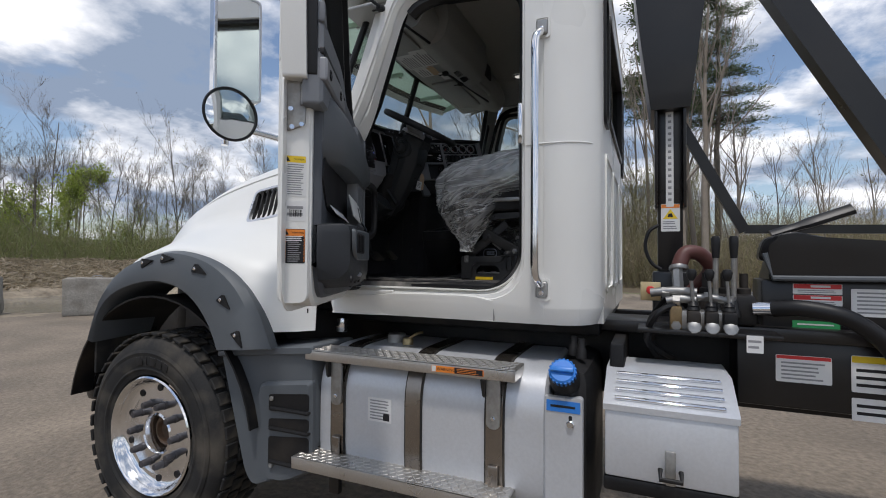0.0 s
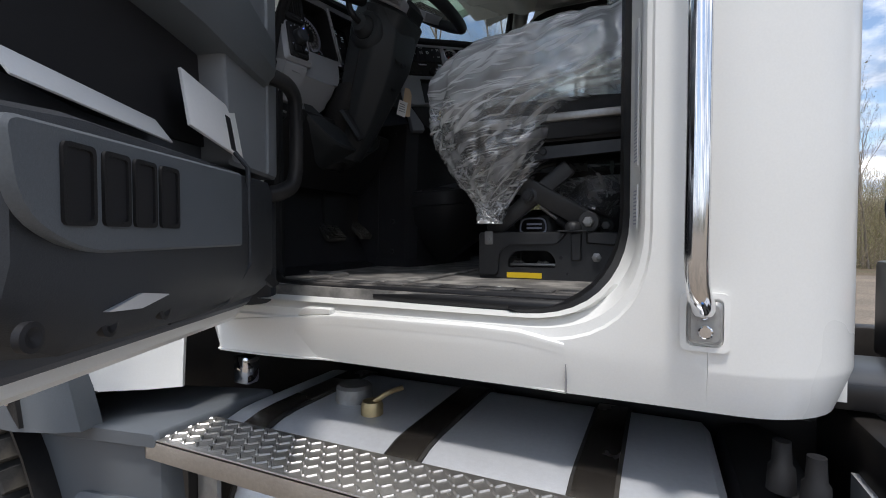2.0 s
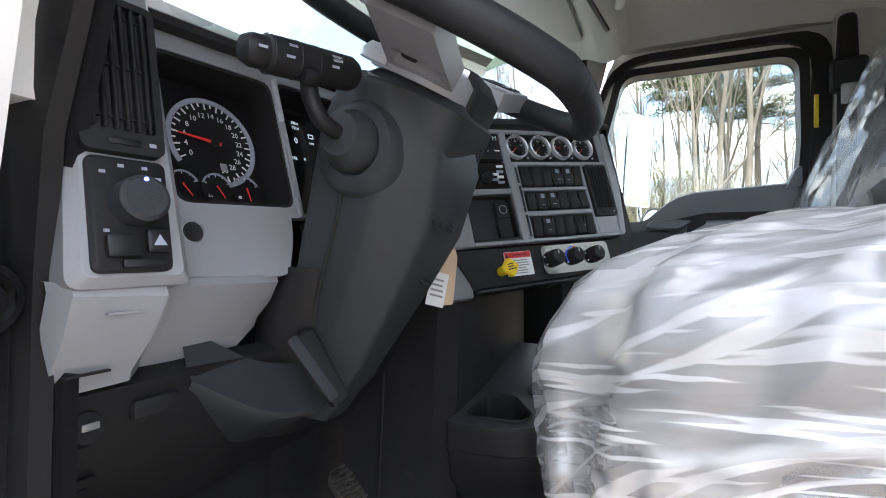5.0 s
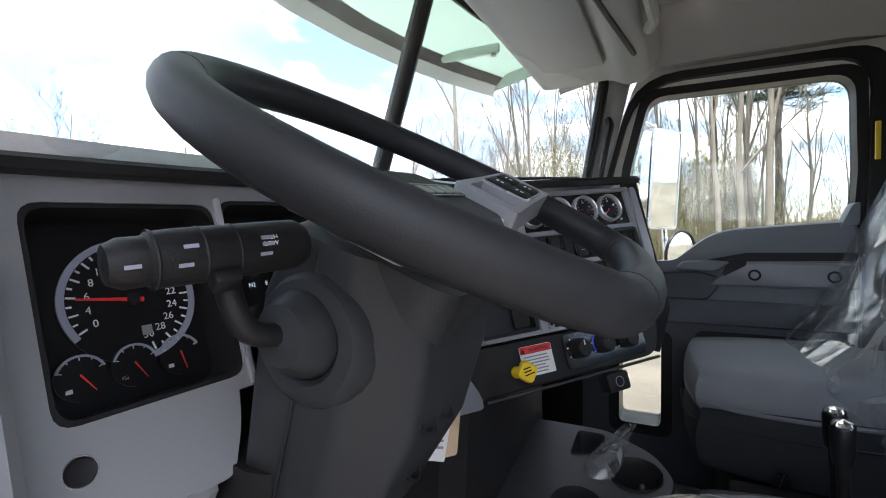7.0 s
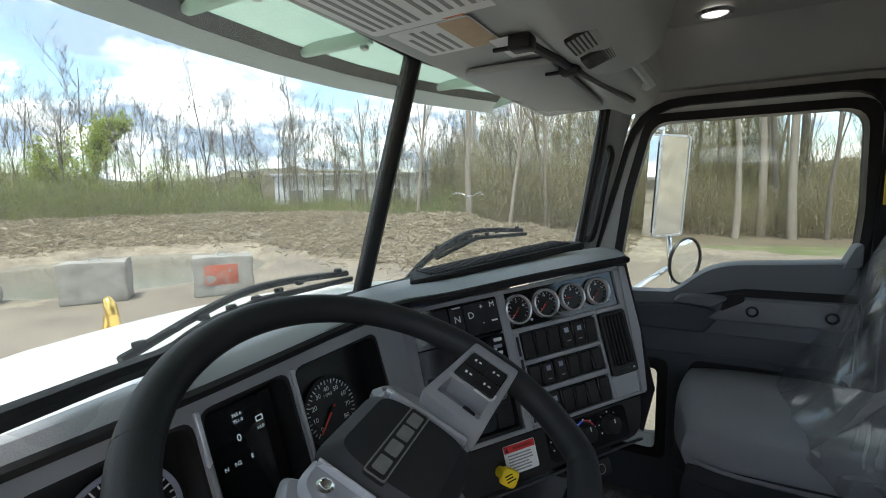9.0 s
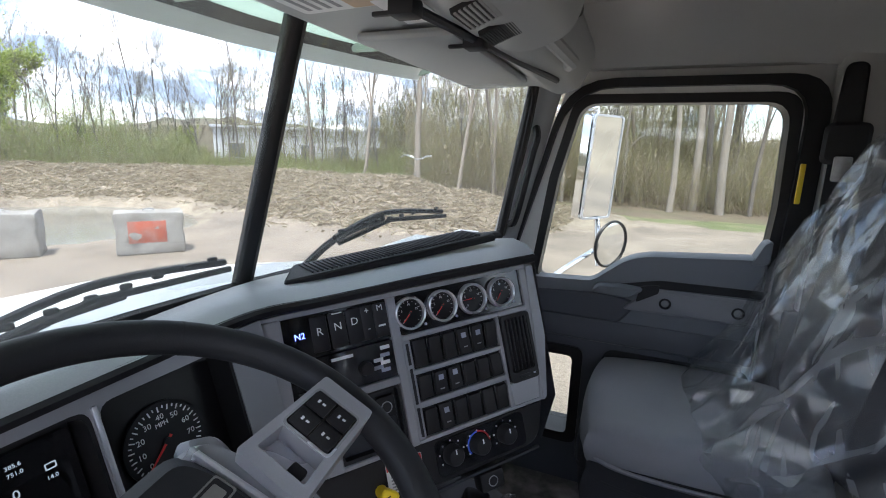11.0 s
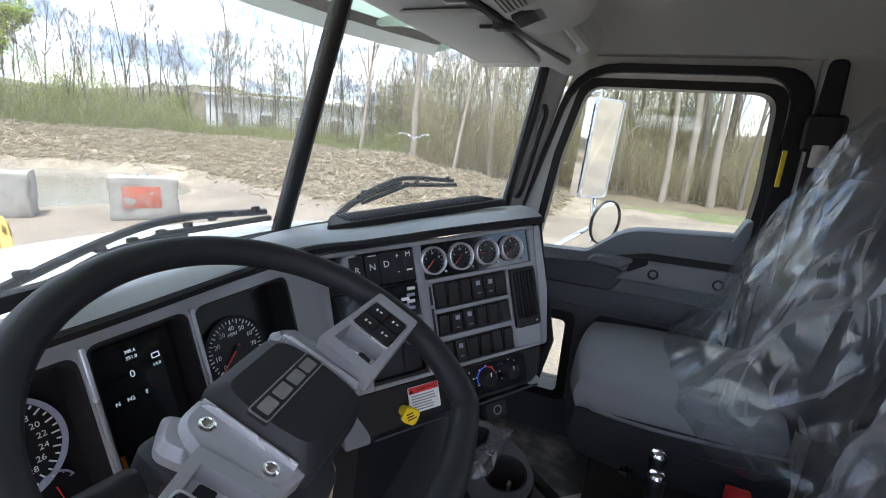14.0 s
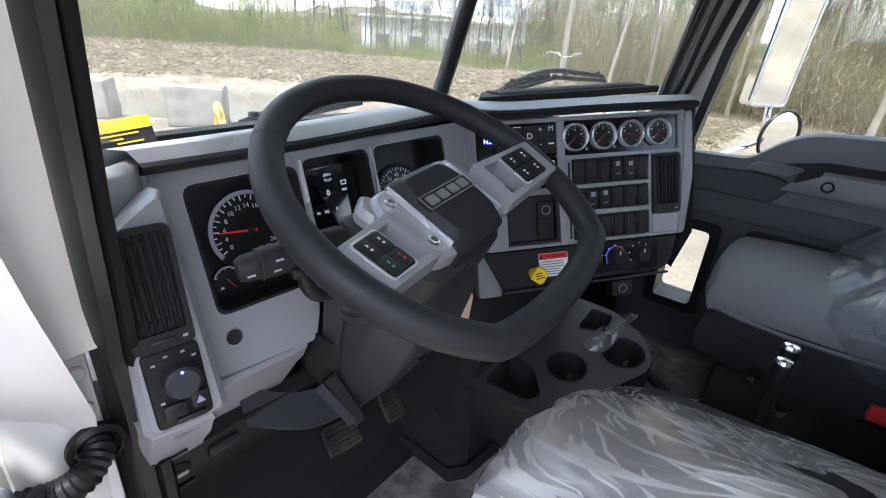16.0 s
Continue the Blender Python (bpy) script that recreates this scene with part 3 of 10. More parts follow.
def ridge(x, y):
    """Height of the ground: a flat lot, a pond and a bank of mud and straw beyond it."""
    line = [(-4.5, 18.5, 0.25), (-7.5, 16.6, 0.95), (-10.0, 16.0, 1.40), (-13.0, 17.0, 1.25), (-20.0, 19.5, 1.25), (-27.0, 14.0, 1.25), (-32.0, 4.0, 1.25), (-36.0, -12.0, 1.3), (-40.0, -40.0, 1.3)]
    best = 0.0
    for (ax, ay, ah), (bx, by, bh) in zip(line, line[1:]):
        dx, dy = bx - ax, by - ay
        t = max(0.0, min(1.0, ((x - ax) * dx + (y - ay) * dy) / (dx * dx + dy * dy)))
        d = math.hypot(x - ax - t * dx, y - ay - t * dy)
        h = (ah + t * (bh - ah)) * max(0.0, 1 - (d / 4.6) ** 2) ** 1.3
        best = max(best, h)
    if x > 16 and -14 < y < 40:      # cut earth bank behind the lot
        best = max(best, 3.2 * min(1.0, (x - 16) / 9) * min(1.0, (y + 14) / 8))
    pond = max(0.0, 1 - (((x + 18.5) / 5.5) ** 2 + ((y - 8.5) / 5.0) ** 2)) ** 0.5
    z = best - 0.55 * pond
    if best > 0.02 or pond > 0:
        z += 0.14 * noise.noise((x * 0.8, y * 0.8, 3.0)) + 0.10 * noise.noise((x * 2.6, y * 2.6, 1.0))
    return z


def build_ground():
    def steps(lo, hi, fine_lo, fine_hi, fine):
        out, a = [], fine_lo
        while a <= fine_hi + 1e-6:
            out.append(a)
            a += fine
        s, a = fine, fine_lo
        while a > lo:
            s *= 1.35
            a -= s
            out.insert(0, max(a, lo))
        s, a = fine, fine_hi
        while a < hi:
            s *= 1.35
            a += s
            out.append(min(a, hi))
        return out
    xs, ys = steps(-900, 900, -40, 8, 0.32), steps(-900, 900, -14, 26, 0.32)
    verts = [(x, y, ridge(x, y) if -46 < x < 70 and -44 < y < 42 else 0.0) for y in ys for x in xs]
    nx = len(xs)
    faces, mi = [], []
    for j in range(len(ys) - 1):
        for i in range(nx - 1):
            faces.append((j * nx + i, j * nx + i + 1, (j + 1) * nx + i + 1, (j + 1) * nx + i))
            x, y = (xs[i] + xs[i + 1]) / 2, (ys[j] + ys[j + 1]) / 2
            wob = 1.2 * noise.noise((x * 0.35, y * 0.35, 7.0)) + 0.6 * noise.noise((x, y, 2.0))
            z = ridge(x, y) if -46 < x < 70 and -44 < y < 42 else 0.0
            if abs(z) > 0.06 and x < 60:
                k = 1
            elif y > 21.5 + wob + max(0, -x - 2) * 0.25 or x < -30 + wob:
                k = 3
            elif y > 19.3 + wob + max(0, -x - 2) * 0.2 - max(0, x) * 0.1 and x < 4:
                k = 2
            elif x < -14.5 + wob:
                k = 1
            else:
                k = 0
            if y > 60 or y < -60 or x < -60 or x > 70:
                k = 3
            mi.append(k)
    me = bpy.data.meshes.new("ground")
    me.from_pydata(verts, [], faces)
    for m in (M_LOT, M_STRAW, M_GRASS, M_WOODFLOOR):
        me.materials.append(m)
    me.polygons.foreach_set("material_index", mi)
    me.shade_smooth()
    tagged(new("ground", me), "worn grey-brown gravel lot with a straw bank and leaf litter", "ground", kind="structure")
    bm = bmof(prism, [(-18.5 + 7.5 * math.cos(a * 0.2618), 8.5 + 6.5 * math.sin(a * 0.2618)) for a in range(24)], -0.24, -0.22)
    single("water", bm, M_WATER, "still muddy water pooled below the bank", "pond", kind="structure")


build_ground()


def sheet_mesh(name, verts, faces, material, smooth=True):
    me = bpy.data.meshes.new(name)
    me.from_pydata(verts, [], faces)
    me.materials.append(material)
    if smooth:
        me.shade_smooth()
    return me


def twig_tree(seed, height, trunk_r, spread, depth=4, leaf=0.0, leaf_size=0.10, first=0.3, lean=0.05, up=0.55, kids=4):
    """A tree grown limb by limb: the wood's and the leaves' vertices and faces."""
    rng = random.Random(seed)
    V, F, LV, LF = [], [], [], []

    def limb(p, d, length, r, level):
        n = 7 if level == 0 else 5 if level == 1 else 3
        k = 8 if level == 0 else 4 if level == 1 else 3
        ring, pts = None, []
        for i in range(k + 1):
            t = i / k
            rr = r * (1 - t * (0.75 if level == 0 else 0.9)) + 0.002
            side = d.orthogonal().normalized()
            q = d.cross(side)
            base = len(V)
            for j in range(n):
                a = 2 * math.pi * j / n
                V.append(p + (side * math.cos(a) + q * math.sin(a)) * rr)
            if ring is not None:
                for j in range(n):
                    F.append((ring + j, ring + (j + 1) % n, base + (j + 1) % n, base + j))
            ring = base
            pts.append((p.copy(), d.copy(), rr, t))
            d = (d + Vector((rng.uniform(-1, 1), rng.uniform(-1, 1), rng.uniform(-0.3, 0.9))) * (0.07 if level == 0 else 0.20)).normalized()
            p = p + d * (length / k)
        if level < depth:
            m = kids + 3 if level == 0 else kids
            for i in range(m + rng.randrange(2)):
                t = rng.uniform(first if level == 0 else 0.2, 0.98)
                q, dd, rr, _ = pts[min(int(t * k), k)]
                a = rng.uniform(0, 2 * math.pi)
                out = Vector((math.cos(a), math.sin(a), 0))
                nd = (dd * rng.uniform(0.5, 0.9) + out * spread * rng.uniform(0.5, 1.1) + Vector((0, 0, up * rng.random()))).normalized()
                limb(q, nd, length * rng.uniform(0.34, 0.62) * (1.1 - 0.5 * t if level == 0 else 1.0), max(rr * rng.uniform(0.45, 0.65), 0.004), level + 1)
        if leaf and level >= depth - 1:
            for _ in range(int(leaf) + (rng.random() < leaf % 1)):
                q = pts[rng.randrange(1, len(pts))][0] + Vector([rng.gauss(0, 0.13) for _ in range(3)])
                u = Vector([rng.gauss(0, 1) for _ in range(3)]).normalized()
                w = u.orthogonal().normalized()
                s = leaf_size * rng.uniform(0.6, 1.4)
                b = len(LV)
                LV.extend((q - u * s, q + w * s * 0.5, q + u * s, q - w * s * 0.5))
                LF.append((b, b + 1, b + 2, b + 3))
    limb(Vector((0, 0, -0.1)), Vector((rng.uniform(-lean, lean), rng.uniform(-lean, lean), 1)).normalized(), height, trunk_r, 0)
    return V, F, LV, LF


def tree_parts(bark, leaves, *a, **k):
    V, F, LV, LF = twig_tree(*a, **k)
    return sheet_mesh("trunk", V, F, bark), (sheet_mesh("crown", LV, LF, leaves, False) if LF else None)


def place_tree(meshes, x, y, s, rz, name, label, group):
    t = thing(name, label, "tree", group)
    t.matrix_basis = pose(x, y, ridge(x, y), 0, 0, rz) @ Matrix.Scale(s, 4)
    for part_name, me in zip(("trunk", "crown"), meshes):
        if me:
            new(part_name, me).parent = t
    return t


def pine_meshes(seed, height):
    rng = random.Random(seed)
    V, F, LV, LF = [], [], [], []

    def rod(p, q, r0, r1, n):
        d = (q - p).normalized()
        s = d.orthogonal().normalized()
        u = d.cross(s)
        b = len(V)
        for c, r in ((p, r0), (q, r1)):
            for j in range(n):
                a = 2 * math.pi * j / n
                V.append(c + (s * math.cos(a) + u * math.sin(a)) * r)
        for j in range(n):
            F.append((b + j, b + (j + 1) % n, b + n + (j + 1) % n, b + n + j))
    prev = Vector((0, 0, -0.1))
    for i in range(10):
        nxt = Vector((rng.uniform(-0.1, 0.1), rng.uniform(-0.1, 0.1), height * (i + 1) / 10))
        rod(prev, nxt, 0.24 * (1 - i / 11), 0.24 * (1 - (i + 1) / 11), 7)
        prev = nxt
    for i in range(84):
        z = height * rng.uniform(0.45, 0.99)
        a, l = rng.uniform(0, 6.28), (4.0 - 3.0 * (z / height)) * rng.uniform(0.6, 1.15)
        p = Vector((0, 0, z))
        q = p + Vector((math.cos(a) * l, math.sin(a) * l, rng.uniform(-0.1, 0.5)))
        rod(p, q, 0.045, 0.01, 4)
        for j in range(6):
            c = p.lerp(q, rng.uniform(0.4, 1.0)) + Vector((rng.gauss(0, 0.22), rng.gauss(0, 0.22), rng.gauss(0, 0.09)))
            for _ in range(52):
                u = Vector((rng.gauss(0, 1), rng.gauss(0, 1), rng.gauss(0.3, 0.5))).normalized()
                w = u.orthogonal().normalized()
                s = rng.uniform(0.18, 0.40)
                b = len(LV)
                o = c + Vector((rng.gauss(0, 0.24), rng.gauss(0, 0.24), rng.gauss(0, 0.08)))
                LV.extend((o, o + u * s + w * 0.03, o + u * s - w * 0.03))
                LF.append((b, b + 1, b + 2))
    return sheet_mesh("trunk", V, F, M_BARK), sheet_mesh("crown", LV, LF, M_NEEDLES, False)


def plant_woods():
    rng = random.Random(11)
    bare = [tree_parts(M_BARK, M_BUDS, 20 + i, rng.uniform(10, 12.5), 0.085, 0.62, depth=4, leaf=0.30, leaf_size=0.04, kids=4) for i in range(5)]
    poles = [tree_parts(M_PALEBARK, M_BUDS, 40 + i, rng.uniform(13, 17), 0.115, 0.45, depth=4, leaf=0.35, leaf_size=0.07, first=0.40, kids=3, lean=0.12) for i in range(4)]
    green = [tree_parts(M_BARK, M_LEAF, 60 + i, 7.5, 0.09, 0.75, depth=3, leaf=13, leaf_size=0.085, first=0.18, kids=6) for i in range(2)]
    slim = [tree_parts(M_BARK, M_BUDS, 80 + i, rng.uniform(7, 10), 0.04, 0.35, depth=3, leaf=0.5, leaf_size=0.06, first=0.25, kids=4, lean=0.15) for i in range(4)]
    stems = [tree_parts(M_PALEBARK, M_BUDS, 90 + i, 15.0, 0.20, 0.40, depth=4, leaf=0.3, leaf_size=0.06, first=0.45, kids=3, lean=0.03 + 0.12 * i) for i in range(3)]
    pines = [pine_meshes(5, 21.0), pine_meshes(9, 19.0)]

    def tall(m, h):
        """The scale that makes a tree h metres high."""
        return h / max(v.co.z for v in m[0].vertices)

    def polar(az, d):      # degrees to the left of straight across the truck, metres from the cab
        return -0.9 - d * math.sin(radians(az)), d * math.cos(radians(az))
    # beyond the bank, in front of the truck
    for i in range(96):
        az, d = 24 + 76 * (i + rng.random()) / 96, rng.uniform(33, 54)
        x, y = polar(az, d)
        m = rng.choice(bare + slim[:2])
        place_tree(m, x, y, tall(m, 2.3 + d * (rng.uniform(0.155, 0.225) if i % 13 else 0.285)), rng.uniform(0, 360), "bare_tree", "tall leafless grey tree behind the straw bank", "trees behind the bank")
    for az, d, h in ((65, 37, 7.6), (69, 40, 6.8), (60, 41, 4.6), (74, 36, 6.0), (80, 40, 7.0), (51, 47, 4.2)):
        x, y = polar(az, d)
        m = rng.choice(green)
        place_tree(m, x, y, tall(m, h), rng.uniform(0, 360), "leafy_tree", "young tree in fresh green leaf behind the bank", "green trees")
    # the wood across the lot, beside and behind the truck
    for i in range(80):
        az, d = 28 - 72 * (i + rng.random()) / 80, rng.uniform(25.0, 42)
        x, y = polar(az, d / max(0.55, math.cos(radians(az))))
        place_tree(rng.choice(poles + slim), x, y, rng.uniform(0.8, 1.15) * (1.0 if az > -8 else 0.55), rng.uniform(0, 360), "slender_tree", "slender pale-barked tree at the edge of the lot", "trees at the lot edge")
    for i, (az, d, s) in enumerate(((25.6, 25, 0.95), (20.7, 26, 0.6), (-3.5, 24, 0.75), (-5.7, 25.5, 0.95), (-7.4, 27, 0.85), (-8.3, 24.5, 1.0), (8.2, 26, 0.6), (32.0, 33, 0.7), (38.0, 36, 0.6), (1.5, 27, 0.5), (-11.0, 25, 0.55))):
        x, y = polar(az, d)
        place_tree(stems[i % 3], x, y, s, 40 + 70 * i, "slender_tree", "pale straight trunk at the edge of the lot", "trees at the lot edge")
    place_tree(pines[0], 3.9, 31.0, 1.0, 30, "pine_tree", "tall pine with an open needled crown", "pines")
    place_tree(pines[1], 1.0, 36.0, 1.38, 140, "pine_tree", "tall pine with an open needled crown", "pines")
    place_tree(bare[1], 7.5, 33.0, 0.72, 70, "bare_tree", "rounded budding tree behind the hoist", "trees at the lot edge")
    # brush and saplings
    for name, count, (a0, a1), (d0, d1), hmax, label in (
            ("brush_behind_bank", 130000, (24, 100), (30, 48), 5.6, "dense brown-green brush behind the straw bank"),
            ("brush_at_lot_edge", 150000, (-46, 27), (24.5, 42), 6.5, "tangled brush and saplings at the wood's edge")):
        V, F = [], []
        for i in range(count):
            az, d = rng.uniform(a0, a1), rng.uniform(d0, d1)
            if name == "brush_at_lot_edge":
                d /= max(0.55, math.cos(radians(az)))
            x, y = polar(az, d)
            h = hmax * (0.55 + 0.45 * noise.noise((x * 0.25, y * 0.25, 0.0))) * rng.random() ** 0.8
            if name == "brush_behind_bank" and az < 56:
                h *= (0.42 if az > 30 else 0.58) + (0.58 if az > 30 else 0.42) * max(0.0, (az - 48) / 8)
            c = Vector((x, y, max(0.05, h) + (ridge(x, y) if x < 2 and y < 30 else 0)))
            b = len(V)
            if i % 2 if name == "brush_behind_bank" else i % 5 > 1:
                u = Vector((rng.gauss(0, 0.55), rng.gauss(0, 0.55), 1)).normalized() * rng.uniform(0.3, 1.3)
                w = Vector((rng.gauss(0, 1), rng.gauss(0, 1), 0)).normalized() * rng.uniform(0.006, 0.014)
                V.extend((c - u * 0.5 - w, c - u * 0.5 + w, c + u))
                F.append((b, b + 1, b + 2))
            else:
                u = Vector([rng.gauss(0, 1) for _ in range(3)]).normalized()
                w = u.orthogonal().normalized()
                s = rng.uniform(0.025, 0.065)
                V.extend((c - u * s, c + w * s * 0.6, c + u * s, c - w * s * 0.6))
                F.append((b, b + 1, b + 2, b + 3))
        tagged(new(name, sheet_mesh(name, V, F, M_BRUSH if name == "brush_behind_bank" else M_THICKET, False)), label, "brush", kind="stuff")

    # fine budding twigs high between the trunks
    V, F = [], []
    for i in range(80000):
        az = rng.uniform(-7, 47)
        d = rng.uniform(27, 46) if az < 24 else rng.uniform(37, 52)
        x, y = polar(az, d / max(0.6, math.cos(radians(az))) if az < 24 else d)
        top = (9.5 if az < 24 else 7.5) * (0.72 + 0.5 * noise.noise((x * 0.16, y * 0.16, 3.0)))
        if az > 30 and i % 4:
            continue
        c = Vector((x, y, 0.6 + top * rng.random() ** 1.25))
        b = len(V)
        if i % 3:
            u = Vector((rng.gauss(0, 0.35), rng.gauss(0, 0.35), 1)).normalized() * rng.uniform(0.5, 1.7)
            w = Vector((rng.gauss(0, 1), rng.gauss(0, 1), 0)).normalized() * 0.011
            V.extend((c - u * 0.5 - w, c - u * 0.5 + w, c + u))
            F.append((b, b + 1, b + 2))
        else:
            u = Vector([rng.gauss(0, 1) for _ in range(3)]).normalized()
            w = u.orthogonal().normalized()
            s = rng.uniform(0.05, 0.11)
            V.extend((c - u * s, c + w * s * 0.6, c + u * s, c - w * s * 0.6))
            F.append((b, b + 1, b + 2, b + 3))
    tagged(new("budding_twigs", sheet_mesh("budding_twigs", V, F, M_HAZE, False)), "hazy yellow-green budding twigs among the trunks", "twigs", kind="stuff")


plant_woods()


def straw_litter():
    """Loose straw and clods lying on the bank and along its foot."""
    rng = random.Random(31)
    V, F = [], []
    while len(F) < 70000:
        x, y = rng.uniform(-34, -3), rng.uniform(-6, 22)
        z = ridge(x, y)
        if z < 0.10 and not (-0.05 < z and rng.random() < 0.04 and ridge(x - 1.2, y + 1.2) > 0.1):
            continue
        c, b = Vector((x, y, z + 0.02)), len(V)
        u = Vector((rng.gauss(0, 1), rng.gauss(0, 1), rng.gauss(0.15, 0.35))).normalized() * rng.uniform(0.06, 0.26)
        w = u.cross(Vector((rng.gauss(0, 0.4), rng.gauss(0, 0.4), 1))).normalized() * rng.choice((0.006, 0.008, 0.010, 0.016, 0.034))
        up = Vector((0, 0, rng.uniform(0.0, 0.07)))
        V.extend((c - u - w, c - u * 0.3 + w + up, c + u + up * 0.6, c + u * 0.2 - w))
        F.append((b, b + 1, b + 2, b + 3))
    tagged(new("straw_litter", sheet_mesh("straw_litter", V, F, leafmat("straw", [(0.40, 0.34, 0.24), (0.30, 0.25, 0.17), (0.50, 0.43, 0.32), (0.22, 0.18, 0.12), (0.38, 0.32, 0.23)]), False)), "loose pale straw and clods scattered over the bank", "straw", kind="stuff")


straw_litter()


def plastic_scrap():
    k = thing("plastic_scrap", "torn pale plastic sheet caught in the branches", "plastic sheet")
    rows = [[(-12.4 + 0.095 * i, 22.0 + 0.15 * noise.noise((i * 0.5, j, 0)), 2.15 + 0.10 * math.sin(i * 0.45) - 0.055 * j * (0.6 + 0.5 * noise.noise((i * 0.3, j, 4)))) for i in range(20)] for j in range(4)]
    bm = bmof(loft, rows)
    thick(bm, 0.01)
    part("sheet", bm, M_FILM, k)


plastic_scrap()


def far_treeline():
    """Wooded rises along the horizon."""
    rows, n = [[], [], []], 220
    for i in range(n + 1):
        a = 2 * math.pi * i / n
        r = 150 + 25 * noise.noise((math.cos(a) * 2, math.sin(a) * 2, 0))
        h = 8.5 + 3.5 * noise.noise((math.cos(a) * 5, math.sin(a) * 5, 1)) + 1.8 * noise.noise((i * 0.9, 0, 2))
        for row, (rr, z) in zip(rows, ((r, -1), (r + 4, h * 0.75), (r + 14, h))):
            row.append((rr * math.cos(a), rr * math.sin(a), z))
    bm = bmof(loft, rows)
    single("backdrop_treeline", bm, mat("distant_woods", (0.115, 0.10, 0.07), 0.95, vary=0.4, grain=0.9, blotch=0.08, dirt=(0.10, 0.12, 0.05), dirt_amount=0.7, dirt_scale=0.06), "low brown-green wooded rise on the horizon", "treeline", kind="structure")


far_treeline()


def warehouse():
    w = thing("warehouse", "long low white warehouse seen between the trees", "building")
    A, B = Vector((-74, 66, 0)), Vector((-36, 94, 0))
    u = (B - A).normalized()
    F = axes(A, u, Vector((0, 0, 1)), u.cross(Vector((0, 0, 1))))      # x along, y up, z towards the lot
    L = (B - A).length
    wall = mat("white_metal_siding", (0.50, 0.51, 0.51), 0.6, vary=0.08, grain=3, blotch=0.2)
    part("wall", bmof(box, (L / 2, 2.8, -8), (L, 5.6, 16), 0.0, F), wall, w)
    part("roof", bmof(box, (L / 2, 5.8, -7.8), (L + 1, 0.5, 17), 0.05, F), mat("grey_roof_edge", (0.42, 0.44, 0.46), 0.5), w)
    dark = mat("dock_door", (0.10, 0.11, 0.12), 0.5)
    for i in range(7):
        part("dock_door", bmof(box, (4 + i * 6.4, 1.5, 0.03), (2.6, 2.6, 0.1), 0.02, F), dark, w)
    return w


warehouse()


def concrete_block(x, y, rz, painted=False):
    b = thing("concrete_block", "weathered grey concrete barrier block" + (" with a faded red panel" if painted else ""), "block", "barrier blocks")
    b.matrix_basis = pose(x, y, 0, 0, 0, rz)
    bm = bmof(box, (0, 0, 0.46), (1.30, 0.72, 0.92), 0.035)
    bmesh.ops.subdivide_edges(bm, edges=[e for e in bm.edges if e.calc_length() > 0.3], cuts=7, use_grid_fill=True)
    for v in bm.verts:
        v.co += Vector((noise.noise(v.co * 3 + Vector((x, 0, 0))), noise.noise(v.co * 3.3), noise.noise(v.co * 2.7))) * 0.035 if v.co.z > 0.1 else Vector()
    part("block", bm, M_CONCRETE, b)
    part("lifting_loop", bmof(tube, bezier([(-0.12, 0, 0.90), (-0.08, 0, 0.97), (0.08, 0, 0.97), (0.12, 0, 0.90)], 5), 0.012, 6), M_STEELG, b)
    if painted:
        part("painted_panel", bmof(box, (-0.05, -0.362, 0.50), (0.72, 0.012, 0.48), 0.004), mat("faded_red_paint", (0.36, 0.09, 0.05), 0.7, vary=0.25, grain=25, blotch=3, dirt=(0.35, 0.30, 0.26), dirt_amount=0.6, dirt_scale=4), b)


concrete_block(-11.0, 7.1, 54, True)
concrete_block(-13.0, 5.3, 52)
concrete_block(-15.3, 3.6, 50)


# ---- the truck outside: the nose points to -x, the driver side lies at y = -0.37, the middle at y = 0.56 ----
MID = 0.56
SKIN = -0.37


def both(y):
    """The same distance from the middle on the passenger side."""
    return 2 * MID - y


M_NUT = mat("nut_cover", (0.075, 0.072, 0.078), 0.45, metal=0.4, vary=0.2, grain=80, blotch=12)


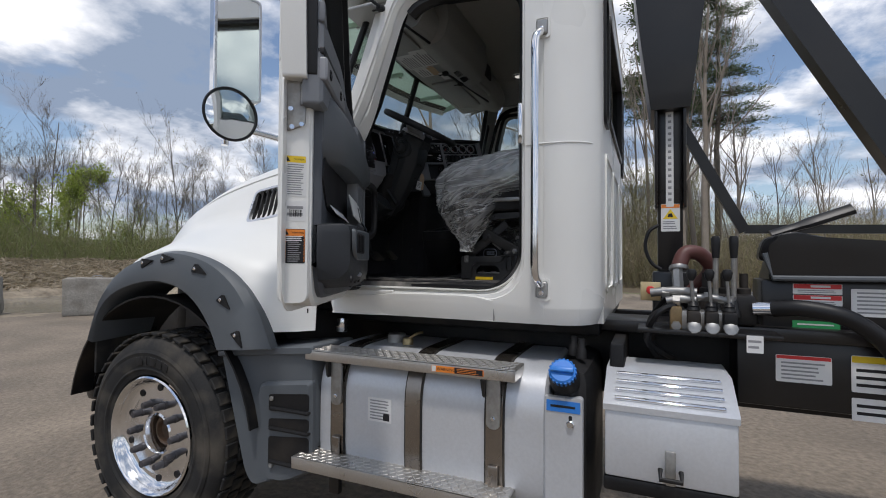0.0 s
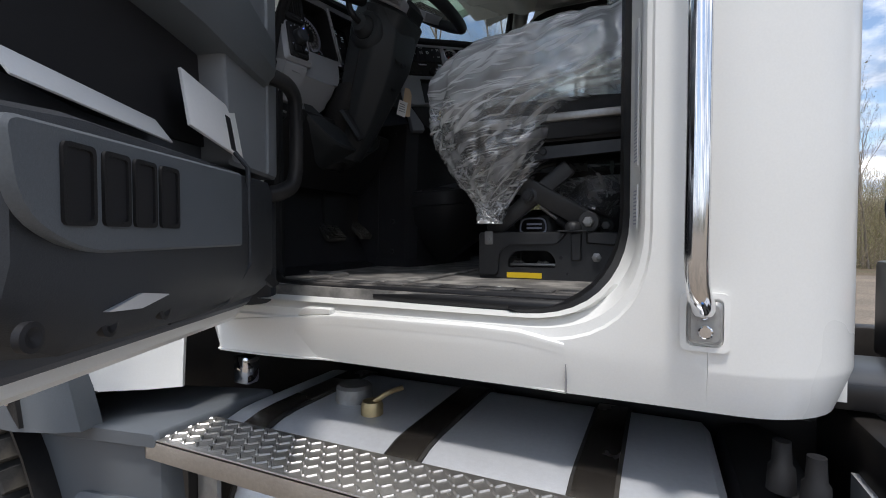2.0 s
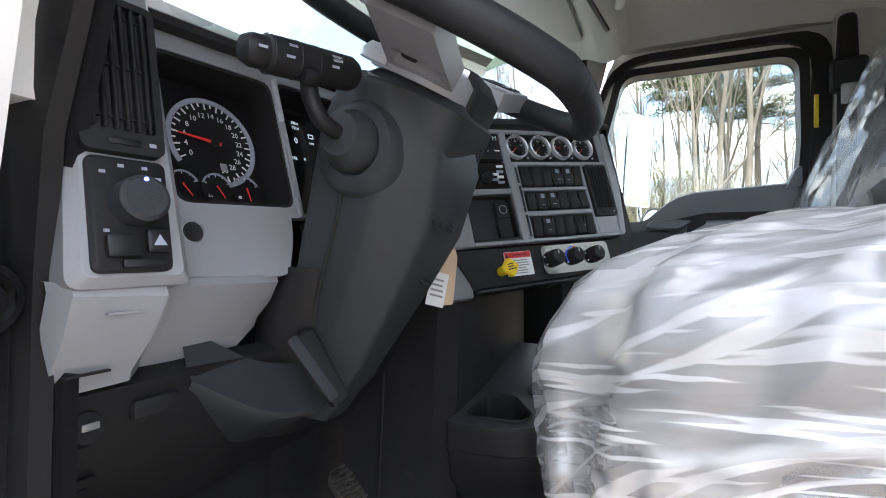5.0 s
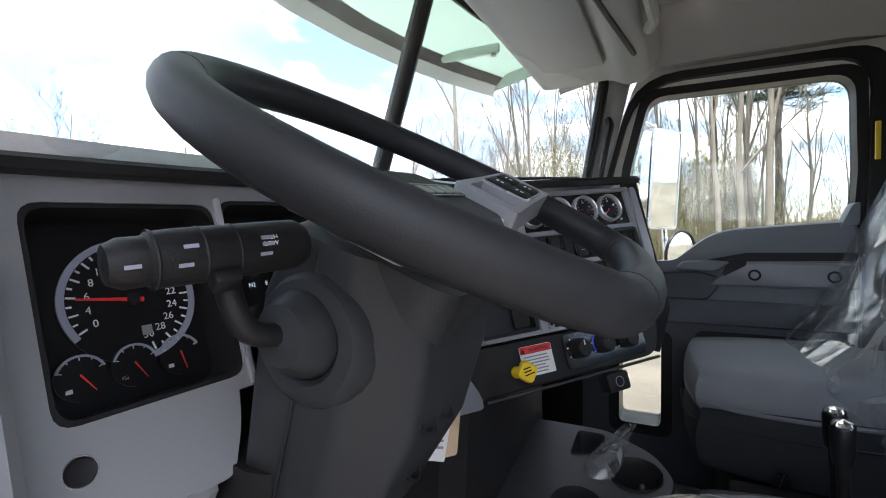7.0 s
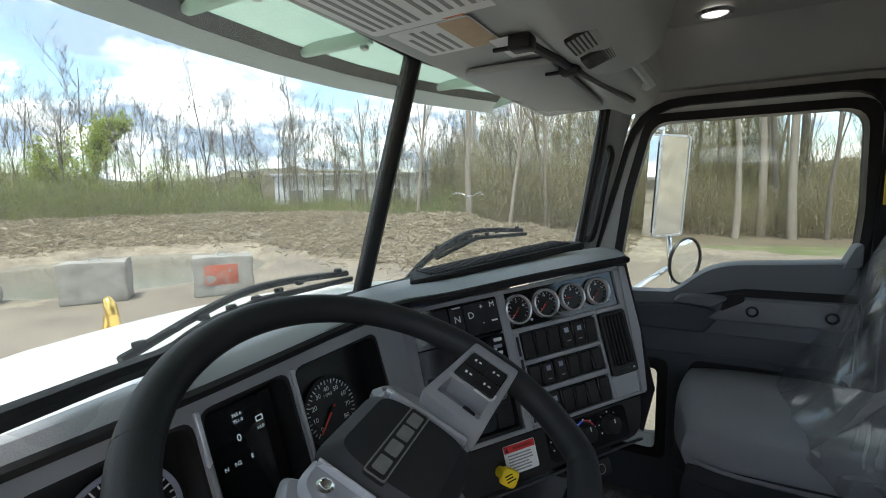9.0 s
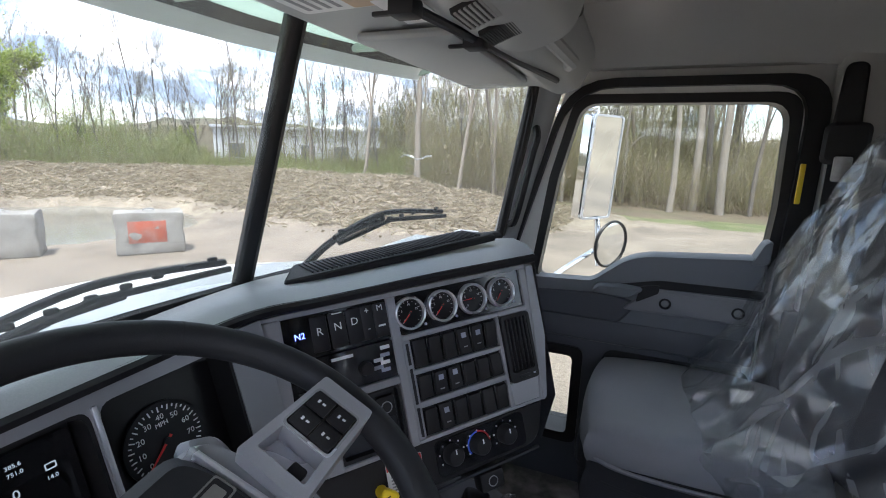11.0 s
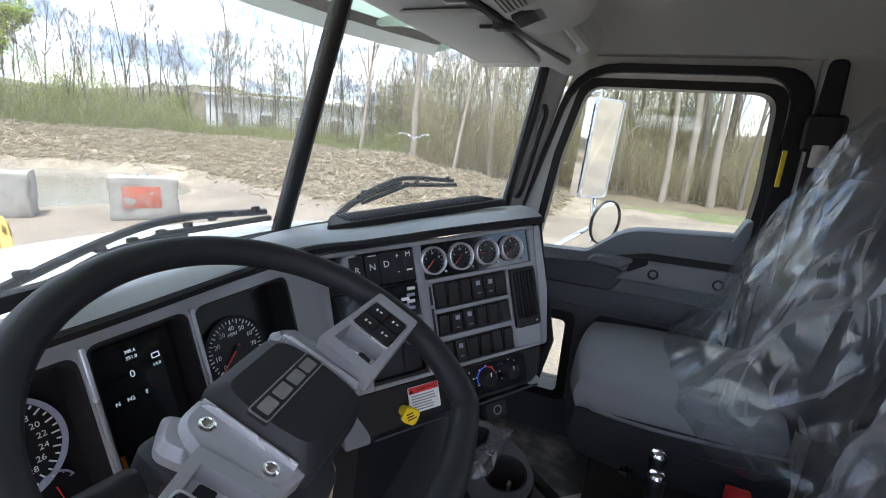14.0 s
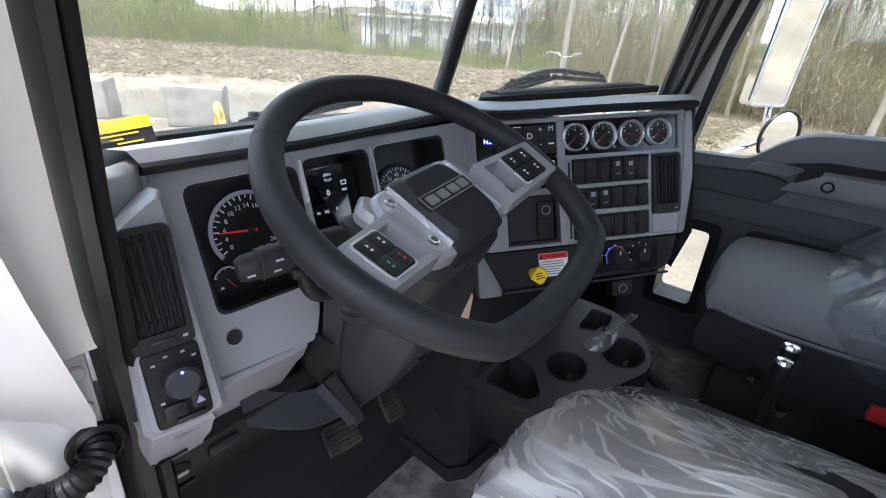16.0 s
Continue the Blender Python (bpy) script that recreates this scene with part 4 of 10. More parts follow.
def wheel():
    w = thing("front_wheel", "truck front wheel with lugged black tyre and polished rim", "wheel")
    F = axes((-2.43, -0.565, 0.515), (1, 0, 0), (0, 0, 1), (0, -1, 0))      # z outwards
    bm = bmesh.new()
    prof = [(0.30, -0.035), (0.315, 0.005), (0.36, 0.018), (0.41, 0.022), (0.455, 0.010), (0.492, -0.012), (0.512, -0.045), (0.516, -0.15), (0.512, -0.26), (0.47, -0.30), (0.32, -0.30), (0.29, -0.27)]
    lathe(bm, prof, 72, F)
    tyre = part("tyre", bm, M_RUBBER, w, "dusty black tyre with block tread")
    block = part_mesh("tread_block", bmof(box, (0, 0, 0), (0.016, 0.062, 0.066), 0.004, None, 1), M_RUBBER)
    for i in range(40):
        for zc, k in ((-0.044, 0.0), (-0.117, 0.5), (-0.192, 0.0), (-0.262, 0.5)):
            piece("tread_block", block, F @ Matrix.Rotation((i + k) * 2 * math.pi / 40, 4, "Z") @ Matrix.Translation((0.522, 0, zc)), tyre)
    bm = bmesh.new()
    lathe(bm, [(0.415, 0.021), (0.43, 0.0245), (0.445, 0.016)], 72, F)
    lathe(bm, [(0.335, 0.012), (0.345, 0.020), (0.355, 0.018)], 72, F)
    part("sidewall_ribs", bm, M_RUBBER, tyre)
    bm = bmesh.new()
    for i, wd in enumerate((0.045, 0.012, 0.040, 0.040, 0.030)):      # raised sidewall letters as plain bars
        R = F @ Matrix.Rotation(radians(100 - i * 7.5), 4, "Z")
        box(bm, (0.388, 0, 0.022), (0.042, wd, 0.004), 0.001, R, 1)
    part("sidewall_mark", bm, M_HOSE, tyre)
    bm = bmesh.new()
    lathe(bm, [(0.300, 0.000), (0.306, 0.010), (0.298, 0.016), (0.288, 0.008), (0.280, -0.015), (0.270, -0.034), (0.252, -0.048), (0.225, -0.050), (0.15, -0.040), (0.108, -0.036), (0.100, -0.028), (0.094, -0.036), (0.092, -0.12)], 72, F)
    rim = part("rim", bm, M_POLISH, w, "polished aluminium rim with hand holes")
    hole = part_mesh("hand_hole", bmof(disc, (0, 0, 0), 0.018, 0.006, None, 14), M_CHASSIS)
    for i in range(10):
        a = 2 * math.pi * (i + 0.5) / 10
        piece("hand_hole", hole, F @ Matrix.Translation((0.236 * math.cos(a), 0.236 * math.sin(a), -0.0505)), rim)
    bm = bmesh.new()
    lathe(bm, [(0.092, -0.115), (0.078, -0.112), (0.074, -0.080), (0.058, -0.076), (0.052, -0.100), (0.0001, -0.100)], 32, F)
    part("hub", bm, mat("rusty_hub", (0.075, 0.048, 0.030), 0.7, vary=0.4, grain=60, blotch=9, dirt=(0.15, 0.08, 0.04), dirt_amount=0.7, dirt_scale=14), w, "rust-stained steel hub")
    for i in range(10):
        a = 2 * math.pi * i / 10
        bm = bmesh.new()
        T = F @ Matrix.Translation((0.158 * math.cos(a), 0.158 * math.sin(a), -0.043))
        lathe(bm, [(0.022, 0), (0.022, 0.010), (0.0185, 0.012), (0.0185, 0.046), (0.015, 0.056), (0.0001, 0.058)], 12, T)
        part("lug_nut", bm, M_NUT, w, "dull grey lug nut")
    part("axle_hub", bmof(tube, [(-2.43, -0.42, 0.515), (-2.43, 0.2, 0.515)], 0.13, 16), M_CHASSIS, w)
    w2 = copy_thing(w, Matrix.Translation((0, 2 * MID, 0)) @ Matrix.Diagonal((1, 1, 1, 1)))
    w2.matrix_basis = Matrix.Translation((0, 2 * MID, 0)) @ Matrix.Scale(-1, 4, (0, 1, 0))
    return w


wheel()


def hood():
    h = thing("hood", "sloping white truck hood with flared fenders", "hood")
    # cross-sections: x, then (y, z) from the middle down the driver side
    secs = [
        (-1.50, [(0.56, 2.150), (0.20, 2.140), (0.02, 2.105), (-0.07, 2.02), (-0.13, 1.88), (-0.20, 1.70), (-0.30, 1.50), (-0.40, 1.30), (-0.42, 1.10)]),
        (-1.75, [(0.56, 2.125), (0.22, 2.113), (0.05, 2.080), (-0.05, 2.00), (-0.11, 1.86), (-0.19, 1.69), (-0.33, 1.50), (-0.50, 1.36), (-0.55, 1.12)]),
        (-2.00, [(0.56, 2.090), (0.24, 2.080), (0.07, 2.045), (-0.02, 1.97), (-0.085, 1.83), (-0.17, 1.67), (-0.36, 1.55), (-0.54, 1.46), (-0.56, 1.40)]),
        (-2.30, [(0.56, 2.040), (0.25, 2.030), (0.09, 1.995), (0.00, 1.92), (-0.07, 1.79), (-0.16, 1.655), (-0.37, 1.555), (-0.54, 1.49), (-0.56, 1.46)]),
        (-2.60, [(0.56, 1.965), (0.27, 1.955), (0.11, 1.920), (0.02, 1.85), (-0.06, 1.74), (-0.15, 1.625), (-0.36, 1.515), (-0.53, 1.435), (-0.555, 1.40)]),
        (-2.85, [(0.56, 1.865), (0.28, 1.855), (0.13, 1.825), (0.04, 1.76), (-0.03, 1.67), (-0.12, 1.56), (-0.31, 1.42), (-0.49, 1.28), (-0.53, 1.22)]),
        (-3.02, [(0.56, 1.765), (0.29, 1.755), (0.14, 1.725), (0.06, 1.67), (0.00, 1.59), (-0.08, 1.48), (-0.25, 1.30), (-0.42, 1.10), (-0.47, 1.02)]),
        (-3.12, [(0.56, 1.60), (0.29, 1.59), (0.15, 1.565), (0.08, 1.52), (0.03, 1.45), (-0.05, 1.35), (-0.18, 1.18), (-0.34, 0.98), (-0.40, 0.88)]),
    ]
    rows = []
    for x, half in secs:
        fine = [tuple(p) for p in bezier([(y, z, 0) for y, z in half], 3)]
        left = [(x, y, z) for y, z, _ in fine]
        rows.append(left[::-1] + [(x, both(y), z) for y, z, _ in fine[1:]])
    k = len(rows[0])
    cols = [bezier([row[i] for row in rows], 3) for i in range(k)]
    rows = [[cols[i][a] for i in range(k)] for a in range(len(cols[0]))]
    bm = bmof(loft, rows)
    thick(bm, 0.012)
    part("hood_shell", bm, M_WHITE, h, smooth=50)
    # seam between hood top and side
    bm = bmof(tube, bezier([(-1.52, -0.075, 2.015), (-2.0, -0.025, 1.968), (-2.6, 0.015, 1.848), (-3.0, 0.052, 1.675)], 6), 0.005, 6)
    part("body_crease", bm, M_WHITE, h)
    # front face
    bm = bmof(box, (-3.08, MID, 1.18), (0.10, 0.95, 0.62), 0.03)
    part("grille", bm, M_CHASSIS, h)
    # side air vent
    F = facing((-2.07, -0.118, 1.755), (0.02, -1, 0.42), 8) @ Matrix.Scale(1.2, 4)
    v = part("side_vent", bmof(hoop, rounded([(-0.12, -0.095), (0.15, -0.085), (0.15, 0.10), (-0.10, 0.085)], 0.03, 4), rounded([(-0.108, -0.083), (0.14, -0.073), (0.14, 0.088), (-0.09, 0.074)], 0.025, 4), -0.02, 0.016, F), M_BRIGHT, h, "silver-rimmed black side vent")
    part("backing", bmof(prism, rounded([(-0.11, -0.085), (0.14, -0.075), (0.14, 0.09), (-0.092, 0.076)], 0.025, 4), -0.03, -0.012, F), M_CHASSIS, v)
    for i in range(8):
        part("vent_slat", bmof(box, (-0.085 + i * 0.03, 0.0, 0.002), (0.010, 0.155, 0.022), 0.003, F, 1), M_BLKPL, v)
    # fender flare, a band round the wheel
    outer = [(-2.90, 1.00), (-2.80, 1.25), (-2.66, 1.375), (-2.48, 1.445), (-2.30, 1.478), (-2.12, 1.466), (-1.95, 1.415), (-1.81, 1.32), (-1.71, 1.19), (-1.635, 1.03)]
    inner = [(-2.90, 0.975), (-2.815, 1.15), (-2.70, 1.245), (-2.53, 1.300), (-2.36, 1.320), (-2.20, 1.292), (-2.08, 1.225), (-1.99, 1.13), (-1.945, 1.05), (-1.925, 1.005)]
    o, n = bezier([(x, z, 0) for x, z in outer], 4), bezier([(x, z, 0) for x, z in inner], 4)
    rows = []
    for a, b in zip(o, n):
        c = a.lerp(b, 0.12)
        rows.append([(a.x, -0.515, a.y - 0.004), (a.x, -0.560, a.y - 0.006), (c.x, -0.592, c.y), (a.lerp(b, 0.55).x, -0.612, a.lerp(b, 0.55).y), (b.x, -0.605, b.y), (b.x, -0.585, b.y - 0.012), (b.x, -0.25, b.y + 0.01)])
    bm = bmof(loft, rows)
    thick(bm, 0.012)
    fl = part("fender_flare", bm, M_GREYPL, h, "slate-grey plastic fender flare with bolt pockets")
    for x, z in ((-2.43, 1.405), (-2.28, 1.425), (-2.055, 1.37), (-1.885, 1.225), (-1.795, 1.065)):
        ang = math.atan2(z - 0.75, x + 2.35)
        F = axes((x, -0.606, z), (-math.sin(ang), 0, math.cos(ang)), (math.cos(ang), 0, math.sin(ang)), (0, -1, 0.12))
        part("bolt_pocket", bmof(prism, rounded([(-0.055, 0.012), (0.030, 0.032), (0.038, -0.022)], 0.012, 3), -0.006, 0.008, F), M_BLKPL, fl)
        part("flare_bolt", bmof(disc, (0.016, 0.006, 0.006), 0.009, 0.010, F, 8, 0.002), M_POLISH, fl)
    # inner arch and flap ahead of the tyre
    bm = bmof(loft, [[(-2.43 + 0.70 * math.cos(a), y, 0.52 + 0.72 * math.sin(a)) for a in [radians(10 + i * 8) for i in range(21)]] for y in (-0.57, -0.15)])
    thick(bm, 0.01)
    part("wheel_arch_liner", bm, M_CHASSIS, h)
    part("bumper_end", bmof(box, (-3.12, 0.0, 0.73), (0.13, 0.92, 0.30), 0.03), M_BLACK, h, "black front bumper end")
    part("mud_flap", bmof(box, (-2.95, -0.36, 0.93), (0.02, 0.36, 0.30), 0.005), M_RUBBER, h)
    o = thing("hood_ornament", "small gold-plated figure standing on the hood", "ornament")
    bm = bmesh.new()
    tube(bm, bezier([(-2.70, 0.58, 1.93), (-2.705, 0.58, 1.975), (-2.72, 0.58, 2.02), (-2.735, 0.58, 2.035)], 4), [0.018] * 4 + [0.020] * 4 + [0.017, 0.016, 0.014, 0.012, 0.008], 10)
    tube(bm, [(-2.732, 0.565, 1.93), (-2.728, 0.572, 1.985)], 0.008, 8)
    tube(bm, [(-2.732, 0.595, 1.93), (-2.728, 0.588, 1.985)], 0.008, 8)
    box(bm, (-2.715, 0.58, 1.925), (0.09, 0.05, 0.012), 0.004)
    part("figure", bm, M_GOLD, o)
    # wiper blades on the windshield
    return h


hood()


def fairing():
    f = thing("step_fairing", "slate-grey plastic side fairing with black step recesses", "fairing")
    pts = rounded([(-2.00, 0.985), (-1.42, 1.045), (-1.42, 0.60), (-1.58, 0.44), (-1.78, 0.36), (-1.83, 0.42)], [0.03, 0.02, 0.02, 0.05, 0.05, 0.05], 4)
    F = axes((0, -0.50, 0), (1, 0, 0), (0, 0, 1), (0, -1, 0))
    part("shell", bmof(prism, pts, -0.28, 0.02, F, 0.016), M_GREYPL, f)
    part("top_lip", bmof(prism, rounded([(-2.00, 0.955), (-1.42, 1.02), (-1.42, 1.05), (-2.00, 0.99)], 0.012, 3), -0.26, 0.036, F, 0.006), M_GREYPL, f)
    part("raised_panel", bmof(prism, rounded([(-1.735, 0.86), (-1.42, 0.90), (-1.42, 0.50), (-1.56, 0.43), (-1.69, 0.42)], [0.05, 0.02, 0.02, 0.06, 0.04], 5), 0.01, 0.045, F, 0.016), M_GREYPL, f)
    for z, hgt in ((0.79, 0.075), (0.69, 0.055), (0.575, 0.125)):
        part("recess", bmof(prism, rounded([(-1.655, z - hgt / 2 - 0.01), (-1.43, z - hgt / 2 + 0.01), (-1.43, z + hgt / 2 + 0.015), (-1.655, z + hgt / 2 - 0.01)], 0.015, 3), 0.03, 0.047, F), M_CHASSIS, f)
        part("step_ledge", bmof(box, (-1.535, z - hgt / 2 + 0.005, 0.046), (0.22, 0.014, 0.03), 0.005, F), M_BLKPL, f)
    for z in (0.80, 0.50):
        part("bolt", bmof(disc, (-1.635, z, 0.044), 0.011, 0.012, F, 8, 0.002), M_STEELG, f)


fairing()


def fuel_tank():
    t = thing("fuel_tank", "brushed aluminium fuel tank with stainless straps", "fuel tank")
    x0, x1 = -1.40, -0.40
    prof = rounded([(-0.485, 0.42), (-0.485, 1.035), (0.10, 1.035), (0.10, 0.42)], [0.22, 0.20, 0.10, 0.15], 8)
    F = axes((0, 0, 0), (0, 1, 0), (0, 0, 1), (1, 0, 0))      # x = y, y = z, z = x
    part("shell", bmof(prism, prof, x0, x1, F, 0.015), M_ALU, t)
    part("end_seam", bmof(hoop, [(p[0] * 1.0, p[1]) for p in prof], [(MID * 0 + (p[0] + 0.19) * 0.985 - 0.19, (p[1] - 0.73) * 0.985 + 0.73) for p in prof], x0 - 0.012, x0, F), M_ALU, t)
    grow = lambda k: [((p[0] + 0.1925) * (1 + k / 0.29) - 0.1925, (p[1] - 0.7275) * (1 + k / 0.31) + 0.7275) for p in prof]
    for xc, w in ((-1.315, 0.062), (-0.945, 0.066), (-0.60, 0.066)):
        s = part("strap", bmof(hoop, grow(0.009), grow(0.0015), xc - w / 2, xc + w / 2, F), M_STAINLESS, t, "dark stainless tank strap")
        part("rubber_edge", bmof(hoop, grow(0.005), grow(0.001), xc - w / 2 - 0.007, xc + w / 2 + 0.007, F), M_RUBBER, s)
    for xc in (-1.315, -0.60):
        G = axes((xc, -0.4955, 0), (1, 0, 0), (0, 0, 1), (0, -1, 0))
        b = part("step_bracket", bmof(prism, rounded([(-0.027, 0.80), (0.027, 0.80), (0.027, 0.985), (-0.027, 0.985)], [0.027, 0.027, 0, 0], 5), 0, 0.010, G), M_STEELG, t)
        part("gusset", bmof(prism, [(-0.045, 0.985), (-0.028, 0.985), (-0.028, 0.92), (-0.036, 0.925)], 0, 0.03, G), M_BLACK, b)
        part("bracket_bolt", bmof(disc, (0, 0.84, 0.01), 0.009, 0.008, G, 6, 0.002), M_POLISH, b)
        part("strap_buckle", bmof(box, (0, 0.615, 0.006), (0.040, 0.10, 0.016), 0.006, G), M_STAINLESS, b)
    part("fuel_cap", bmof(lathe, [(0.0001, 0.035), (0.038, 0.035), (0.045, 0.028), (0.047, 0.0), (0.047, -0.01)], 28, Matrix.Translation((-1.20, -0.17, 1.04))), M_STEELG, t, "knurled grey fuel cap")
    bm = bmof(lathe, [(0.0001, 0.03), (0.022, 0.03), (0.026, 0.02), (0.026, 0.0)], 18, Matrix.Translation((-1.105, -0.235, 1.036)))
    tube(bm, bezier([(-1.105, -0.235, 1.06), (-1.07, -0.22, 1.085), (-1.05, -0.19, 1.09)], 4), 0.006, 8)
    part("sender_fitting", bm, mat("brass_fitting", (0.45, 0.36, 0.20), 0.4, metal=0.8), t)
    M = axes((-1.105, -0.4865, 0.80), (1, 0, 0), (0, 0, 1), (0, -1, 0))
    s = sticker(t, M, 0.115, 0.10, lines=7, name="data_plate", label="white printed data plate", seed=4)
    part("print_block", bmof(prism, rrect(0.018, -0.042, 0.048, -0.012, 0.001), 0.0005, 0.0015, M), M_INK, s)
    # urea tank at the rear end
    d = thing("def_tank", "black urea tank with blue cap beside the fuel tank", "tank")
    G = axes((0, -0.47, 0), (1, 0, 0), (0, 0, 1), (0, -1, 0))
    part("body", bmof(box, (-0.325, -0.19, 0.72), (0.145, 0.54, 0.66), 0.06), M_BLKPL, d)
    part("neck", bmof(lathe, [(0.056, 0.0), (0.056, 0.03), (0.050, 0.045), (0.048, 0.07)], 28, axes((-0.345, -0.435, 0.995), (1, 0, 0), (0, 0.6, 0.8), (0, -0.8, 0.6))), M_BLKPL, d)
    C = axes((-0.345, -0.482, 1.030), (1, 0, 0), (0, 0.6, 0.8), (0, -0.8, 0.6))
    cap = part("cap", bmof(lathe, [(0.0001, 0.026), (0.040, 0.026), (0.046, 0.020), (0.048, 0.0), (0.045, -0.01)], 32, C), M_BLUE, d, "bright blue filler cap")
    part("cap_grip", bmof(box, (0, 0, 0.034), (0.082, 0.020, 0.016), 0.006, C), M_BLUE, cap)
    for i in range(20):
        a = 2 * math.pi * i / 20
        part("cap_rib", bmof(box, (0.0475, 0, 0.010), (0.004, 0.008, 0.022), 0.001, C @ Matrix.Rotation(a, 4, "Z"), 1), M_BLUE, cap)
    part("guard_plate", bmof(prism, rounded([(-0.41, 0.42), (-0.275, 0.42), (-0.275, 0.955), (-0.315, 0.945), (-0.41, 0.945)], [0, 0, 0.02, 0, 0], 4), -0.006, 0.022, G, 0.004), M_ALU, d, "brushed aluminium guard plate")
    part("keyhole_bolt", bmof(disc, (-0.318, 0.855, 0.02), 0.014, 0.012, G, 10, 0.003), M_POLISH, d)
    part("keyhole", bmof(prism, rrect(-0.324, 0.865, -0.312, 0.885, 0.005), 0.0215, 0.0225, G), M_INK, d)
    ML = axes((-0.343, -0.4935, 0.915), (1, 0, 0), (0, 0, 1), (0, -1, 0))
    s = sticker(d, ML, 0.118, 0.040, base=M_BLUE, lines=1, ink=M_INK, name="blue_label", label="bright blue label with dark print", margin=0.12)
    for x, y, z in ((-0.30, -0.33, 1.06), (-0.335, -0.30, 1.065)):
        bm = bmof(lathe, [(0.0001, 0.075), (0.012, 0.075), (0.014, 0.04), (0.018, 0.035), (0.020, 0.0)], 12, Matrix.Translation((x, y, z)))
        part("line_fitting", bm, M_BLKPL, d)


fuel_tank()


def tread_step(name, x0, x1, y0, y1, z, lip, label):
    s = thing(name, label, "step", "cab steps")
    bm = bmof(box, ((x0 + x1) / 2, (y0 + y1) / 2, z - 0.004), (x1 - x0, y1 - y0, 0.008), 0.002)
    box(bm, ((x0 + x1) / 2, y0 + 0.004, z - lip / 2), (x1 - x0, 0.008, lip), 0.003)
    for x in (x0 + 0.004, x1 - 0.004):
        box(bm, (x, (y0 + y1) / 2, z - lip / 2), (0.008, y1 - y0, lip), 0.003)
    part("plate", bm, M_TREAD, s)
    bar = part_mesh("tread_bar", bmof(box, (0, 0, 0), (0.021, 0.0065, 0.005), 0.002, None, 1), M_TREAD)
    i, x = 0, x0 + 0.02
    while x < x1 - 0.015:
        for j in range(int((y1 - y0) / 0.026)):
            piece("tread_bar", bar, pose(x, y0 + 0.018 + j * 0.026, z + 0.0005, 0, 0, 45 if (i + j) % 2 else -45), s)
        x += 0.019
        i += 1
    return s


up = tread_step("upper_step", -1.462, -0.508, -0.535, -0.395, 1.035, 0.045, "raised-pattern metal step plate on the tank brackets")
MS = axes((-0.735, -0.5355, 1.012), (1, 0, 0), (0, 0, 1), (0, -1, 0))
lab = sticker(up, MS, 0.215, 0.024, base=M_ORANGE, lines=0, name="warning_label", label="orange and black warning strip")
part("dark_half", bmof(prism, rrect(-0.01, -0.011, 0.104, 0.011, 0.001), 0.0005, 0.0012, MS), M_INK, lab)
part("white_end", bmof(prism, rrect(-0.106, -0.011, -0.088, 0.011, 0.001), 0.0005, 0.0012, MS), M_PAPER, lab)
words("WARNING", 0.016, MS @ Matrix.Translation((-0.045, 0, 0.0012)), M_INK, lab)
part("print", bmof(bars, 0.0, 0.098, (0.006, 0.0, -0.006), 0.0018, MS, 0.0018), M_ORANGE, lab)
low = tread_step("lower_step", -1.475, -0.52, -0.60, -0.43, 0.585, 0.05, "raised-pattern metal lower step plate")
for x in (-1.315, -0.60):
    part("hanger", bmof(box, (x, -0.50, 0.50), (0.05, 0.03, 0.16), 0.004), M_BLACK, low)


def chassis():
    c = thing("chassis_frame", "black truck frame rails and crossmembers under the cab", "frame")
    for y in (0.14, 0.98):
        part("frame_rail", bmof(box, (0.2, y, 0.98), (7.4, 0.09, 0.30), 0.01), M_CHASSIS, c)
    part("crossmember", bmof(box, (-1.3, MID, 1.02), (0.3, 0.8, 0.2), 0.02), M_CHASSIS, c)
    part("crossmember", bmof(box, (0.4, MID, 1.0), (0.2, 0.8, 0.2), 0.02), M_CHASSIS, c)
    part("cab_subframe", bmof(box, (-0.85, MID, 1.150), (1.2, 1.40, 0.06), 0.01), M_CHASSIS, c)
    part("engine_mass", bmof(box, (-2.3, MID, 1.2), (1.5, 0.8, 0.9), 0.08), M_CHASSIS, c)
    # added black block that stands in for the shade under the cab
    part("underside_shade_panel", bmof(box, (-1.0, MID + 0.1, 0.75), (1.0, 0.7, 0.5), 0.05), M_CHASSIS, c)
    part("side_gusset", bmof(box, (-0.17, -0.13, 0.98), (0.05, 0.46, 0.30), 0.01), M_CHASSIS, c)
    part("deck_edge", bmof(box, (0.35, 0.02, 1.165), (1.2, 0.26, 0.05), 0.008), M_BLACK, c)
    part("hook_latch", bmof(box, (-1.44, -0.29, 1.115), (0.05, 0.04, 0.07), 0.008), M_POLISH, c, "shiny bracket under the sill")
    # rear axle tyres, mostly hidden
    for y in (-0.25, 1.37):
        bm = bmesh.new()
        lathe(bm, [(0.28, -0.14), (0.45, -0.15), (0.51, -0.12), (0.52, 0.0), (0.51, 0.12), (0.45, 0.15), (0.28, 0.14)], 40, axes((3.2, y, 0.515), (1, 0, 0), (0, 0, 1), (0, -1, 0)))
        part("rear_tyre", bm, M_RUBBER, c)


chassis()


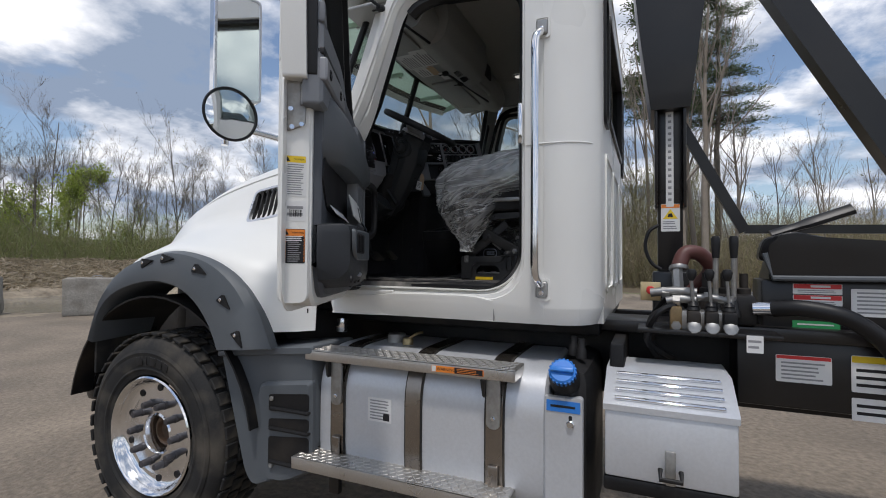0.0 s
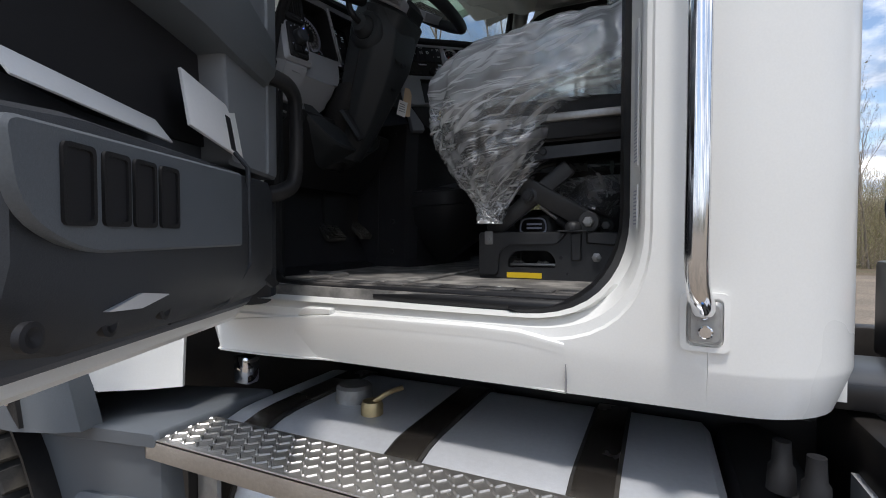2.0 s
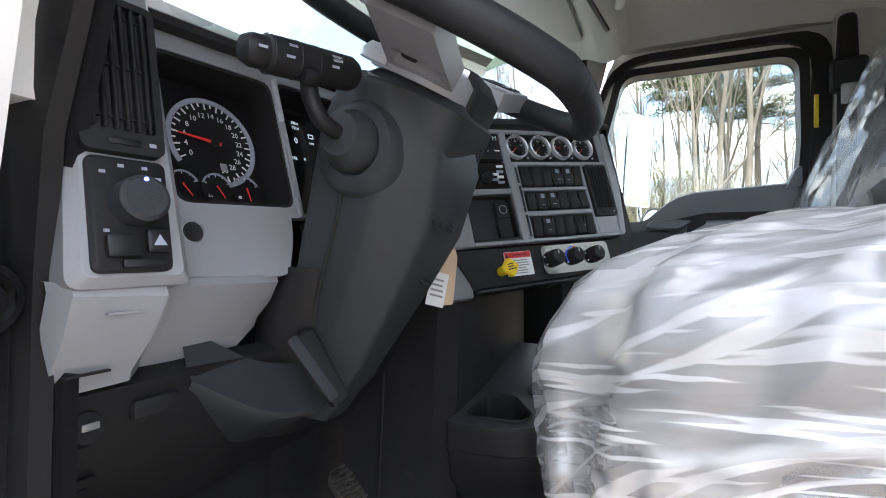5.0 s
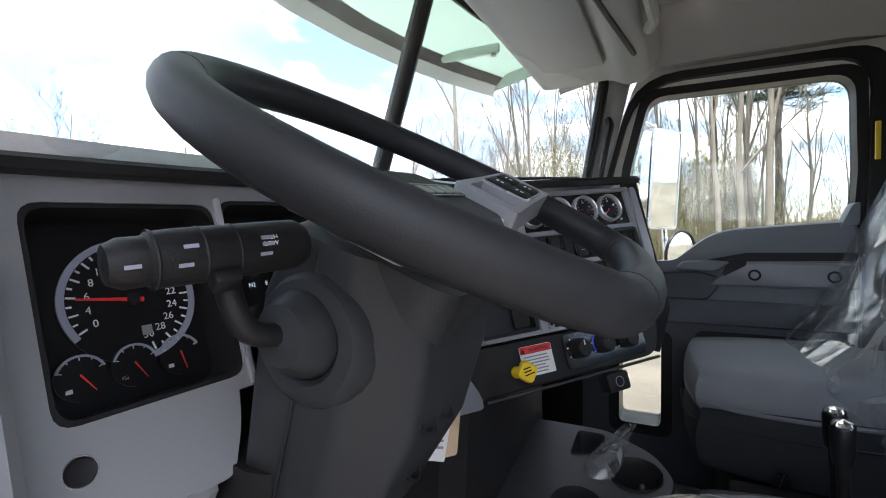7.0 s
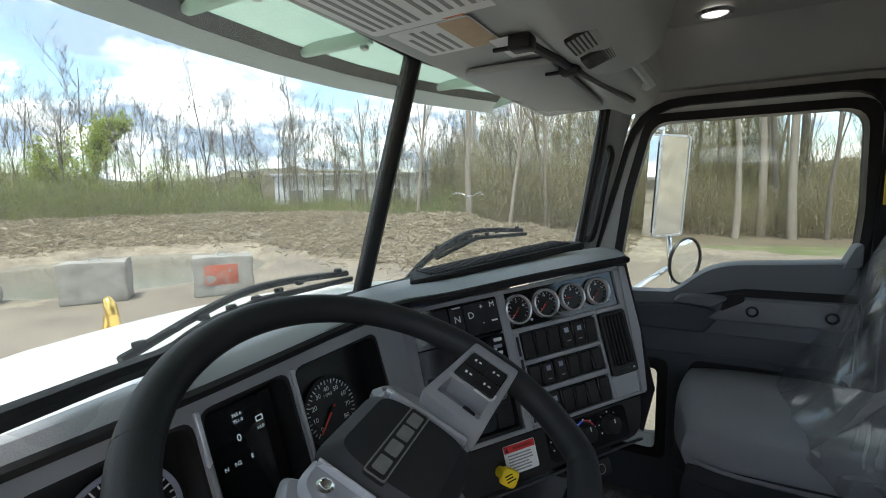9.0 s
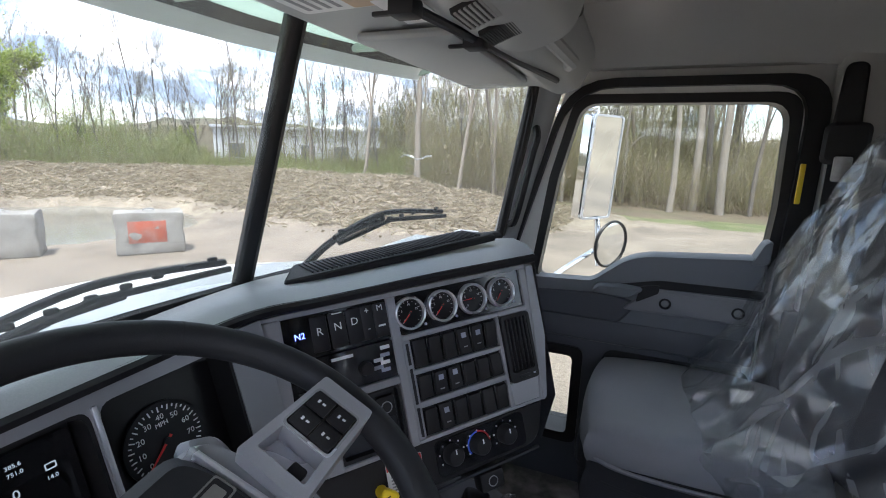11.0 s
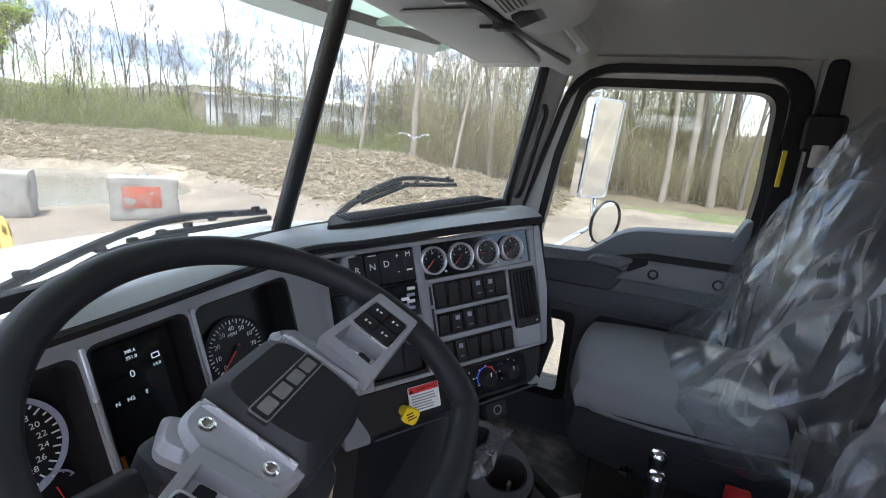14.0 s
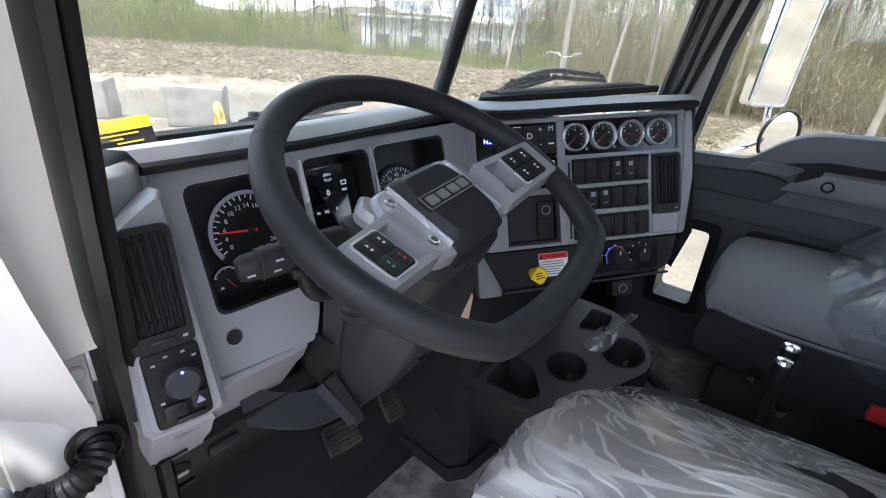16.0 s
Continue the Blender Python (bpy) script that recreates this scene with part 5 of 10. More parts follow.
def toolbox():
    b = thing("tool_box", "aluminium tool box with ribbed lid behind the cab", "tool box")
    part("body", bmof(box, (-0.005, -0.335, 0.825), (0.39, 0.38, 0.22), 0.008), M_ALU, b)
    lid = part("lid", bmof(prism, [(-0.53, 0.935), (-0.53, 0.955), (-0.36, 1.045), (-0.14, 1.045), (-0.14, 0.935)], -0.205, 0.195, axes((0, 0, 0), (0, 1, 0), (0, 0, 1), (1, 0, 0)), 0.004), M_ALU, b, "sloping lid with pressed bright ribs")
    F = axes((-0.005, -0.445, 1.0), (1, 0, 0), (0, 0.884, 0.468), (0, -0.468, 0.884))
    for i in range(4):
        part("rib", bmof(box, (0, -0.066 + i * 0.042, 0.004), (0.33, 0.016, 0.012), 0.005, F), M_POLISH, lid)
    part("latch", bmof(box, (0.0, -0.535, 0.775), (0.030, 0.014, 0.11), 0.005), M_STEELG, b)
    part("handle", bmof(tube, [(-0.03, -0.54, 0.77), (-0.03, -0.57, 0.75), (0.03, -0.57, 0.75), (0.03, -0.54, 0.77)], 0.008, 8), M_BLKPL, b)
    part("base_tray", bmof(box, (-0.005, -0.33, 0.69), (0.40, 0.39, 0.05), 0.01), M_CHASSIS, b)
    part("hanger", bmof(box, (-0.005, -0.16, 0.80), (0.30, 0.05, 0.40), 0.01), M_CHASSIS, b)


toolbox()


def hoist():
    h = thing("roll_off_hoist", "black steel roll-off hoist with mast and diagonal arm", "hoist")
    mast = part("mast", bmof(box, (0.03, 0.21, 2.10), (0.105, 0.10, 1.66), 0.006), M_BLACK, h, "glossy black square mast")
    for x in (-0.028, 0.088):
        part("mast_edge", bmof(box, (x, 0.19, 2.30), (0.012, 0.15, 1.25), 0.003), M_BLACK, mast)
    part("mast_hood", bmof(loft, [[(-0.14, 0.05, 2.9), (0.20, 0.05, 2.9), (0.20, 0.45, 2.9), (-0.14, 0.45, 2.9)], [(-0.095, 0.05, 2.45), (0.15, 0.05, 2.45), (0.15, 0.45, 2.45), (-0.095, 0.45, 2.45)], [(-0.05, 0.1, 2.12), (0.11, 0.1, 2.12), (0.11, 0.45, 2.12), (-0.05, 0.45, 2.12)]], True, True), M_BLACK, mast)
    part("mast_foot", bmof(box, (0.03, 0.20, 1.28), (0.15, 0.16, 0.22), 0.01), M_BLACK, mast)
    # lettering strip and warning sticker
    F = axes((0.028, 0.157, 1.93), (1, 0, 0), (0, 0, 1), (0, -1, 0))
    s = part("letter_strip", bmof(prism, rrect(-0.016, -0.245, 0.016, 0.24, 0.001), 0.0, 0.0015, F), M_PAPER, mast, "white strip of upright black letters")
    for i in range(17):
        part("letter_bar", bmof(prism, rrect(-0.007, 0.221 - i * 0.0275, 0.007, 0.233 - i * 0.0275, 0.001), 0.0012, 0.0022, F), M_GREYINK, s)
    F = axes((0.030, 0.157, 1.635), (1, 0, 0), (0, 0, 1), (0, -1, 0))
    s = sticker(mast, F, 0.078, 0.125, head=M_ORANGE, head_h=0.018, lines=0, name="warning_sticker", label="white warning sticker with yellow triangle")
    part("yellow_sign", bmof(prism, [(-0.030, -0.005), (0.030, -0.005), (0, 0.040)], 0.0008, 0.0014, F), M_YELLOW, s)
    part("black_mark", bmof(prism, [(-0.012, 0.003), (0.012, 0.003), (0.006, 0.020), (-0.008, 0.018)], 0.0014, 0.002, F), M_INK, s)
    part("print", bmof(bars, -0.030, 0.030, (-0.018, -0.027, -0.040, -0.049), 0.004, F, 0.0014), M_GREYINK, s)
    # diagonal arm, upper right, and lower braces
    part("diagonal_arm", bmof(tube, [(0.36, 0.22, 2.80), (0.98, 0.22, 1.62)], 0.075, 4), M_BLACK, h, "heavy black diagonal arm")
    part("brace", bmof(tube, [(0.07, 0.30, 2.12), (0.34, 0.30, 1.575)], 0.032, 4), M_BLACK, h)
    part("lower_bar", bmof(tube, [(0.34, 0.30, 1.585), (1.6, 0.30, 1.56)], 0.026, 4), M_BLACK, h)
    part("link_arm", bmof(tube, bezier([(0.42, 0.20, 1.555), (0.55, 0.2, 1.60), (0.70, 0.2, 1.655)], 5), [0.022] * 5 + [0.028] * 5 + [0.03], 8, squash=0.6), M_BLACK, h)
    part("pivot_lug", bmof(prism, rounded([(0.34, 1.44), (0.62, 1.44), (0.62, 1.52), (0.46, 1.56), (0.36, 1.53)], 0.03, 4), -0.03, 0.02, axes((0, 0.05, 0), (1, 0, 0), (0, 0, 1), (0, -1, 0)), 0.006), M_BLACK, h)
    # tarp trough and deck beams behind the controls
    part("side_beam", bmof(box, (1.05, 0.05, 1.27), (1.42, 0.18, 0.20), 0.012), M_BLACK, h)
    bm = bmof(loft, [[(0.36, -0.06, 1.37), (0.36, -0.07, 1.50), (0.40, -0.07, 1.54), (0.40, 0.12, 1.54), (0.36, 0.12, 1.37)], [(1.7, -0.06, 1.37), (1.7, -0.07, 1.40), (1.7, -0.07, 1.43), (1.7, 0.12, 1.43), (1.7, 0.12, 1.37)]], True, True)
    part("trough", bm, M_BLACK, h)
    part("trough_rim", bmof(tube, [(0.345, -0.075, 1.47), (0.37, -0.075, 1.375), (1.7, -0.075, 1.385)], 0.011, 8), M_GREYPL, h)
    # deck and rails, mostly unseen, added to shade the ground beneath
    part("deck_plate", bmof(box, (2.75, MID, 1.235), (4.9, 1.05, 0.05), 0.01), M_BLACK, h)
    for y in (0.16, 0.96):
        part("deck_rail", bmof(box, (2.75, y, 1.15), (4.9, 0.12, 0.14), 0.01), M_BLACK, h)
    part("lower_beam", bmof(box, (1.0, 0.02, 1.02), (1.5, 0.2, 0.26), 0.012), M_BLACK, h)
    F = axes((0.515, -0.0425, 1.31), (1, 0, 0), (0, 0, 1), (0, -1, 0))
    for y in (0.026, -0.016):
        s = sticker(h, F @ Matrix.Translation((0, y, 0)), 0.15, 0.038, head=M_RED, head_h=0.018, lines=2, name="red_danger_label", label="white and red danger label", seed=7)
        part("heading_bar", bmof(bars, -0.02, 0.04, (0.010,), 0.008, F @ Matrix.Translation((0, y, 0)), 0.0018, 1, 0), M_PAPER, s)
    F = axes((0.70, -0.0425, 1.29), (1, 0, 0), (0, 0, 1), (0, -1, 0))
    sticker(h, F, 0.17, 0.10, lines=6, name="instruction_label", label="white printed instruction label", seed=9)
    sticker(h, F @ Matrix.Translation((0.19, 0.0, 0)), 0.15, 0.10, lines=5, name="instruction_label", label="white printed instruction label", seed=12)
    sticker(h, F @ Matrix.Translation((-0.19, -0.087, 0)), 0.145, 0.026, base=M_GREEN, lines=1, ink=M_PAPER, name="green_label", label="green and white label")
    F = axes((0.62, -0.083, 1.03), (1, 0, 0), (0, 0, 1), (0, -1, 0))
    sticker(h, F @ Matrix.Translation((-0.16, 0.01, 0)), 0.17, 0.10, head=M_RED, head_h=0.014, lines=5, name="red_danger_label", label="white and red danger label", seed=14)
    sticker(h, F @ Matrix.Translation((0.05, 0.01, 0)), 0.14, 0.13, head=M_YELLOW, head_h=0.025, lines=3, ink=M_INK, name="picture_label", label="white pictogram label with dark figures", seed=17)
    sticker(h, F @ Matrix.Translation((0.05, -0.115, 0)), 0.14, 0.08, lines=2, ink=M_INK, name="picture_label", label="white pictogram label with dark figures", seed=18)


hoist()


def valve_bank():
    v = thing("valve_bank", "hydraulic control valve with black-knobbed levers and hoses", "control valve")
    part("bracket", bmof(box, (0.13, -0.20, 1.175), (0.46, 0.16, 0.014), 0.003), M_BLACK, v)
    tag = sticker(v, axes((0.275, -0.283, 1.15), (1, 0, 0), (0, 0, 1), (0, -1, 0)), 0.05, 0.06, lines=2, name="tag", label="white tag")
    body = part("valve_body", bmof(box, (0.115, -0.19, 1.215), (0.20, 0.10, 0.075), 0.012), M_STEELG, v, "cast grey valve body")
    for x in (0.09, 0.148, 0.205):
        part("section", bmof(box, (x, -0.215, 1.225), (0.044, 0.12, 0.060), 0.010), M_CHASSIS, body)
        part("end_cap", bmof(lathe, [(0.024, 0.0), (0.024, 0.016), (0.020, 0.020), (0.0001, 0.021)], 10, axes((x, -0.262, 1.203), (1, 0, 0), (0, 0.3, 0.95), (0, -0.95, -0.3))), M_ZINC, body, "dull zinc end cap")
        part("spool_boot", bmof(lathe, [(0.024, 0.0), (0.020, 0.010), (0.023, 0.014), (0.017, 0.026), (0.020, 0.030), (0.009, 0.044)], 14, Matrix.Translation((x, -0.235, 1.243))), M_HOSE, body)
        part("port_fitting", bmof(lathe, [(0.017, 0), (0.017, 0.018), (0.013, 0.020), (0.013, 0.040), (0.018, 0.042), (0.018, 0.056), (0.0001, 0.058)], 6, Matrix.Translation((x + 0.012, -0.175, 1.250))), M_ZINC, body)
        lv = part("short_lever", bmof(tube, [(x, -0.235, 1.27), (x - 0.006, -0.238, 1.37)], 0.006, 8), M_ZINC, v)
        part("knob", bmof(lathe, [(0.0001, 0.044), (0.013, 0.042), (0.018, 0.030), (0.015, 0.012), (0.008, 0.0)], 14, Matrix.Translation((x - 0.006, -0.239, 1.365))), M_HOSE, lv, "round black knob")
    part("brass_block", bmof(box, (0.032, -0.215, 1.222), (0.042, 0.055, 0.090), 0.006), mat("dull_brass", (0.24, 0.17, 0.09), 0.45, metal=0.7, vary=0.25, grain=60, blotch=12), v, "dull brass port block")
    part("brass_nut", bmof(lathe, [(0.018, 0), (0.018, 0.014), (0.0001, 0.015)], 6, axes((0.032, -0.243, 1.196), (1, 0, 0), (0, 0, 1), (0, -1, 0))), M_ZINC, v)
    for a, b, r in (((-0.055, -0.185, 1.312), (0.105, -0.200, 1.318), 0.017), ((0.000, -0.215, 1.284), (0.100, -0.215, 1.290), 0.016), ((0.105, -0.195, 1.300), (0.215, -0.195, 1.285), 0.014)):
        part("cast_pipe", bmof(tube, bezier([a, tuple((Vector(a) + Vector(b)) / 2 + Vector((0, 0, 0.007))), b], 5), r, 10), M_ZINC, v, "dull cast pipe")
        part("pipe_nut", bmof(lathe, [(r * 1.35, -0.012), (r * 1.35, 0.012), (r, 0.014)], 6, axes(((a[0] * 2 + b[0]) / 3, a[1], a[2] + 0.004), (0, 1, 0), (0, 0, 1), (1, 0, 0))), M_STEELG, v)
    for x in (0.175, 0.235):
        lv = part("tall_lever", bmof(tube, [(x, -0.12, 1.24), (x, -0.135, 1.47)], 0.010, 8), M_STEELG, v)
        part("grip", bmof(lathe, [(0.0001, 0.085), (0.012, 0.084), (0.016, 0.075), (0.016, 0.05), (0.012, 0.0)], 14, Matrix.Translation((x, -0.136, 1.45))), M_HOSE, lv, "black lever grip")
        part("boot", bmof(lathe, [(0.011, 0.07), (0.018, 0.05), (0.020, 0.03), (0.026, 0.02), (0.026, 0.0)], 12, Matrix.Translation((x, -0.12, 1.225))), M_HOSE, lv)
    part("rear_valve", bmof(box, (0.215, -0.06, 1.25), (0.20, 0.12, 0.12), 0.02), M_CHASSIS, v)
    for x in (0.15, 0.215, 0.28):
        part("rear_port", bmof(lathe, [(0.024, 0), (0.024, 0.03), (0.015, 0.035), (0.015, 0.09)], 12, Matrix.Translation((x, -0.05, 1.30))), M_CHASSIS, v)
    # big suction elbow and hoses
    part("elbow_fitting", bmof(tube, bezier([(0.045, -0.14, 1.24), (0.045, -0.13, 1.33), (0.045, -0.11, 1.41), (0.075, -0.08, 1.455)], 5), 0.021, 6), M_ZINC, v, "dull steel hose fitting")
    part("hose_clamp", bmof(lathe, [(0.034, 0), (0.036, 0.004), (0.036, 0.014), (0.034, 0.018)], 20, axes((0.048, -0.105, 1.40), (1, 0, 0), (0, 0.94, -0.34), (0.1, 0.33, 0.94))), M_ZINC, v)
    part("hose", bmof(tube, bezier([(0.05, -0.10, 1.415), (0.075, -0.08, 1.47), (0.13, -0.06, 1.465), (0.17, -0.02, 1.40), (0.10, 0.05, 1.30)], 6), 0.029, 14), mat("red_brown_hose", (0.10, 0.035, 0.03), 0.5), v, "reddish rubber hose")
    part("hose", bmof(tube, bezier([(0.36, -0.12, 1.262), (0.45, -0.16, 1.270), (0.58, -0.18, 1.235), (0.70, -0.15, 1.12), (0.74, -0.08, 0.95)], 7), 0.030, 14), M_HOSE, v, "thick black hydraulic hose")
    part("hose_end", bmof(tube, [(0.30, -0.11, 1.258), (0.37, -0.125, 1.263)], 0.026, 12), M_POLISH, v)
    for k, pts in enumerate(([(0.00, -0.20, 1.25), (-0.05, -0.22, 1.22), (-0.06, -0.18, 1.12), (0.02, -0.1, 1.05)], [(0.03, -0.22, 1.27), (-0.03, -0.25, 1.24), (-0.07, -0.2, 1.14), (-0.03, -0.12, 1.05)], [(0.07, -0.16, 1.27), (0.02, -0.10, 1.30), (-0.04, -0.05, 1.22), (-0.05, 0.0, 1.1)])):
        part("small_hose", bmof(tube, bezier(pts, 6), 0.012, 8), M_HOSE, v)
    part("air_hose", bmof(tube, bezier([(-0.02, 0.14, 1.60), (-0.06, 0.12, 1.57), (-0.075, 0.12, 1.50), (-0.05, 0.12, 1.43), (-0.01, 0.12, 1.40)], 6), 0.008, 8), M_HOSE, v)
    b = part("junction_plate", bmof(box, (-0.055, -0.13, 1.315), (0.075, 0.012, 0.075), 0.004), mat("zinc_plate", (0.58, 0.46, 0.26), 0.4, metal=0.6), v, "yellow zinc plate with red button")
    part("button", bmof(lathe, [(0.0001, 0.02), (0.014, 0.018), (0.017, 0.008), (0.017, 0.0)], 14, axes((-0.055, -0.137, 1.32), (1, 0, 0), (0, 0, 1), (0, -1, 0))), M_RED, b)


valve_bank()


# ---- the cab ----
FLOOR = 1.335
CEIL = 2.85
SIDE = lambda y: axes((0, y, 0), (1, 0, 0), (0, 0, 1), (0, -1, 0))      # x along the truck, y up, z out to the driver side
OPEN_O = [(-1.475, 1.225), (-0.40, 1.225), (-0.40, 2.78), (-1.10, 2.78), (-1.345, 2.14), (-1.475, 2.00)]
OPEN_I = [(-1.425, 1.315), (-0.535, 1.315), (-0.535, 2.66), (-1.085, 2.66), (-1.275, 2.14), (-1.425, 1.93)]
OPEN_P = [(-1.425, 1.315), (-0.505, 1.315), (-0.500, 2.645), (-1.155, 2.645), (-1.228, 2.355), (-1.340, 1.97)]      # passenger side
SEAL_P = [(-1.400, 1.335), (-0.580, 1.335), (-0.545, 2.620), (-1.142, 2.620), (-1.212, 2.355), (-1.318, 1.98)]
RAD = [0.08, 0.17, 0.10, 0.14, 0.10, 0.05]


def cab_shell():
    c = thing("cab", "white steel truck cab standing with its driver door open", "cab")
    o = rounded(OPEN_O, [0.03, 0.01, 0.01, 0.1, 0.1, 0.05], 5)
    tuck = lambda z: -0.022 * max(0.0, (1.248 - z) / 0.065)      # the skin turns under below its crease
    for y, s in ((SKIN, 1), (both(SKIN), -1)):
        F = axes((0, y, 0), (1, 0, 0), (0, 0, 1), (0, -s, 0))
        if s > 0:
            # skin, shoulder, two steps and the flange under the door seal
            rings = [([(-1.452, 1.183), (-0.44, 1.183), (-0.44, 2.78), (-1.10, 2.78), (-1.345, 2.14), (-1.452, 2.00)], [0.03, 0.001, 0.001, 0.1, 0.1, 0.05], 0.0),
                     ([(-1.4515, 1.248), (-0.4405, 1.248), (-0.4405, 2.7795), (-1.0995, 2.7795), (-1.3445, 2.14), (-1.4515, 2.00)], [0.03, 0.001, 0.001, 0.1, 0.1, 0.05], 0.0),
                     ([(-1.450, 1.272), (-0.515, 1.272), (-0.515, 2.70), (-1.092, 2.70), (-1.325, 2.14), (-1.450, 1.97)], [0.05, 0.185, 0.11, 0.13, 0.10, 0.05], 0.0),
                     ([(-1.448, 1.276), (-0.519, 1.276), (-0.519, 2.696), (-1.091, 2.696), (-1.321, 2.14), (-1.448, 1.966)], [0.05, 0.181, 0.11, 0.13, 0.10, 0.05], -0.006),
                     ([(-1.440, 1.292), (-0.526, 1.292), (-0.526, 2.682), (-1.089, 2.682), (-1.305, 2.14), (-1.440, 1.95)], [0.06, 0.176, 0.11, 0.13, 0.10, 0.05], -0.008),
                     ([(-1.437, 1.296), (-0.530, 1.296), (-0.530, 2.678), (-1.088, 2.678), (-1.300, 2.14), (-1.437, 1.945)], [0.06, 0.173, 0.10, 0.13, 0.10, 0.05], -0.015),
                     ([(-1.430, 1.309), (-0.534, 1.309), (-0.534, 2.667), (-1.086, 2.667), (-1.285, 2.14), (-1.430, 1.935)], [0.07, 0.171, 0.10, 0.14, 0.10, 0.05], -0.028),
                     (OPEN_I, RAD, -0.050), (OPEN_I, RAD, -0.062)]
            rows = [[(px, pz, d + tuck(pz)) for px, pz in rounded(pts, rad, 10)] for pts, rad, d in rings]
            bm = bmof(loft, rows, True, False, F)
            part("side_frame", bm, M_WHITE, c, smooth=24)
            # tilted sill panel, its front end standing upright, with two small ledges
            rows = []
            for x, tilt, top in ((-1.446, 0.022, 1.240), (-1.440, 0.006, 1.248), (-1.425, 0.0, 1.253), (-1.30, 0.004, 1.266), (-1.22, 0.012, 1.274), (-1.15, 0.027, 1.281), (-1.10, 0.031, 1.285), (-0.80, 0.031, 1.287), (-0.72, 0.030, 1.284), (-0.645, 0.026, 1.270)):
                rows.append([(x, top + 0.004, -0.030), (x, top + 0.003, -0.002), (x, top, 0.004), (x, top - 0.006, 0.005), (x, 1.196, 0.004 - tilt), (x, 1.188, 0.004 - tilt), (x, 1.186, 0.009 - tilt), (x, 1.183, 0.008 - tilt), (x, 1.183, -0.040)])
            sill = part("sill", bmof(loft, rows, False, False, F), M_WHITE, c, smooth=35)
            part("sill_ledge", bmof(prism, rounded([(-1.205, 1.276), (-1.115, 1.286), (-1.112, 1.299), (-1.185, 1.298)], [0.004, 0.004, 0.005, 0.008], 4), -0.03, 0.003, F, 0.004), M_WHITE, sill)
            part("sill_seam", bmof(box, (-0.6435, 1.226, -0.009), (0.0018, 0.076, 0.010), 0.0, F), M_GREYINK, sill)
        else:
            part("side_frame", bmof(hoop, o, rounded(OPEN_P, RAD, 5), -0.045, 0.0, F), M_WHITE, c, smooth=30)
        if s < 0:
            part("opening_seal", bmof(hoop, rounded(OPEN_P, RAD, 5), rounded(SEAL_P, RAD, 5), -0.105, -0.018, F), M_HOSE, c, "black rubber door seal")
        # rounded rear corner
        ang = [0, 2, 5, 9, 14, 20, 27, 36, 45, 54, 63, 72, 81, 90]
        arc = [(-0.44, y)] + [(-0.40 + 0.17 * math.sin(radians(a)), y + s * (0.17 - 0.17 * math.cos(radians(a)))) for a in ang]
        inn = [(-0.44, y + s * 0.035)] + [(-0.40 + 0.135 * math.sin(radians(a)), y + s * (0.17 - 0.135 * math.cos(radians(a)))) for a in ang]
        bm = bmesh.new()
        hub = Vector((-0.40, y + s * 0.17))
        rows = []
        for z in (1.183, 1.190, 1.246, 1.252, 2.20, 2.78):
            row = []
            for k, (px, py) in enumerate(arc + inn[::-1]):
                d = (hub - Vector((px, py))).normalized() if px > -0.40 else Vector((0, s))
                row.append((px - d.x * tuck(z), py - d.y * tuck(z), z))
            rows.append(row)
        loft(bm, rows, True, True)
        part("rear_corner", bm, M_WHITE, c, smooth=24)
        part("body_seam", bmof(tube, [(p[0], p[1] - s * 0.001, 1.897) for p in [(-0.51, y), (-0.40, y)] + arc[2:11]], 0.003, 6), M_WHITE, c)
    # rear wall with its windows
    B = axes((-0.23, 0, 0), (0, 1, 0), (0, 0, 1), (1, 0, 0))
    for y0, y1, a0, a1, z0, z1 in ((-0.20, 0.0, -0.175, -0.035, 2.02, 2.56), (0.0, 1.12, 0.045, 1.075, 2.08, 2.56), (1.12, 1.32, 1.155, 1.295, 2.02, 2.56)):
        part("rear_wall", bmof(hoop, rrect(y0, 1.18, y1, 2.78, 0.001, 4), rrect(a0, z0, a1, z1, 0.04, 4), -0.035, 0.0, B), M_WHITE, c)
        part("rear_window_seal", bmof(hoop, rrect(a0 - 0.012, z0 - 0.012, a1 + 0.012, z1 + 0.012, 0.045, 4), rrect(a0 + 0.014, z0 + 0.014, a1 - 0.014, z1 - 0.014, 0.035, 4), -0.046, 0.012, B), M_HOSE, c)
        p = part("rear_pane", bmof(prism, rrect(a0, z0, a1, z1, 0.04, 4), -0.020, -0.016, B), M_GLASS, c)
        p.visible_shadow = False
    for i in range(3):
        part("pressed_panel", bmof(hoop, rrect(-0.12 + i * 0.45, 1.30, 0.24 + i * 0.45, 1.90, 0.05, 4), rrect(-0.10 + i * 0.45, 1.32, 0.22 + i * 0.45, 1.88, 0.04, 4), 0.0, 0.008, B), M_WHITE, c)
    part("rear_lining", bmof(box, (-0.275, MID, 1.70), (0.02, 1.70, 0.72), 0.004), M_TRIM, c)
    # roof skin
    rows = []
    for x, z in ((-1.42, 2.70), (-1.36, 2.86), (-1.15, 2.95), (-0.45, 2.96), (-0.27, 2.90), (-0.225, 2.77)):
        rows.append([(x, MID + k * 0.93, (z if abs(k) < 0.97 else min(z, 2.78)) - 0.03 * k * k) for k in (-1, -0.97, -0.85, -0.5, 0, 0.5, 0.85, 0.97, 1)])
    bm = bmof(loft, rows)
    thick(bm, 0.015)
    part("roof", bm, M_WHITE, c)
    # cowl, firewall and pillars at the windshield
    part("cowl", bmof(box, (-1.60, MID, 2.085), (0.12, 1.66, 0.10), 0.03), M_WHITE, c)
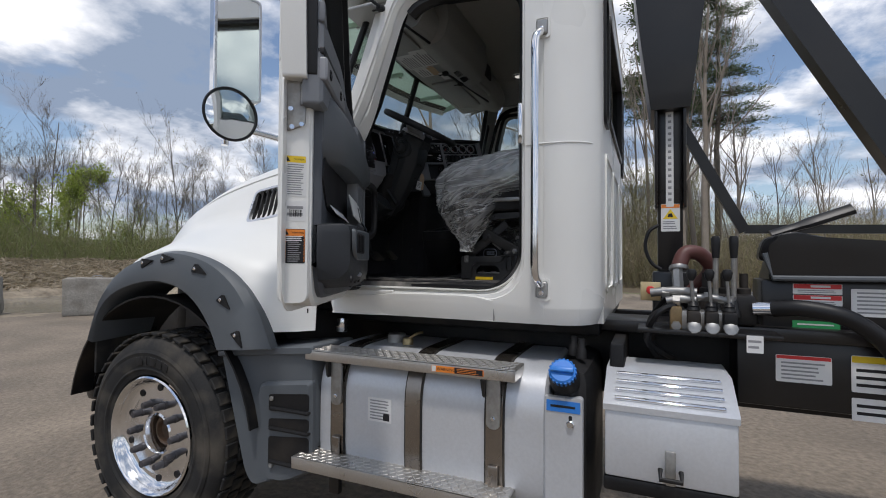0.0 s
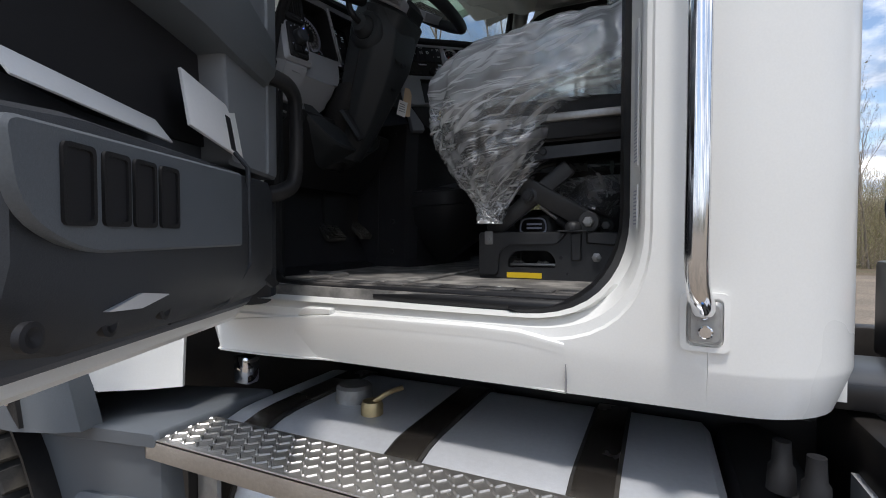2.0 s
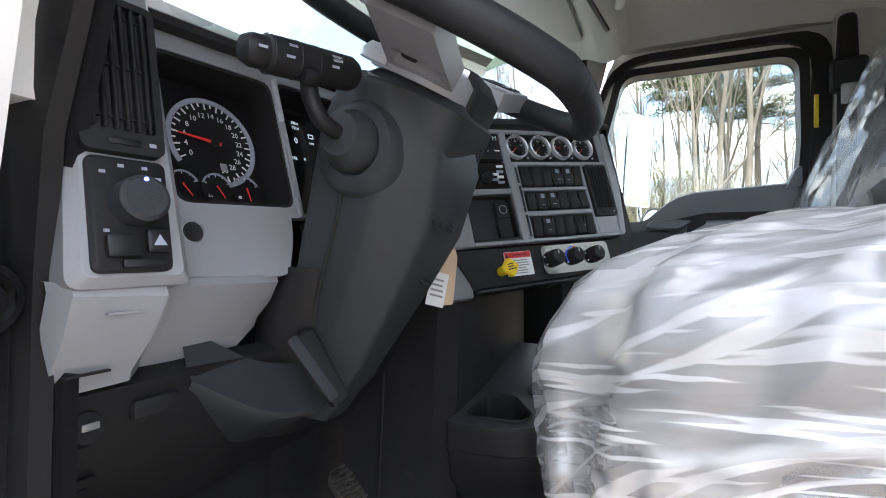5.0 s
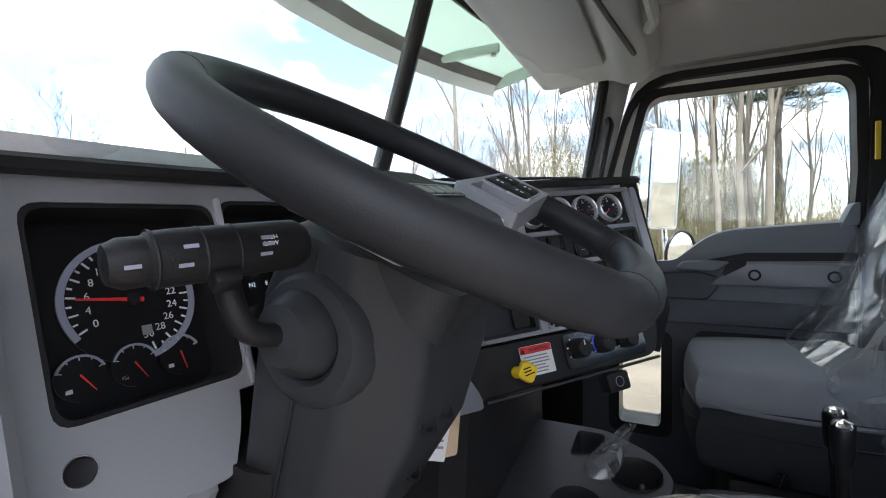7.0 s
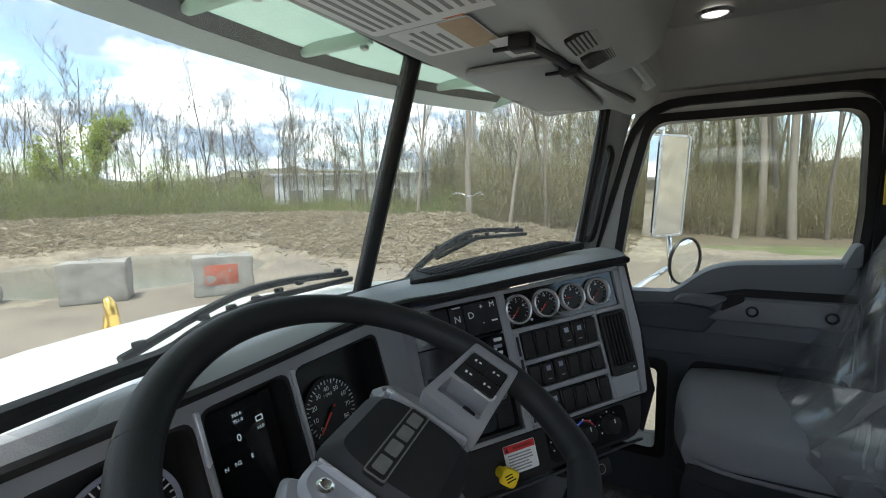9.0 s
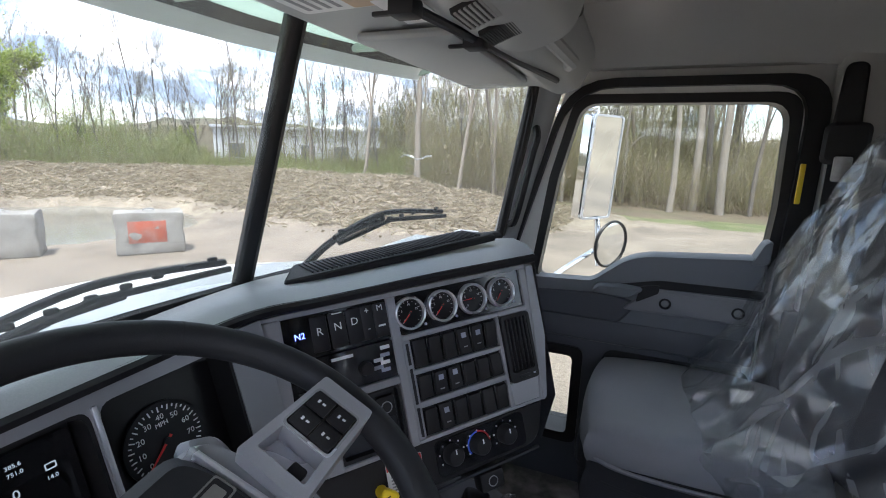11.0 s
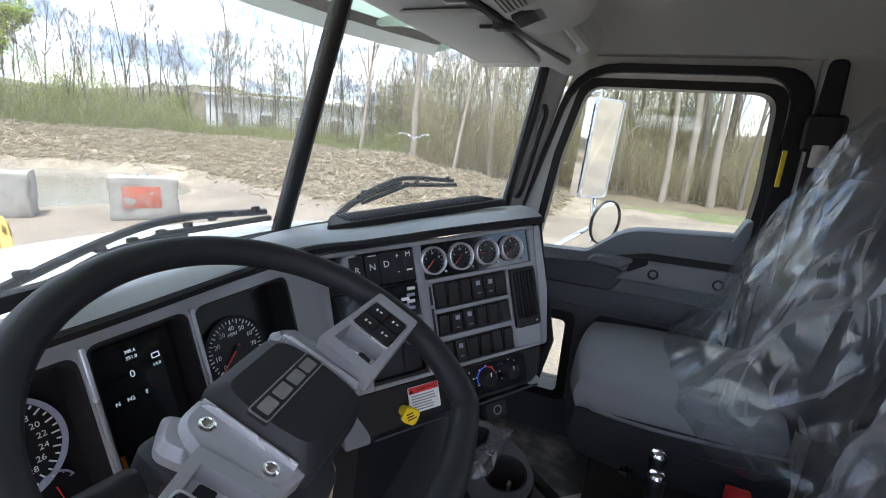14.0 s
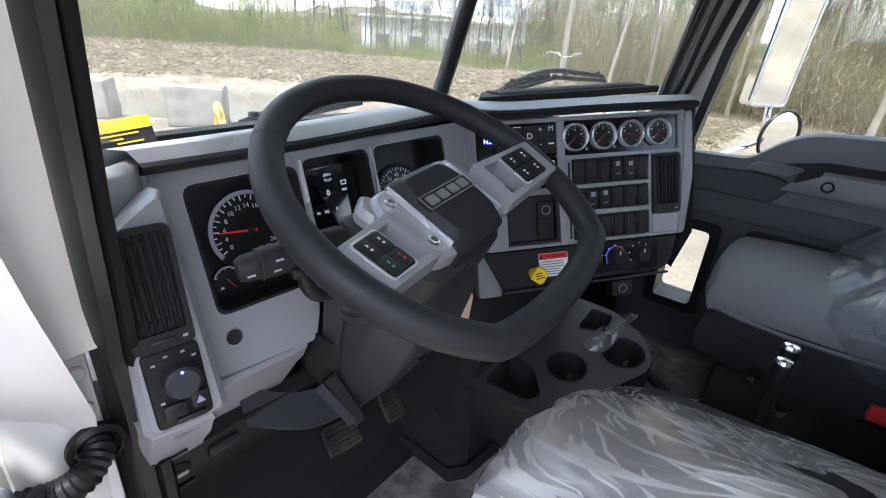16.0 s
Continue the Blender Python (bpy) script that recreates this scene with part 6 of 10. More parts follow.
    part("firewall", bmof(box, (-1.62, MID, 1.70), (0.03, 1.80, 0.76), 0.004), M_TRIM, c)
    part("cowl_side", bmof(box, (-1.475, -0.335, 1.70), (0.10, 0.05, 0.90), 0.015), M_WHITE, c)
    part("cowl_side", bmof(box, (-1.475, both(-0.335), 1.70), (0.10, 0.05, 0.90), 0.015), M_WHITE, c)
    part("hinge_post", bmof(box, (-1.4525, -0.300, 1.745), (0.095, 0.088, 0.83), 0.008), M_WHITE, c, "white painted hinge post")
    part("hinge_post_upper", bmof(loft, [[(x - 0.10, -0.345, z), (x, -0.345, z), (x, y, z), (x - 0.10, y, z)] for x, y, z in ((-1.362, -0.246, 2.02), (-1.352, -0.248, 2.07), (-1.284, -0.262, 2.19), (-1.224, -0.272, 2.34), (-1.124, -0.290, 2.62))], True, True), M_WHITE, c)
    for z in (1.975, 1.929):
        part("post_bolt", bmof(disc, (0, 0, 0), 0.009, 0.004, axes((-1.403, -0.270, z), (0, 1, 0), (0, 0, 1), (1, 0, 0)), 12, 0.002), M_WHITE, c)
    # deep white door jamb with its rubber seal, driver side
    def jamb(off, out, dy):
        ring = []
        for x, z in rounded([(x + (off if x < -1 else -off), z + (off * 0.3 - 0.010 if z < 1.6 else -off)) for x, z in OPEN_I], RAD, 10):
            t = min(1.0, max(0.0, (z - 1.30) / 0.18))
            deep = -0.335 + 0.09 * t * t * (3 - 2 * t) - (0.022 * t + 0.052 * min(1.0, max(0.0, (z - 1.93) / 0.32))) * min(1.0, max(0.0, (-0.75 - x) / 0.3))
            lean = min(1.0, max(0.0, (z - 1.93) / 0.20)) if x < -0.9 else 0.0
            if off > 0.03 or dy > 0.02:
                deep += 0.010 * min(1.0, max(0.0, (-1.20 - x) / 0.10)) * (1 - lean)
            if x > -0.7:
                x += 0.5 * max(0.0, off - 0.018)
            ring.append((x - (0.012 + 0.5 * lean * max(0.0, off - 0.024) if off > 0.03 and x < -1.2 else 0.0), out if out else deep + dy - 0.006 * lean, z))
        return ring
    part("door_jamb", bmof(loft, [jamb(0.0, -0.335, 0), jamb(0.010, 0, -0.03), jamb(0.024, 0, 0.0)], True), M_WHITE, c, "white painted door jamb", 40)
    LB = axes((-0.5425, -0.298, 0), (0.24, -0.97, 0), (0, 0, 1), (-0.97, -0.24, 0))
    for z0, z1 in ((1.563, 1.80), (1.459, 1.532)):
        lb = part("jamb_label", bmof(prism, rrect(-0.014, z0, 0.014, z1, 0.002, 2), -0.0005, 0.0012, LB), M_PAPER, c, "pale certification label with tiny print")
        part("print", bmof(bars, -0.010, 0.011, [z0 + 0.008 + 0.006 * k for k in range(int((z1 - z0 - 0.01) / 0.006))], 0.0022, LB, 0.0014, 0, 0), M_GREYRING, lb)
    ring = [r for r in zip(jamb(0.018, 0, -0.006), jamb(0.040, 0, -0.012), jamb(0.054, 0, 0.006), jamb(0.050, 0, 0.030), jamb(0.018, 0, 0.030))]
    keep = [r for r in ring if r[0][0] > -1.28 and not (r[0][0] < -1.09 and r[0][2] > 1.6)]
    keep = keep[keep.index(min(keep, key=lambda r: r[0][0] + (9 if r[0][2] > 1.6 else 0))):] + keep[:keep.index(min(keep, key=lambda r: r[0][0] + (9 if r[0][2] > 1.6 else 0)))]
    part("jamb_seal", bmof(loft, [list(r) for r in keep], True), M_HOSE, c, "black rubber door seal", 50)
    rows = []
    for x, y, z, h in ((-1.335, -0.268, 1.322, 0.016), (-1.385, -0.245, 1.340, 0.019), (-1.408, -0.227, 1.400, 0.0225), (-1.410, -0.2245, 1.60, 0.023), (-1.410, -0.2245, 1.90, 0.023), (-1.385, -0.234, 2.00, 0.020), (-1.340, -0.243, 2.07, 0.017), (-1.270, -0.258, 2.19, 0.014), (-1.210, -0.267, 2.34, 0.013), (-1.110, -0.285, 2.62, 0.013), (-1.085, -0.29, 2.65, 0.013)):
        rows.append([(x + a * 0.022, y + b * h, z) for a, b in ((-1, -1), (0.3, -1), (0.9, -0.7), (1, -0.1), (0.75, 0.05), (1, 0.2), (0.9, 0.7), (0.3, 1), (-1, 1))])
    part("post_seal", bmof(loft, rows, True, True), M_HOSE, c, "broad black rubber seal on the hinge post", 40)
    for s, y in ((1, -0.245), (-1, both(-0.20))):
        F = [(-1.330, 1.388, 2.10), (-1.270, 1.388, 2.355), (-1.196, 1.380, 2.66)]
        if s > 0:
            continue
        part("pillar_trim", bmof(tube, bezier(F, 5), 0.040, 14), M_CONSOLE, c, "grey windshield pillar trim")
        part("pillar_seal", bmof(tube, bezier([(-1.325, y - s * 0.002, 2.16), (-1.262, y - s * 0.002, 2.44), (-1.235, y, 2.62)], 5), 0.012, 8), M_HOSE, c)
        part("grab_handle", bmof(tube, bezier([(-1.285, y + s * 0.005, 2.21), (-1.262, y + s * 0.03, 2.235), (-1.225, y + s * 0.033, 2.42), (-1.215, y + s * 0.025, 2.47), (-1.225, y, 2.50)], 5), 0.011, 8), M_HOSE, c, "black pillar grab handle")
    return c


cab_shell()


def windshield():
    w = thing("windshield", "split two-pane truck windshield with black centre bar", "windshield")
    B0, B1, T0, T1 = (-1.627, MID, 2.150), (-1.318, 1.325, 2.170), (-1.472, MID, 2.640), (-1.238, 1.325, 2.645)
    for s in (1, -1):
        def at(p, dx=0.0):
            return Vector((p[0] + (dx if s < 0 else 0.0), MID + s * (p[1] - MID) * (1.0 if s > 0 else 1.11), p[2]))
        rows = []
        for j in range(5):
            t = j / 4
            a, b = at(B0).lerp(at(T0), t), at(B1, -0.185).lerp(at(T1, -0.06), t)
            rows.append([a.lerp(b, k / 8) + Vector((-0.045 * math.sin(math.pi * k / 8), 0, 0)) for k in range(9)])
        bm = bmof(loft, rows)
        thick(bm, 0.006)
        p = part("pane", bm, M_SHIELD, w)
        p.visible_shadow = False
        part("seal", bmof(tube, [v + Vector((0.004, 0, 0.004)) for v in rows[-1]], 0.016, 8), M_HOSE, w)
        part("seal", bmof(tube, rows[0], 0.014, 8), M_HOSE, w)
        part("side_seal", bmof(tube, [r[-1] for r in rows], 0.016, 8), M_HOSE, w)
    part("centre_bar", bmof(tube, [(-1.630, MID, 2.14), (-1.469, MID, 2.65)], 0.019, 8, squash=0.8), M_HOSE, w, "black centre bar")
    # outside sun visor, seen through the top of the glass
    v = thing("sun_visor", "pale translucent outside sun visor over the windshield", "visor")
    rows = []
    for k in range(9):
        y = MID + (k - 4) / 4 * 0.84
        dx = 0.20 * ((k - 4) / 4) ** 2
        rows.append([(-1.840 + dx, y, 2.705), (-1.70 + dx, y, 2.735), (-1.56 + dx, y, 2.785), (-1.43 + dx * 0.6, y, 2.84)])
    bm = bmof(loft, rows)
    thick(bm, 0.006)
    part("shade", bm, M_VISORGL, v)
    lip = [Vector(r[0]) for r in rows]
    part("front_lip", bmof(loft, [[p + Vector((-0.010, 0, 0.010)) for p in lip], [p + Vector((-0.022, 0, -0.044)) for p in lip], [p + Vector((-0.014, 0, -0.050)) for p in lip], [p + Vector((0.008, 0, -0.012)) for p in lip]]), M_WHITE, v, "white front lip", 30)
    part("lip_seal", bmof(loft, [[p + Vector((0.006, 0, -0.014)) for p in lip], [p + Vector((0.055, 0, 0.004)) for p in lip]]), M_HOSE, v, "black strip behind the lip")
    rows = [[Vector(p) for p in r] + [Vector(r[3])] for r in rows]
    for dx in (0.0, 0.03):
        part("rail", bmof(tube, [(r[2][0] + dx, r[2][1], r[2][2] - 0.012 + dx * 0.3) for r in rows], 0.006, 6), M_VISORGL, v)
    for y in (-0.10, 0.30, 0.60, 1.10):
        dx = 0.20 * ((y - MID) / 0.84) ** 2
        b = part("bracket", bmof(box, (-1.70 + dx, y, 2.705), (0.20, 0.022, 0.030), 0.008, Matrix.Identity(4)), M_VISORGL, v)
        part("bolt", bmof(disc, (-1.62 + dx, y, 2.682), 0.009, 0.008, None, 8), M_STEELG, b)
    for y in (MID - 0.80, MID + 0.80):
        part("end_cap", bmof(prism, rounded([(-1.64, 2.66), (-1.40, 2.72), (-1.36, 2.82), (-1.48, 2.82)], 0.02, 3), -0.006, 0.006, SIDE(y)), M_VISORGL, v)
    # wipers
    for k, (piv, tip, b0, b1) in enumerate((((-1.70, 0.10, 2.10), (-1.665, 0.36, 2.185), (-1.634, 0.066, 2.165), (-1.655, 0.55, 2.200)), ((-1.60, 0.66, 2.135), (-1.555, 0.99, 2.243), (-1.58, 0.805, 2.215), (-1.47, 1.20, 2.245)))):
        wp = thing("windshield_wiper", "black articulated windshield wiper resting on the glass", "wiper", "wipers")
        part("arm", bmof(tube, bezier([piv, tuple((Vector(piv) + Vector(tip)) / 2 + Vector((-0.02, 0, 0.015))), tip], 6), 0.009, 8), M_BLKPL, wp)
        bl = part("blade_frame", bmof(tube, bezier([b0, tuple((Vector(b0) + Vector(b1)) / 2 + Vector((-0.03, 0, 0.025))), b1], 8), 0.007, 6), M_BLKPL, wp)
        part("rubber", bmof(tube, [tuple(Vector(b0) + Vector((0.012, 0, -0.012))), tuple((Vector(b0) + Vector(b1)) / 2 + Vector((-0.012, 0, 0.008))), tuple(Vector(b1) + Vector((0.012, 0, -0.012)))], 0.006, 6), M_RUBBER, bl)
        for q in range(9):
            c = Vector(b0).lerp(Vector(b1), (q + 0.5) / 9) + Vector((-0.016 * math.sin(math.pi * (q + 0.5) / 9), 0, 0.012))
            part("link", bmof(box, tuple(c), (0.010, 0.018, 0.009), 0.003), M_BLKPL, bl)
        part("pivot_cap", bmof(lathe, [(0.0001, 0.03), (0.018, 0.026), (0.024, 0.0)], 14, Matrix.Translation(piv)), M_BLKPL, wp)


windshield()


def headliner():
    rows = []
    for k in range(-8, 9):
        a = k / 8
        y = MID + a * 0.845
        drop = 0.17 * max(0.0, (abs(a) - 0.82) / 0.18) ** 2
        rows.append([(x, y, CEIL - drop - d + 0.004 * noise.noise((x * 6, y * 6, 0))) for x, d in ((-1.40, 0.05), (-1.2, 0.0), (-0.9, 0.0), (-0.6, 0.0), (-0.40, 0.02), (-0.31, 0.07), (-0.28, 0.16), (-0.275, 0.28))])
    bm = bmof(loft, rows)
    thick(bm, 0.012)
    single("ceiling", bm, M_HEADLINER, "soft grey moulded headliner over the cab", "ceiling", kind="structure")
    for y in (MID - 0.86, MID + 0.86):      # lining above the doors and at the rear pillars
        s = 1 if y < MID else -1
        q = part("trim_cant_rail", bmof(box, (-0.78, y, 2.73), (1.0, 0.05, 0.12), 0.02), M_HEADLINER)
        tagged(q, "soft grey lining above the door", "lining", kind="structure")
        q = part("trim_rear_pillar", bmof(box, (-0.43 if s > 0 else -0.405, y + s * 0.018, 2.36), (0.19, 0.05, 0.70), 0.02), M_HEADLINER)
        tagged(q, "soft grey lining on the rear pillar", "lining", kind="structure")
        q = part("trim_rear_quarter", bmof(box, (-0.43, y + s * 0.020, 1.68), (0.20, 0.055, 0.70), 0.02), M_TRIM)
        tagged(q, "dark trim on the rear quarter", "lining", kind="structure")
    q = part("trim_rear_upper", bmof(box, (-0.272, MID, 2.64), (0.02, 1.62, 0.14), 0.006), M_HEADLINER)
    tagged(q, "soft grey lining above the rear window", "lining", kind="structure")
    d = thing("dome_light", "round white dome lamp in the headliner", "lamp")
    T = Matrix.Translation((-0.955, 1.24, CEIL - 0.020)) @ pose(0, 0, 0, 180, 0, 0)
    part("bezel", bmof(lathe, [(0.030, 0.004), (0.036, 0.008), (0.044, 0.004), (0.046, 0.0)], 28, T), M_BRIGHT, d)
    part("lens", bmof(lathe, [(0.0001, 0.010), (0.02, 0.009), (0.032, 0.004)], 24, T), glow("lamp_lens", (1.0, 0.97, 0.90), 0.5), d, "clear faceted lens")


headliner()


def overhead_console():
    c = thing("overhead_console", "grey plastic overhead console with stickers and cubby", "console")
    prof = rounded([(-1.445, 2.645), (-1.425, 2.605), (-1.215, 2.612), (-1.16, 2.585), (-1.105, 2.600), (-1.075, 2.660), (-1.07, 2.70), (-1.14, 2.86), (-1.42, 2.86)], [0.01, 0.02, 0.02, 0.02, 0.02, 0.02, 0.02, 0.02, 0.02], 3)
    Y = axes((0, 0, 0), (1, 0, 0), (0, 0, 1), (0, -1, 0))
    part("body", bmof(prism, prof, -1.27, 0.16, Y), M_CONSOLE, c)
    # deep storage box hanging at the middle and its open shelf towards the passenger
    box_prof = rounded([(-1.20, 2.60), (-1.12, 2.575), (-1.045, 2.60), (-1.015, 2.70), (-1.03, 2.86), (-1.20, 2.86)], [0.02, 0.03, 0.03, 0.03, 0.01, 0.01], 4)
    part("storage_box", bmof(prism, box_prof, -0.66, -0.02, Y), M_CONSOLE, c)
    # solid dark block in place of the cubby's shaded hollow
    part("shelf_opening", bmof(prism, rounded([(-1.095, 2.675), (-1.062, 2.690), (-1.07, 2.79), (-1.10, 2.80)], 0.01, 3), -0.90, -0.67, Y), M_CHASSIS, c, "open cubby, its shaded hollow painted dark")
    part("shelf_lip", bmof(tube, [(-1.082, 0.66, 2.600), (-1.070, 0.86, 2.598), (-1.085, 0.92, 2.602)], 0.013, 8), M_CONSOLE, c)
    for y, w, n in ((0.435, 0.070, 8), (0.530, 0.060, 14)):
        U = axes((-1.116, y, 2.5795), (0, 1, 0), (0.93, 0, 0.36), (0.36, 0, -0.93))
        g = part("speaker_grille", bmof(prism, rrect(-w / 2, -0.026, w / 2, 0.026, 0.003, 3), -0.004, 0.0015, U), M_CHASSIS, c, "dark slotted grille")
        for i in range(n):
            part("grille_bar", bmof(box, (0, -0.024 + 0.048 * (i + 0.5) / n, 0.002), (w * 0.96, 0.048 / n * 0.5, 0.003), 0.0, U, 1), M_CONSOLE if n < 10 else M_TRIM, g)
    # stickers on the underside
    D = axes((-1.325, 0.235, 2.6065), (0, -1, 0), (1, 0, 0.03), (0.03, 0, -1)) @ pose(0, 0, 0.001)
    s = sticker(c, D, 0.20, 0.15, head=M_ORANGE, head_h=0.035, lines=7, name="warning_sticker", label="white and orange warning sticker", seed=21)
    s = sticker(c, axes((-1.318, 0.405, 2.6075), (0, -1, 0), (1, 0, 0.03), (0.03, 0, -1)) @ pose(0, 0, 0.001), 0.13, 0.13, head=M_BUFF, head_h=0.05, lines=4, name="pictogram_sticker", label="cream pictogram sticker", seed=22)
    sticker(c, axes((-1.235, 0.215, 2.6078), (0, -1, 0), (1, 0, 0.03), (0.03, 0, -1)) @ pose(0, 0, 0.001), 0.22, 0.14, head=M_YELLOW, head_h=0.03, lines=6, name="warning_sticker", label="white and yellow warning sticker", seed=23)
    sticker(c, axes((-1.238, 0.500, 2.607), (0, -1, 0), (1, 0, 0.03), (0.03, 0, -1)) @ pose(0, 0, 0.001), 0.11, 0.06, lines=0, name="blank_sticker", label="plain white sticker")
    # folding sun visors
    for y0, y1 in ((0.58, 1.08), (-0.42, 0.08)):
        v = part("folding_visor", bmof(box, (-1.29, (y0 + y1) / 2, 2.598), (0.17, y1 - y0, 0.016), 0.007), M_CONSOLE, c, "folded grey sun visor")
        part("visor_rod", bmof(tube, [(-1.21, y0 - 0.16, 2.592), (-1.125, y1 - 0.06, 2.588)], 0.007, 8), M_TRIM, v)
        for x, y in ((-1.209, y0 - 0.15), (-1.184, y0 + 0.04)):
            part("visor_clip", bmof(box, (x, y, 2.588), (0.035, 0.032, 0.022), 0.005), M_INK, v)
            part("clip_lever", bmof(box, (x - 0.020, y, 2.584), (0.05, 0.008, 0.006), 0.002), M_INK, v)


overhead_console()

# ---- doors ----
PHI = radians(63.7)
DOOR_DRIVER = axes((-1.44, -0.36, 0), (math.cos(PHI), -math.sin(PHI), 0), (0, 0, 1), (math.sin(PHI), math.cos(PHI), 0))
DOOR_PASSENGER = axes((-1.44, both(-0.36), 0), (1, 0, 0), (0, 0, 1), (0, -1, 0))


def door(name, M, label, is_driver):
    """A door in its own plan: x back from the hinge, y up, z into the cab."""
    d = thing(name, label, "door")
    lower = rounded([(0.015, 1.252), (0.86, 1.272), (0.88, 1.50), (0.875, 1.98), (0.015, 1.98)], [0.10, 0.10, 0.02, 0.02, 0.02], 5)
    if is_driver:
        part("skin", bmof(prism, lower, 0.0, 0.005, M), M_WHITE, d)
        part("door_body", bmof(prism, rounded([(0.025, 1.265), (0.80, 1.282), (0.815, 1.50), (0.815, 1.98), (0.025, 1.98)], [0.10, 0.10, 0.02, 0.02, 0.02], 5), 0.003, 0.075, M, 0.010), M_WHITE, d)
    else:
        # with the low kerb window
        part("skin", bmof(hoop, rrect(0.015, 1.235, 0.88, 1.98, 0.02, 4), rrect(0.235, 1.50, 0.385, 1.80, 0.02, 4), 0.0, 0.065, M), M_WHITE, d)
        part("kerb_window_seal", bmof(hoop, rrect(0.215, 1.48, 0.405, 1.82, 0.03, 4), rrect(0.247, 1.512, 0.373, 1.788, 0.02, 4), -0.008, 0.115, M), M_HOSE, d)
        g = part("kerb_window_pane", bmof(prism, rrect(0.235, 1.50, 0.385, 1.80, 0.02, 4), 0.02, 0.024, M), M_GLASS, d)
        g.visible_shadow = False
    # upper frame round the window
    if is_driver:
        fo = rounded([(0.02, 1.975), (0.875, 1.975), (0.905, 2.30), (0.875, 2.685), (0.36, 2.685), (0.165, 2.20)], [0.01, 0.01, 0.05, 0.09, 0.10, 0.05], 5)
        fi = rounded([(0.235, 2.035), (0.853, 2.035), (0.858, 2.30), (0.853, 2.595), (0.385, 2.595), (0.26, 2.20)], [0.03, 0.03, 0.02, 0.05, 0.05, 0.02], 5)
        fi2 = rounded([(0.255, 2.052), (0.838, 2.052), (0.842, 2.30), (0.838, 2.578), (0.393, 2.578), (0.275, 2.20)], [0.03, 0.03, 0.02, 0.045, 0.045, 0.02], 5)
    else:
        rad = [0.03, 0.03, 0.02, 0.06, 0.05, 0.02]
        fo = rounded([(0.10, 1.975), (0.905, 1.975), (0.914, 2.30), (0.908, 2.640), (0.285, 2.640), (0.216, 2.355)], rad, 5)
        fi = rounded([(0.205, 2.000), (0.872, 2.000), (0.890, 2.30), (0.884, 2.602), (0.313, 2.602), (0.251, 2.355)], rad, 5)
        fi2 = rounded([(0.233, 2.028), (0.848, 2.028), (0.864, 2.30), (0.857, 2.576), (0.333, 2.576), (0.279, 2.355)], rad, 5)
    part("window_frame", bmof(hoop, fo, fi, 0.0, 0.07, M), M_WHITE, d)
    part("window_seal", bmof(hoop, fi, fi2, 0.015, 0.082, M), M_HOSE, d, "black window seal")
    if is_driver:
        fo2 = rounded([(0.05, 1.985), (0.862, 1.985), (0.888, 2.30), (0.860, 2.668), (0.368, 2.668), (0.185, 2.20)], [0.01, 0.01, 0.05, 0.085, 0.095, 0.05], 5)
        part("outer_seal", bmof(hoop, fo2, rounded([(0.07, 1.985), (0.846, 1.985), (0.868, 2.30), (0.844, 2.646), (0.376, 2.646), (0.205, 2.20)], [0.01, 0.01, 0.05, 0.075, 0.085, 0.05], 5), 0.066, 0.098, M), M_HOSE, d)
    g = part("window_pane", bmof(prism, fi, 0.030, 0.034, M), M_GLASS, d)
    g.visible_shadow = False
    # window sill trim: low at the front, rising to the rear
    sill = rounded([(0.06, 1.90), (0.86, 1.90), (0.86, 2.148), (0.84, 2.165), (0.56, 2.145), (0.50, 2.125), (0.42, 2.055), (0.40, 2.045), (0.06, 2.030)], [0.01, 0.01, 0.01, 0.02, 0.05, 0.05, 0.05, 0.02, 0.01], 4)
    part("sill_trim", bmof(prism, sill, 0.055, 0.115, M, 0.010), M_TRIMGREY, d, "grey sill trim rising to the rear")
    part("sill_end", bmof(prism, rounded([(0.815, 2.14), (0.862, 2.15), (0.862, 2.215), (0.845, 2.21)], 0.008, 3), 0.07, 0.118, M, 0.004), M_TRIMGREY, d)
    # main trim
    if is_driver:
        t = part("inner_trim", bmof(prism, rounded([(0.05, 1.295), (0.755, 1.308), (0.792, 1.46), (0.792, 2.00), (0.05, 2.00)], [0.05, 0.10, 0.03, 0.02, 0.02], 5), 0.06, 0.10, M, 0.012), M_DOORTRIM, d)
    else:
        t = part("inner_trim", bmof(hoop, rrect(0.05, 1.28, 0.84, 2.00, 0.04, 4), rrect(0.245, 1.51, 0.375, 1.79, 0.02, 4), 0.06, 0.105, M), M_DOORTRIM, d)
    sl = part("armrest_strip", bmof(prism, rounded([(0.50, 1.972), (0.86, 1.972), (0.86, 2.045), (0.58, 2.045)], [0.02, 0.008, 0.008, 0.03], 4), 0.10, 0.128, M, 0.006), M_SILVER, d, "silver armrest strip with two screws")
    for x in (0.62, 0.805):
        s = part("screw_cup", bmof(lathe, [(0.0165, 0.0), (0.0165, 0.004), (0.012, 0.005), (0.010, 0.001), (0.0001, 0.001)], 18, M @ Matrix.Translation((x, 2.007, 0.126))), M_INK, sl)
    part("armrest_shadow_groove", bmof(prism, rounded([(0.46, 2.045), (0.86, 2.052), (0.86, 2.075), (0.60, 2.072), (0.50, 2.05)], 0.006, 3), 0.10, 0.118, M), M_INK, d)
